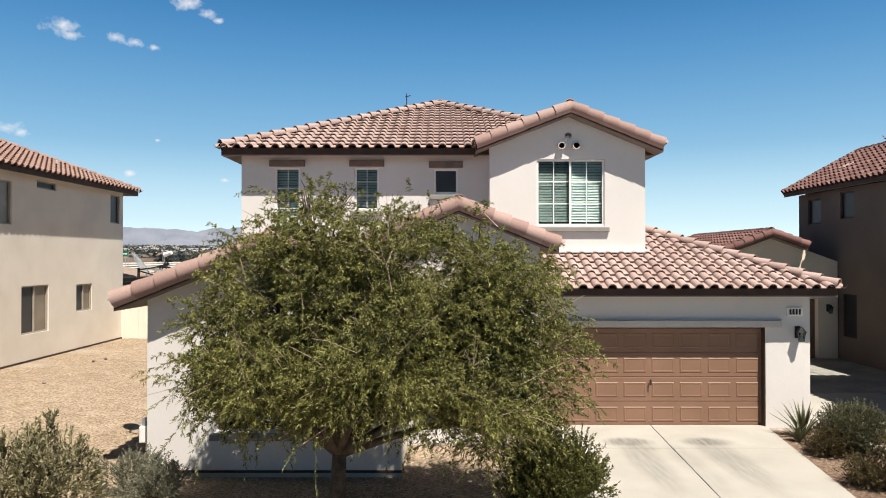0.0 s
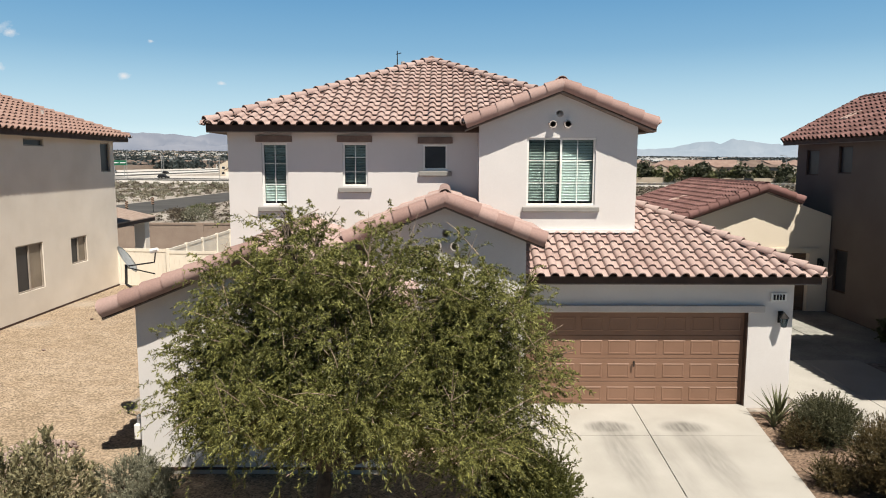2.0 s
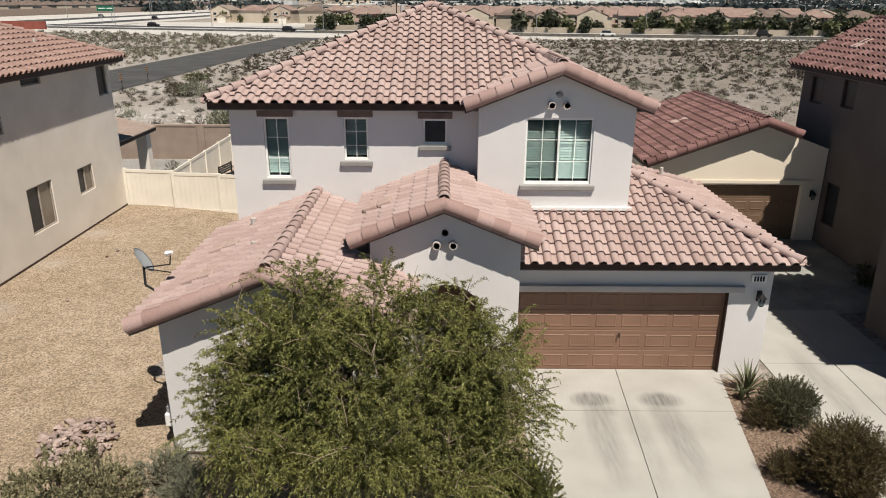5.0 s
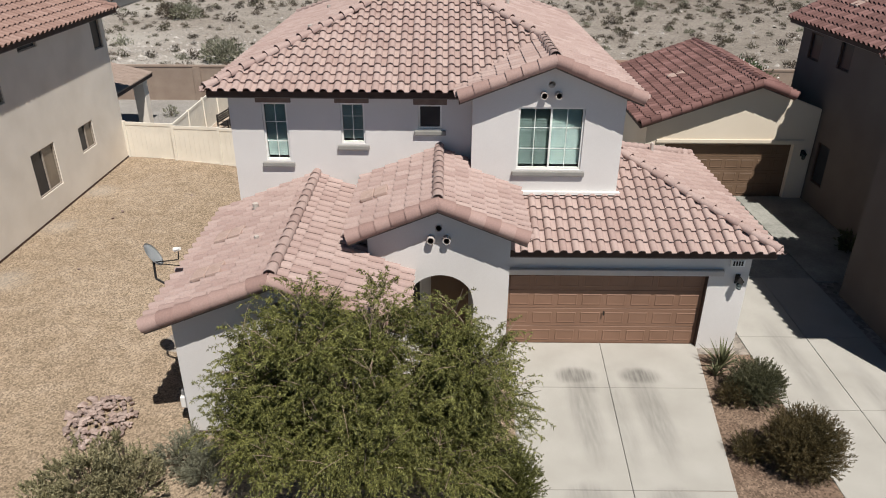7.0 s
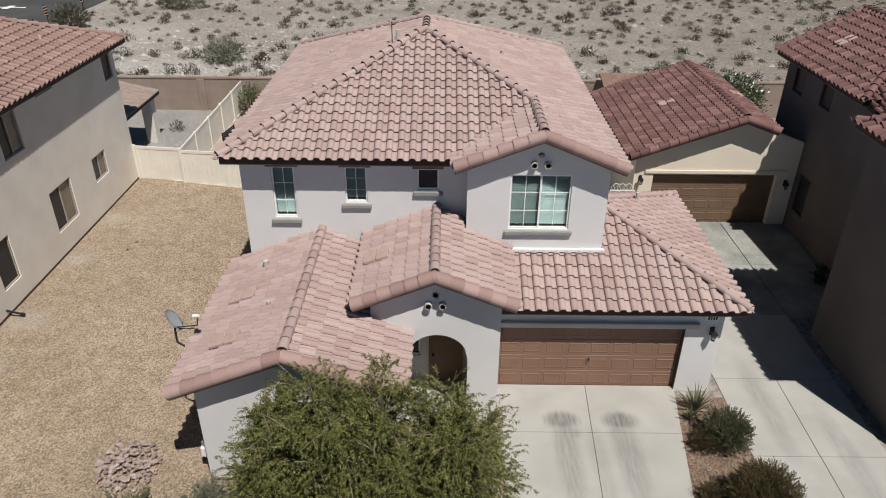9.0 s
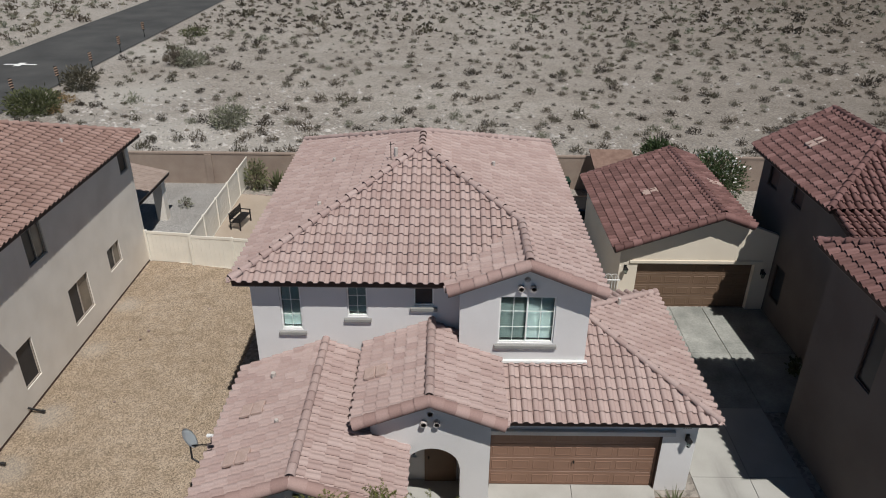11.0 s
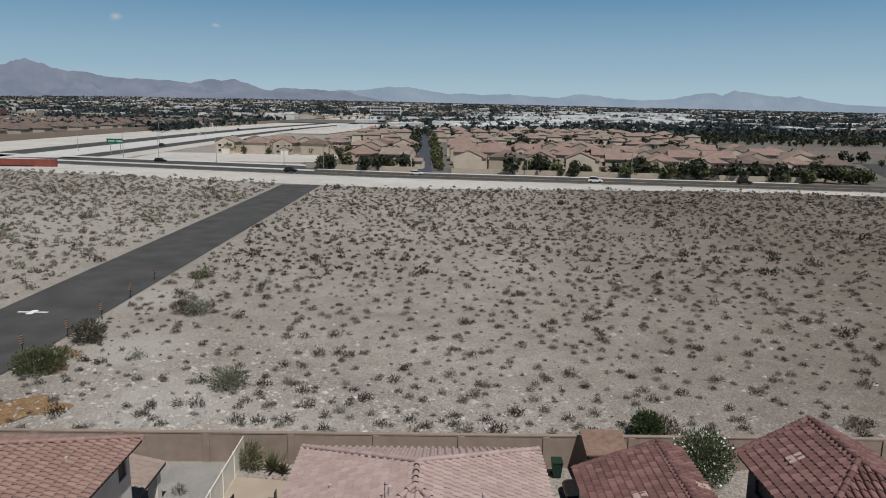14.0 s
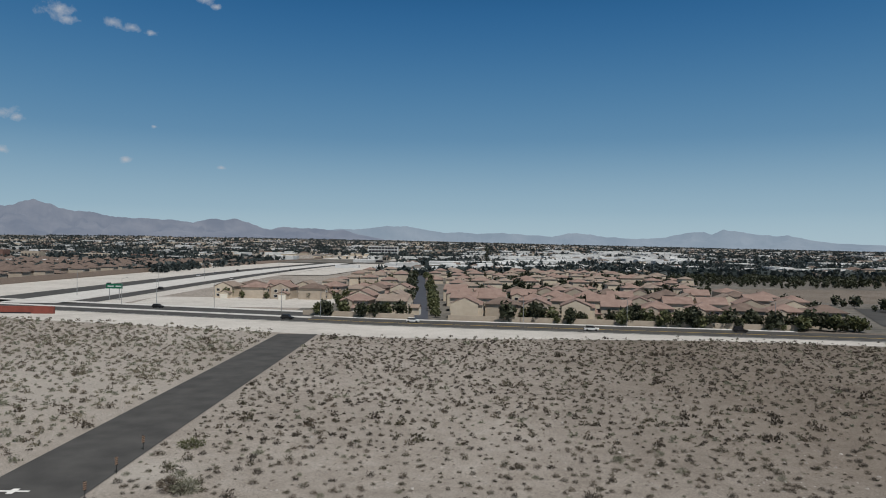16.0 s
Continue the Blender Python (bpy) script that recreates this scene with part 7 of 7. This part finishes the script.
def flat_vent(parent, x, y, z, dx, dy, k):
    """A pair of flat tile vents lying on a slope that falls along (dx, dy)."""
    n = Vector((dx * k, dy * k, 1)).normalized()
    d = Vector((dx, dy, -k)).normalized()
    s = n.cross(d)
    m = Matrix.Identity(4)
    for r in range(3):
        m[r][0], m[r][1], m[r][2], m[r][3] = s[r], d[r], n[r], (x, y, z)[r]
    for q in (0, 1):
        bm = bmesh.new()
        box(bm, -0.23, 0.23, -0.16 + q * 0.34, 0.16 + q * 0.34, 0.03, 0.12, m @ pose(0, 0, 0, 3), bevel=0.02)
        part("tile_vent", bm, PALE_TILE, parent, "pale flat roof vent")


flat_vent(house, -4.25, 14.5, 2.95 + 0.4 * 1.05 + 0.03, -1, 0, 0.4)
flat_vent(house, -4.2, 12.7, 2.95 + 0.4 * 1.1 + 0.03, -1, 0, 0.4)
flat_vent(house, -1.0, 15.2, PF + 0.41 * 0.6 + 0.03, -1, 0, 0.41)
flat_vent(rg, 9.9, 28.6, 3.0 + 0.364 * 2.4 + 0.03, -1, 0, 0.36)
flat_vent(rg, 12.4, 28.9, 4.5 - 0.36 * 0.78 + 0.03, 1, 0, 0.36)
flat_vent(rn, 15.3, 26.2, 6.2 + 0.545 * 1.57 + 0.03, -1, 0, 0.545)

HEAD = surface("window_head", (0.15, 0.105, 0.09), (0.20, 0.145, 0.125), 0.8, 5, 40, 0.2, 0.1)
# dark wooden heads over the upper windows
for w in (W1, W2, W3):
    bm = bmesh.new()
    box(bm, w[0] - 0.12, w[1] + 0.12, 16.87, 16.948, w[3] + 0.02, w[3] + 0.17, bevel=0.01)
    part("window_head", bm, HEAD, house, "brown head over the window")

# satellite dish on the eave of the front room
DISH = surface("dish_grey", (0.46, 0.50, 0.53), (0.52, 0.56, 0.58), 0.5, 4, 40, 0.1, 0)
dish = thing("satellite_dish", (-5.35, 12.95, 3.0), "grey satellite dish on a bent black mast at the eave", "satellite dish")
bm = bmesh.new()
tube(bm, (-5.35, 12.95, 2.95), (-5.62, 13.0, 3.1), 0.025, 0.025, 8)
tube(bm, (-5.62, 13.0, 3.1), (-5.66, 13.12, 3.45), 0.025, 0.025, 8)
part("mast", bm, BLACK, dish)
aim = Vector((0.83, 0.13, 0.54)).normalized()
m = Matrix.Translation((-5.72, 13.25, 3.52)) @ aim.to_track_quat("Z", "Y").to_matrix().to_4x4()
bm = bmesh.new()
rings = []
for j in range(7):
    r = 0.29 * j / 6
    rings.append([bm.verts.new(m @ Vector((r * 0.86 * math.cos(a), r * math.sin(a), 0.30 * (r * r) * 1.4))) for a in [2 * math.pi * i / 28 for i in range(28)]] if j else [bm.verts.new(m @ Vector((0, 0, 0)))])
for i in range(28):
    bm.faces.new((rings[0][0], rings[1][i], rings[1][(i + 1) % 28]))
    for j in range(1, 6):
        bm.faces.new((rings[j][i], rings[j + 1][i], rings[j + 1][(i + 1) % 28], rings[j][(i + 1) % 28]))
bmesh.ops.solidify(bm, geom=bm.faces[:], thickness=0.012)
part("reflector", bm, DISH, dish, smooth=True)
bm = bmesh.new()
tube(bm, (-5.66, 13.12, 3.42), (-5.12, 13.1, 3.5), 0.014, 0.014, 6)
tube(bm, (-5.12, 13.1, 3.5), (-5.1, 13.12, 3.68), 0.014, 0.014, 6)
part("feed_arm", bm, BLACK, dish)
bm = bmesh.new()
tube(bm, (-5.06, 13.14, 3.74), (-5.2, 13.17, 3.7), 0.035, 0.05, 8)
part("receiver", bm, WHITE, dish)
bm = bmesh.new()
tube(bm, (-5.66, 13.12, 3.4), (-5.2, 13.3, 3.25), 0.012, 0.012, 6)
part("stay", bm, BLACK, dish)

# tap and meter by the corner of the front room
tap = thing("water_tap", (-4.96, 12.1, 0.6), "white hose tap on the side wall", "tap")
bm = bmesh.new()
box(bm, -5.16, -4.905, 11.98, 12.16, 0.5, 0.78, bevel=0.02)
part("box", bm, WHITE, tap)
bm = bmesh.new()
tube(bm, (-4.98, 12.1, 0.1), (-4.98, 12.1, 0.5), 0.015, 0.015, 8)
part("pipe", bm, WHITE, tap)
bm = bmesh.new()
box(bm, -5.13, -5.05, 12.04, 12.12, 0.78, 0.92, bevel=0.01)
part("spout", bm, STEEL, tap)

# ---------------------------------------------------------------- the neighbours' details
bm = bmesh.new()
box(bm, -12.9, -12.87, 8.5, 28.4, 0.30, 0.44)
part("weep_screed", bm, FASCIA, lh, "dark line along the foot of the wall")
pent = [[(-12.45, 12.0, 4.35), (-12.45, 16.9, 4.35), (-12.88, 16.9, 4.55), (-12.88, 12.0, 4.55)]]
proof = deck(lh, pent, "pent_roof", "narrow tiled pent roof over the side wall")
slope(proof, "tawny", pent[0], 40)
PATIO_TOP = surface("patio_boards", (0.27, 0.205, 0.17), (0.34, 0.265, 0.225), 0.85, 3, 40, 0.3, 0.2)

pat = [[(-13.4, 28.5, 2.75), (-13.4, 33.4, 2.75), (-15.6, 33.4, 3.25), (-15.6, 28.5, 3.25)]]
patio = deck(lh, pat, "patio_roof", "boarded patio roof behind the house")
for i in range(12):
    ya = 28.5 + i * 0.409
    bm = bmesh.new()
    prism(bm, [Vector((-13.36, ya, 2.76)), Vector((-13.36, ya + 0.39, 2.76)), Vector((-15.6, ya + 0.39, 3.27)), Vector((-15.6, ya, 3.27))], Vector((0, 0, 0.05)))
    part("board", bm, PATIO_TOP, patio)
for py in (32.9,):
    bm = bmesh.new()
    box(bm, -14.1, -13.6, py - 0.25, py + 0.25, 0.0, 2.6, bevel=0.02)
    part("pillar", bm, STUCCO_TAN, lh, "stucco patio pillar")
bm = bmesh.new()
box(bm, -15.4, -13.65, 33.05, 33.2, 2.35, 2.75)
part("patio_beam", bm, STUCCO_BROWN, lh)



# ---------------------------------------------------------------- the back yard
gv, gf = sheet(np.arange(-10.7, -4.6, 0.8), np.arange(28.2, 36.4, 0.8), level, 0.03)
tagged(new("patio_slab", mesh_np("patio_slab", gv, gf, PATIO)), "tan concrete patio behind the house", "patio", kind="structure")
gv, gf = sheet(np.arange(-22, -10.8, 0.8), np.arange(28.6, 38.3, 0.8), level, 0.02)
tagged(new("back_gravel", mesh_np("back_gravel", gv, gf, GREY_GRAVEL)), "grey gravel in the neighbouring back yard", "gravel", kind="structure")


def bench(x, y, z, turn):
    t = thing("bench", (x, y, z), "black slatted metal bench on the patio", "bench", turn=turn)
    o = Vector((x, y, z))

    def put(name, bm):
        bm.transform(Matrix.Translation(o))
        part(name, bm, BLACK, t)
    for i in range(5):
        bm = bmesh.new()
        box(bm, -0.65, 0.65, -0.25 + i * 0.1, -0.18 + i * 0.1, 0.42, 0.45)
        put("seat_slat", bm)
    for i in range(4):
        bm = bmesh.new()
        box(bm, -0.65, 0.65, 0.26, 0.29, 0.52 + i * 0.1, 0.59 + i * 0.1)
        put("back_slat", bm)
    for sx in (-0.62, 0.62):
        for sy in (-0.24, 0.27):
            bm = bmesh.new()
            box(bm, sx - 0.025, sx + 0.025, sy - 0.025, sy + 0.025, 0, 0.92 if sy > 0 else 0.62)
            put("leg", bm)
        bm = bmesh.new()
        box(bm, sx - 0.03, sx + 0.03, -0.28, 0.27, 0.62, 0.65)
        put("armrest", bm)


zy = float(level(-9.7, 32)) + 0.03
bench(-9.7, 32.3, zy, 80)


def small_table(x, y, z, r=0.32, h=0.42):
    t = thing("low_table", (x, y, z), "small dark slatted table on the patio", "table")
    for i in range(5):
        bm = bmesh.new()
        box(bm, x - r + i * 0.13, x - r + i * 0.13 + 0.11, y - r, y + r, z + h - 0.03, z + h)
        part("top_slat", bm, BLACK, t)
    for sx in (-1, 1):
        for sy in (-1, 1):
            bm = bmesh.new()
            box(bm, x + sx * r * 0.85 - 0.025, x + sx * r * 0.85 + 0.025, y + sy * r * 0.85 - 0.025, y + sy * r * 0.85 + 0.025, z, z + h - 0.03)
            part("leg", bm, BLACK, t)


small_table(-8.35, 31.5, zy - 0.05)
chair_t = thing("garden_chair", (-7.95, 33.2, zy - 0.05), "dark folding garden chair on the patio", "chair")
for q in ((-8.2, -7.75, 32.98, 33.42, 0.42, 0.46),):
    bm = bmesh.new()
    box(bm, *q[:4], zy + q[4], zy + q[5])
    part("seat", bm, BLACK, chair_t)
bm = bmesh.new()
box(bm, -7.78, -7.74, 32.98, 33.42, zy + 0.46, zy + 0.95)
part("backrest", bm, BLACK, chair_t)
for sx in (-8.17, -7.78):
    for sy in (33.0, 33.4):
        bm = bmesh.new()
        box(bm, sx - 0.02, sx + 0.02, sy - 0.02, sy + 0.02, zy - 0.05, zy + 0.42)
        part("leg", bm, BLACK, chair_t)


def spiky(name, base, n, length, width, material, label, lean=0.6):
    """A rosette of stiff pointed leaves, each with a keel."""
    t = thing(name, base, label, "plant")
    b = Vector(base)
    for i in range(n):
        a = 2.4 * i
        el = radians(30 + 55 * (i / n)) if lean else radians(80)
        ln = length * rng.uniform(0.8, 1.15)
        out = Vector((math.cos(a), math.sin(a), 0))
        tip = b + out * ln * math.cos(el) + Vector((0, 0, ln * math.sin(el)))
        mid = b.lerp(tip, 0.45) + Vector((0, 0, 0.05))
        sd = Vector((-math.sin(a), math.cos(a), 0)) * width
        bm = bmesh.new()
        v = [bm.verts.new(q) for q in (b - sd * 0.6, b + sd * 0.6, mid + sd, mid - Vector((0, 0, width * 0.6)), mid - sd, tip, b - Vector((0, 0, 0.02)))]
        for f in ((1, 2, 3, 6), (6, 3, 4, 0), (2, 5, 3), (3, 5, 4), (0, 4, 2, 1), (4, 5, 2)):
            bm.faces.new([v[k] for k in f])
        part("leaf", bm, material, t)
    return t


YUCCA = leaf_material("yucca_leaf", (0.09, 0.10, 0.05), (0.24, 0.24, 0.13))
spiky("yucca", (7.25, 14.25, 0.02), 30, 0.72, 0.03, YUCCA, "spiky yucca beside the garage")
spiky("yucca", (7.0, 13.9, 0.02), 16, 0.45, 0.026, YUCCA, "small spiky yucca beside the garage")
spiky("agave", (-8.9, 37.3, 0.15), 26, 1.25, 0.09, YUCCA, "large agave against the block wall")
spiky("agave", (-8.2, 37.0, 0.15), 18, 0.8, 0.07, RUSSET, "dry agave against the block wall")
bush_mass("cactus_shrub", (-10.1, 37.3), 0.65, 1.7, 700, YUCCA, "upright green shrub against the block wall", 0.22, "shrub")
bush_mass("shrub", (-13.2, 34.4), 0.35, 0.5, 160, SAGE, "small shrub in the neighbouring yard", 0.14, "shrub")
oleander = bush_mass("oleander", (16.0, 37.4), 1.8, 2.75, 4600, LAUREL, "large oleander with white flowers by the wall", 0.2, "shrub")
c, d = crown_points([(16.0, 37.4, 1.3, 1.85, 1.85, 1.55)], 260)
me = quads_mesh("flowers", kites(c, d, np.full((260, 1), 0.15), np.full((260, 1), 0.07)), WHITE, (16.0, 37.4, float(level(16.0, 37.4))))
fl = new("blossom", me)
fl.parent = oleander
tagged(fl, "white oleander flowers", kind="stuff")

# edging stones, and the heap of stones in the gravel
ROCK = surface("garden_rock", (0.25, 0.18, 0.158), (0.39, 0.31, 0.28), 0.9, 5, 40, 0.3, 0.3, 0.01, vary="object")


def rock_mesh(seed):
    bm = bmesh.new()
    bmesh.ops.create_icosphere(bm, subdivisions=1, radius=1.0)
    for v in bm.verts:
        v.co *= 1 + 0.75 * noise.noise(v.co * 1.4 + Vector((seed * 7.1, 0, 0)))
        v.co.z *= 0.65
    me = bpy.data.meshes.new("rock")
    bm.to_mesh(me)
    bm.free()
    me.materials.append(ROCK)
    return me


ROCKS = [rock_mesh(i) for i in range(5)]


def rock(x, y, z, r, group, label):
    ob = new("rock", ROCKS[int(rng.integers(0, 5))])
    ob.location, ob.rotation_euler = (x, y, z + r * 0.3), (rng.uniform(-0.3, 0.3), rng.uniform(-0.3, 0.3), rng.uniform(0, 6))
    ob.scale = (r * rng.uniform(0.8, 1.25), r * rng.uniform(0.8, 1.25), r)
    tagged(ob, label, "rock", group)


for i in range(13):
    rock(-10.3 + i * 0.36, 36.35 + rng.uniform(-0.08, 0.08), float(level(-8, 36)), rng.uniform(0.13, 0.2), "edging stones", "pale stone edging the planting bed")
for i in range(230):
    a, q = rng.uniform(0, 6.28), 0.74 * math.sqrt(rng.uniform())
    x, y = -6.95 + 0.95 * q * math.cos(a), 12.0 + 1.15 * q * math.sin(a)
    rock(x, y, float(level(x, y)) + 0.03 + 0.16 * (1 - q), rng.uniform(0.03, 0.075), "stone heap", "pinkish stone in a small heap")
for x, y, r in ((-7.6, 12.5, 0.13), (-7.75, 12.15, 0.12), (-7.45, 12.72, 0.12), (-10.8, 22.6, 0.08), (-10.4, 18.4, 0.05), (-9.0, 24.4, 0.05), (-10.9, 22.0, 0.07)):
    rock(x, y, float(level(x, y)) + 0.02, r, "loose garden stones", "brown stone lying in the gravel")

# a made-up brown roof against the back wall, in place of flat red-brown ground
PATCH_BROWN = surface("patch_brown", (0.17, 0.105, 0.082), (0.25, 0.165, 0.13), 0.85, 3, 40, 0.3, 0.2)
shed = thing("lean_to", (9.9, 37.2, 0), "brown roof on posts, standing in for a red-brown patch of ground", "shed")
bm = bmesh.new()
prism(bm, [Vector((8.9, 36.0, 1.95)), Vector((11.3, 36.0, 1.95)), Vector((11.3, 38.2, 2.45)), Vector((8.9, 38.2, 2.45))], Vector((0, 0, 0.07)))
part("roof", bm, PATCH_BROWN, shed)
for px_ in (9.0, 11.2):
    bm = bmesh.new()
    box(bm, px_ - 0.05, px_ + 0.05, 36.1, 36.2, 0, 1.97)
    part("post", bm, FASCIA, shed)

# wheeled bins behind the detached garage
def wheelie_bin(x, y, z, colour, label):
    t = thing("wheelie_bin", (x, y, z), label, "bin")
    bm = bmesh.new()
    v = [bm.verts.new((x + sx * (0.22 if zz == 0 else 0.29), y + sy * (0.26 if zz == 0 else 0.36), z + (0.06 if zz == 0 else 0.98))) for zz in (0, 1) for sx, sy in ((-1, -1), (1, -1), (1, 1), (-1, 1))]
    for f in ((3, 2, 1, 0), (4, 5, 6, 7), (0, 1, 5, 4), (1, 2, 6, 5), (2, 3, 7, 6), (3, 0, 4, 7)):
        bm.faces.new([v[k] for k in f])
    part("body", bm, colour, t)
    bm = bmesh.new()
    box(bm, x - 0.31, x + 0.31, y - 0.40, y + 0.38, z + 0.98, z + 1.05, bevel=0.02)
    part("lid", bm, colour, t)
    for sx in (-0.25, 0.25):
        bm = bmesh.new()
        tube(bm, (x + sx - 0.03, y + 0.3, z + 0.1), (x + sx + 0.03, y + 0.3, z + 0.1), 0.1, 0.1, 12)
        part("wheel", bm, BLACK, t)


BIN_GREEN = surface("bin_green", (0.012, 0.032, 0.022), (0.018, 0.044, 0.03), 0.5, 4, 40, 0.1, 0)
DARK_GLOSS = surface("glossy_dark_rim", (0.03, 0.022, 0.02), (0.045, 0.035, 0.03), 0.15, 4, 40, 0.1, 0)
wheelie_bin(7.5, 37.3, float(level(7.5, 37.3)), BIN_GREEN, "green wheeled bin against the block wall")
gate = thing("side_gate", (7.3, 24.6, 0), "white iron gate with curled top between the garages", "gate")
for i in range(8):
    bm = bmesh.new()
    tube(bm, (6.88 + i * 0.12, 24.6, 0.05), (6.88 + i * 0.12, 24.6, 1.88), 0.013, 0.013, 6)
    part("bar", bm, WHITE, gate)
for zz in (0.15, 1.0, 1.7):
    bm = bmesh.new()
    box(bm, 6.84, 7.8, 24.58, 24.62, zz, zz + 0.04)
    part("rail", bm, WHITE, gate)
for cx in (7.06, 7.3, 7.54):
    bm = bmesh.new()
    for k in range(7):
        a, b = math.pi * k / 7, math.pi * (k + 1) / 7
        tube(bm, (cx + 0.12 * math.cos(a), 24.6, 1.88 + 0.12 * math.sin(a)), (cx + 0.12 * math.cos(b), 24.6, 1.88 + 0.12 * math.sin(b)), 0.013, 0.013, 6)
    part("scroll", bm, WHITE, gate)

# black tub behind the detached garage
def rounded(x0, x1, y0, y1, r, z):
    """The corners of a rectangle with round corners, at a height."""
    spots = []
    for cx, cy, a0 in ((x1 - r, y1 - r, 0), (x0 + r, y1 - r, 90), (x0 + r, y0 + r, 180), (x1 - r, y0 + r, 270)):
        spots += [Vector((cx + r * math.cos(radians(a0 + 15 * k)), cy + r * math.sin(radians(a0 + 15 * k)), z)) for k in range(7)]
    return spots


tub = thing("garden_tub", (8.5, 35.0, 0), "low black garden tub with rounded corners and a glossy rim", "tub")
bm = bmesh.new()
prism(bm, rounded(7.6, 9.4, 34.0, 35.9, 0.5, 0.0), Vector((0, 0, 0.5)))
part("body", bm, BLACK, tub)
bm = bmesh.new()
outer, inner = rounded(7.5, 9.5, 33.9, 36.0, 0.55, 0.5), rounded(7.62, 9.38, 34.02, 35.88, 0.47, 0.5)
for k in range(len(outer)):
    j = (k + 1) % len(outer)
    prism(bm, [outer[k], outer[j], inner[j], inner[k]], Vector((0, 0, 0.07)))
bmesh.ops.remove_doubles(bm, verts=bm.verts[:], dist=0.001)
part("rim", bm, DARK_GLOSS, tub, "glossy dark rim")
bm = bmesh.new()
prism(bm, rounded(7.64, 9.36, 34.04, 35.86, 0.46, 0.502), Vector((0, 0, 0.03)))
part("cover", bm, BLACK, tub)


# drain spouts at the foot of the neighbour's wall, and a shaded shrub by the drive
for sy in (17.75, 15.4):
    spout = thing("drain_spout", (-12.7, sy, 0.42), "short black drain spout at the foot of the wall", "drain pipe", "drain spouts")
    bm = bmesh.new()
    tube(bm, (-12.88, sy, 0.62), (-12.45, sy, 0.5), 0.035, 0.035, 8)
    part("pipe", bm, BLACK, spout)
    bm = bmesh.new()
    tube(bm, (-12.47, sy, 0.505), (-12.36, sy, 0.475), 0.055, 0.055, 8)
    part("outlet", bm, BLACK, spout)
shrub((13.65, 20.8, 0), 0.32, 0.7, 160, 14, 0.09, 0.014, OLIVE, label="small dark shrub in the shade of the wall")
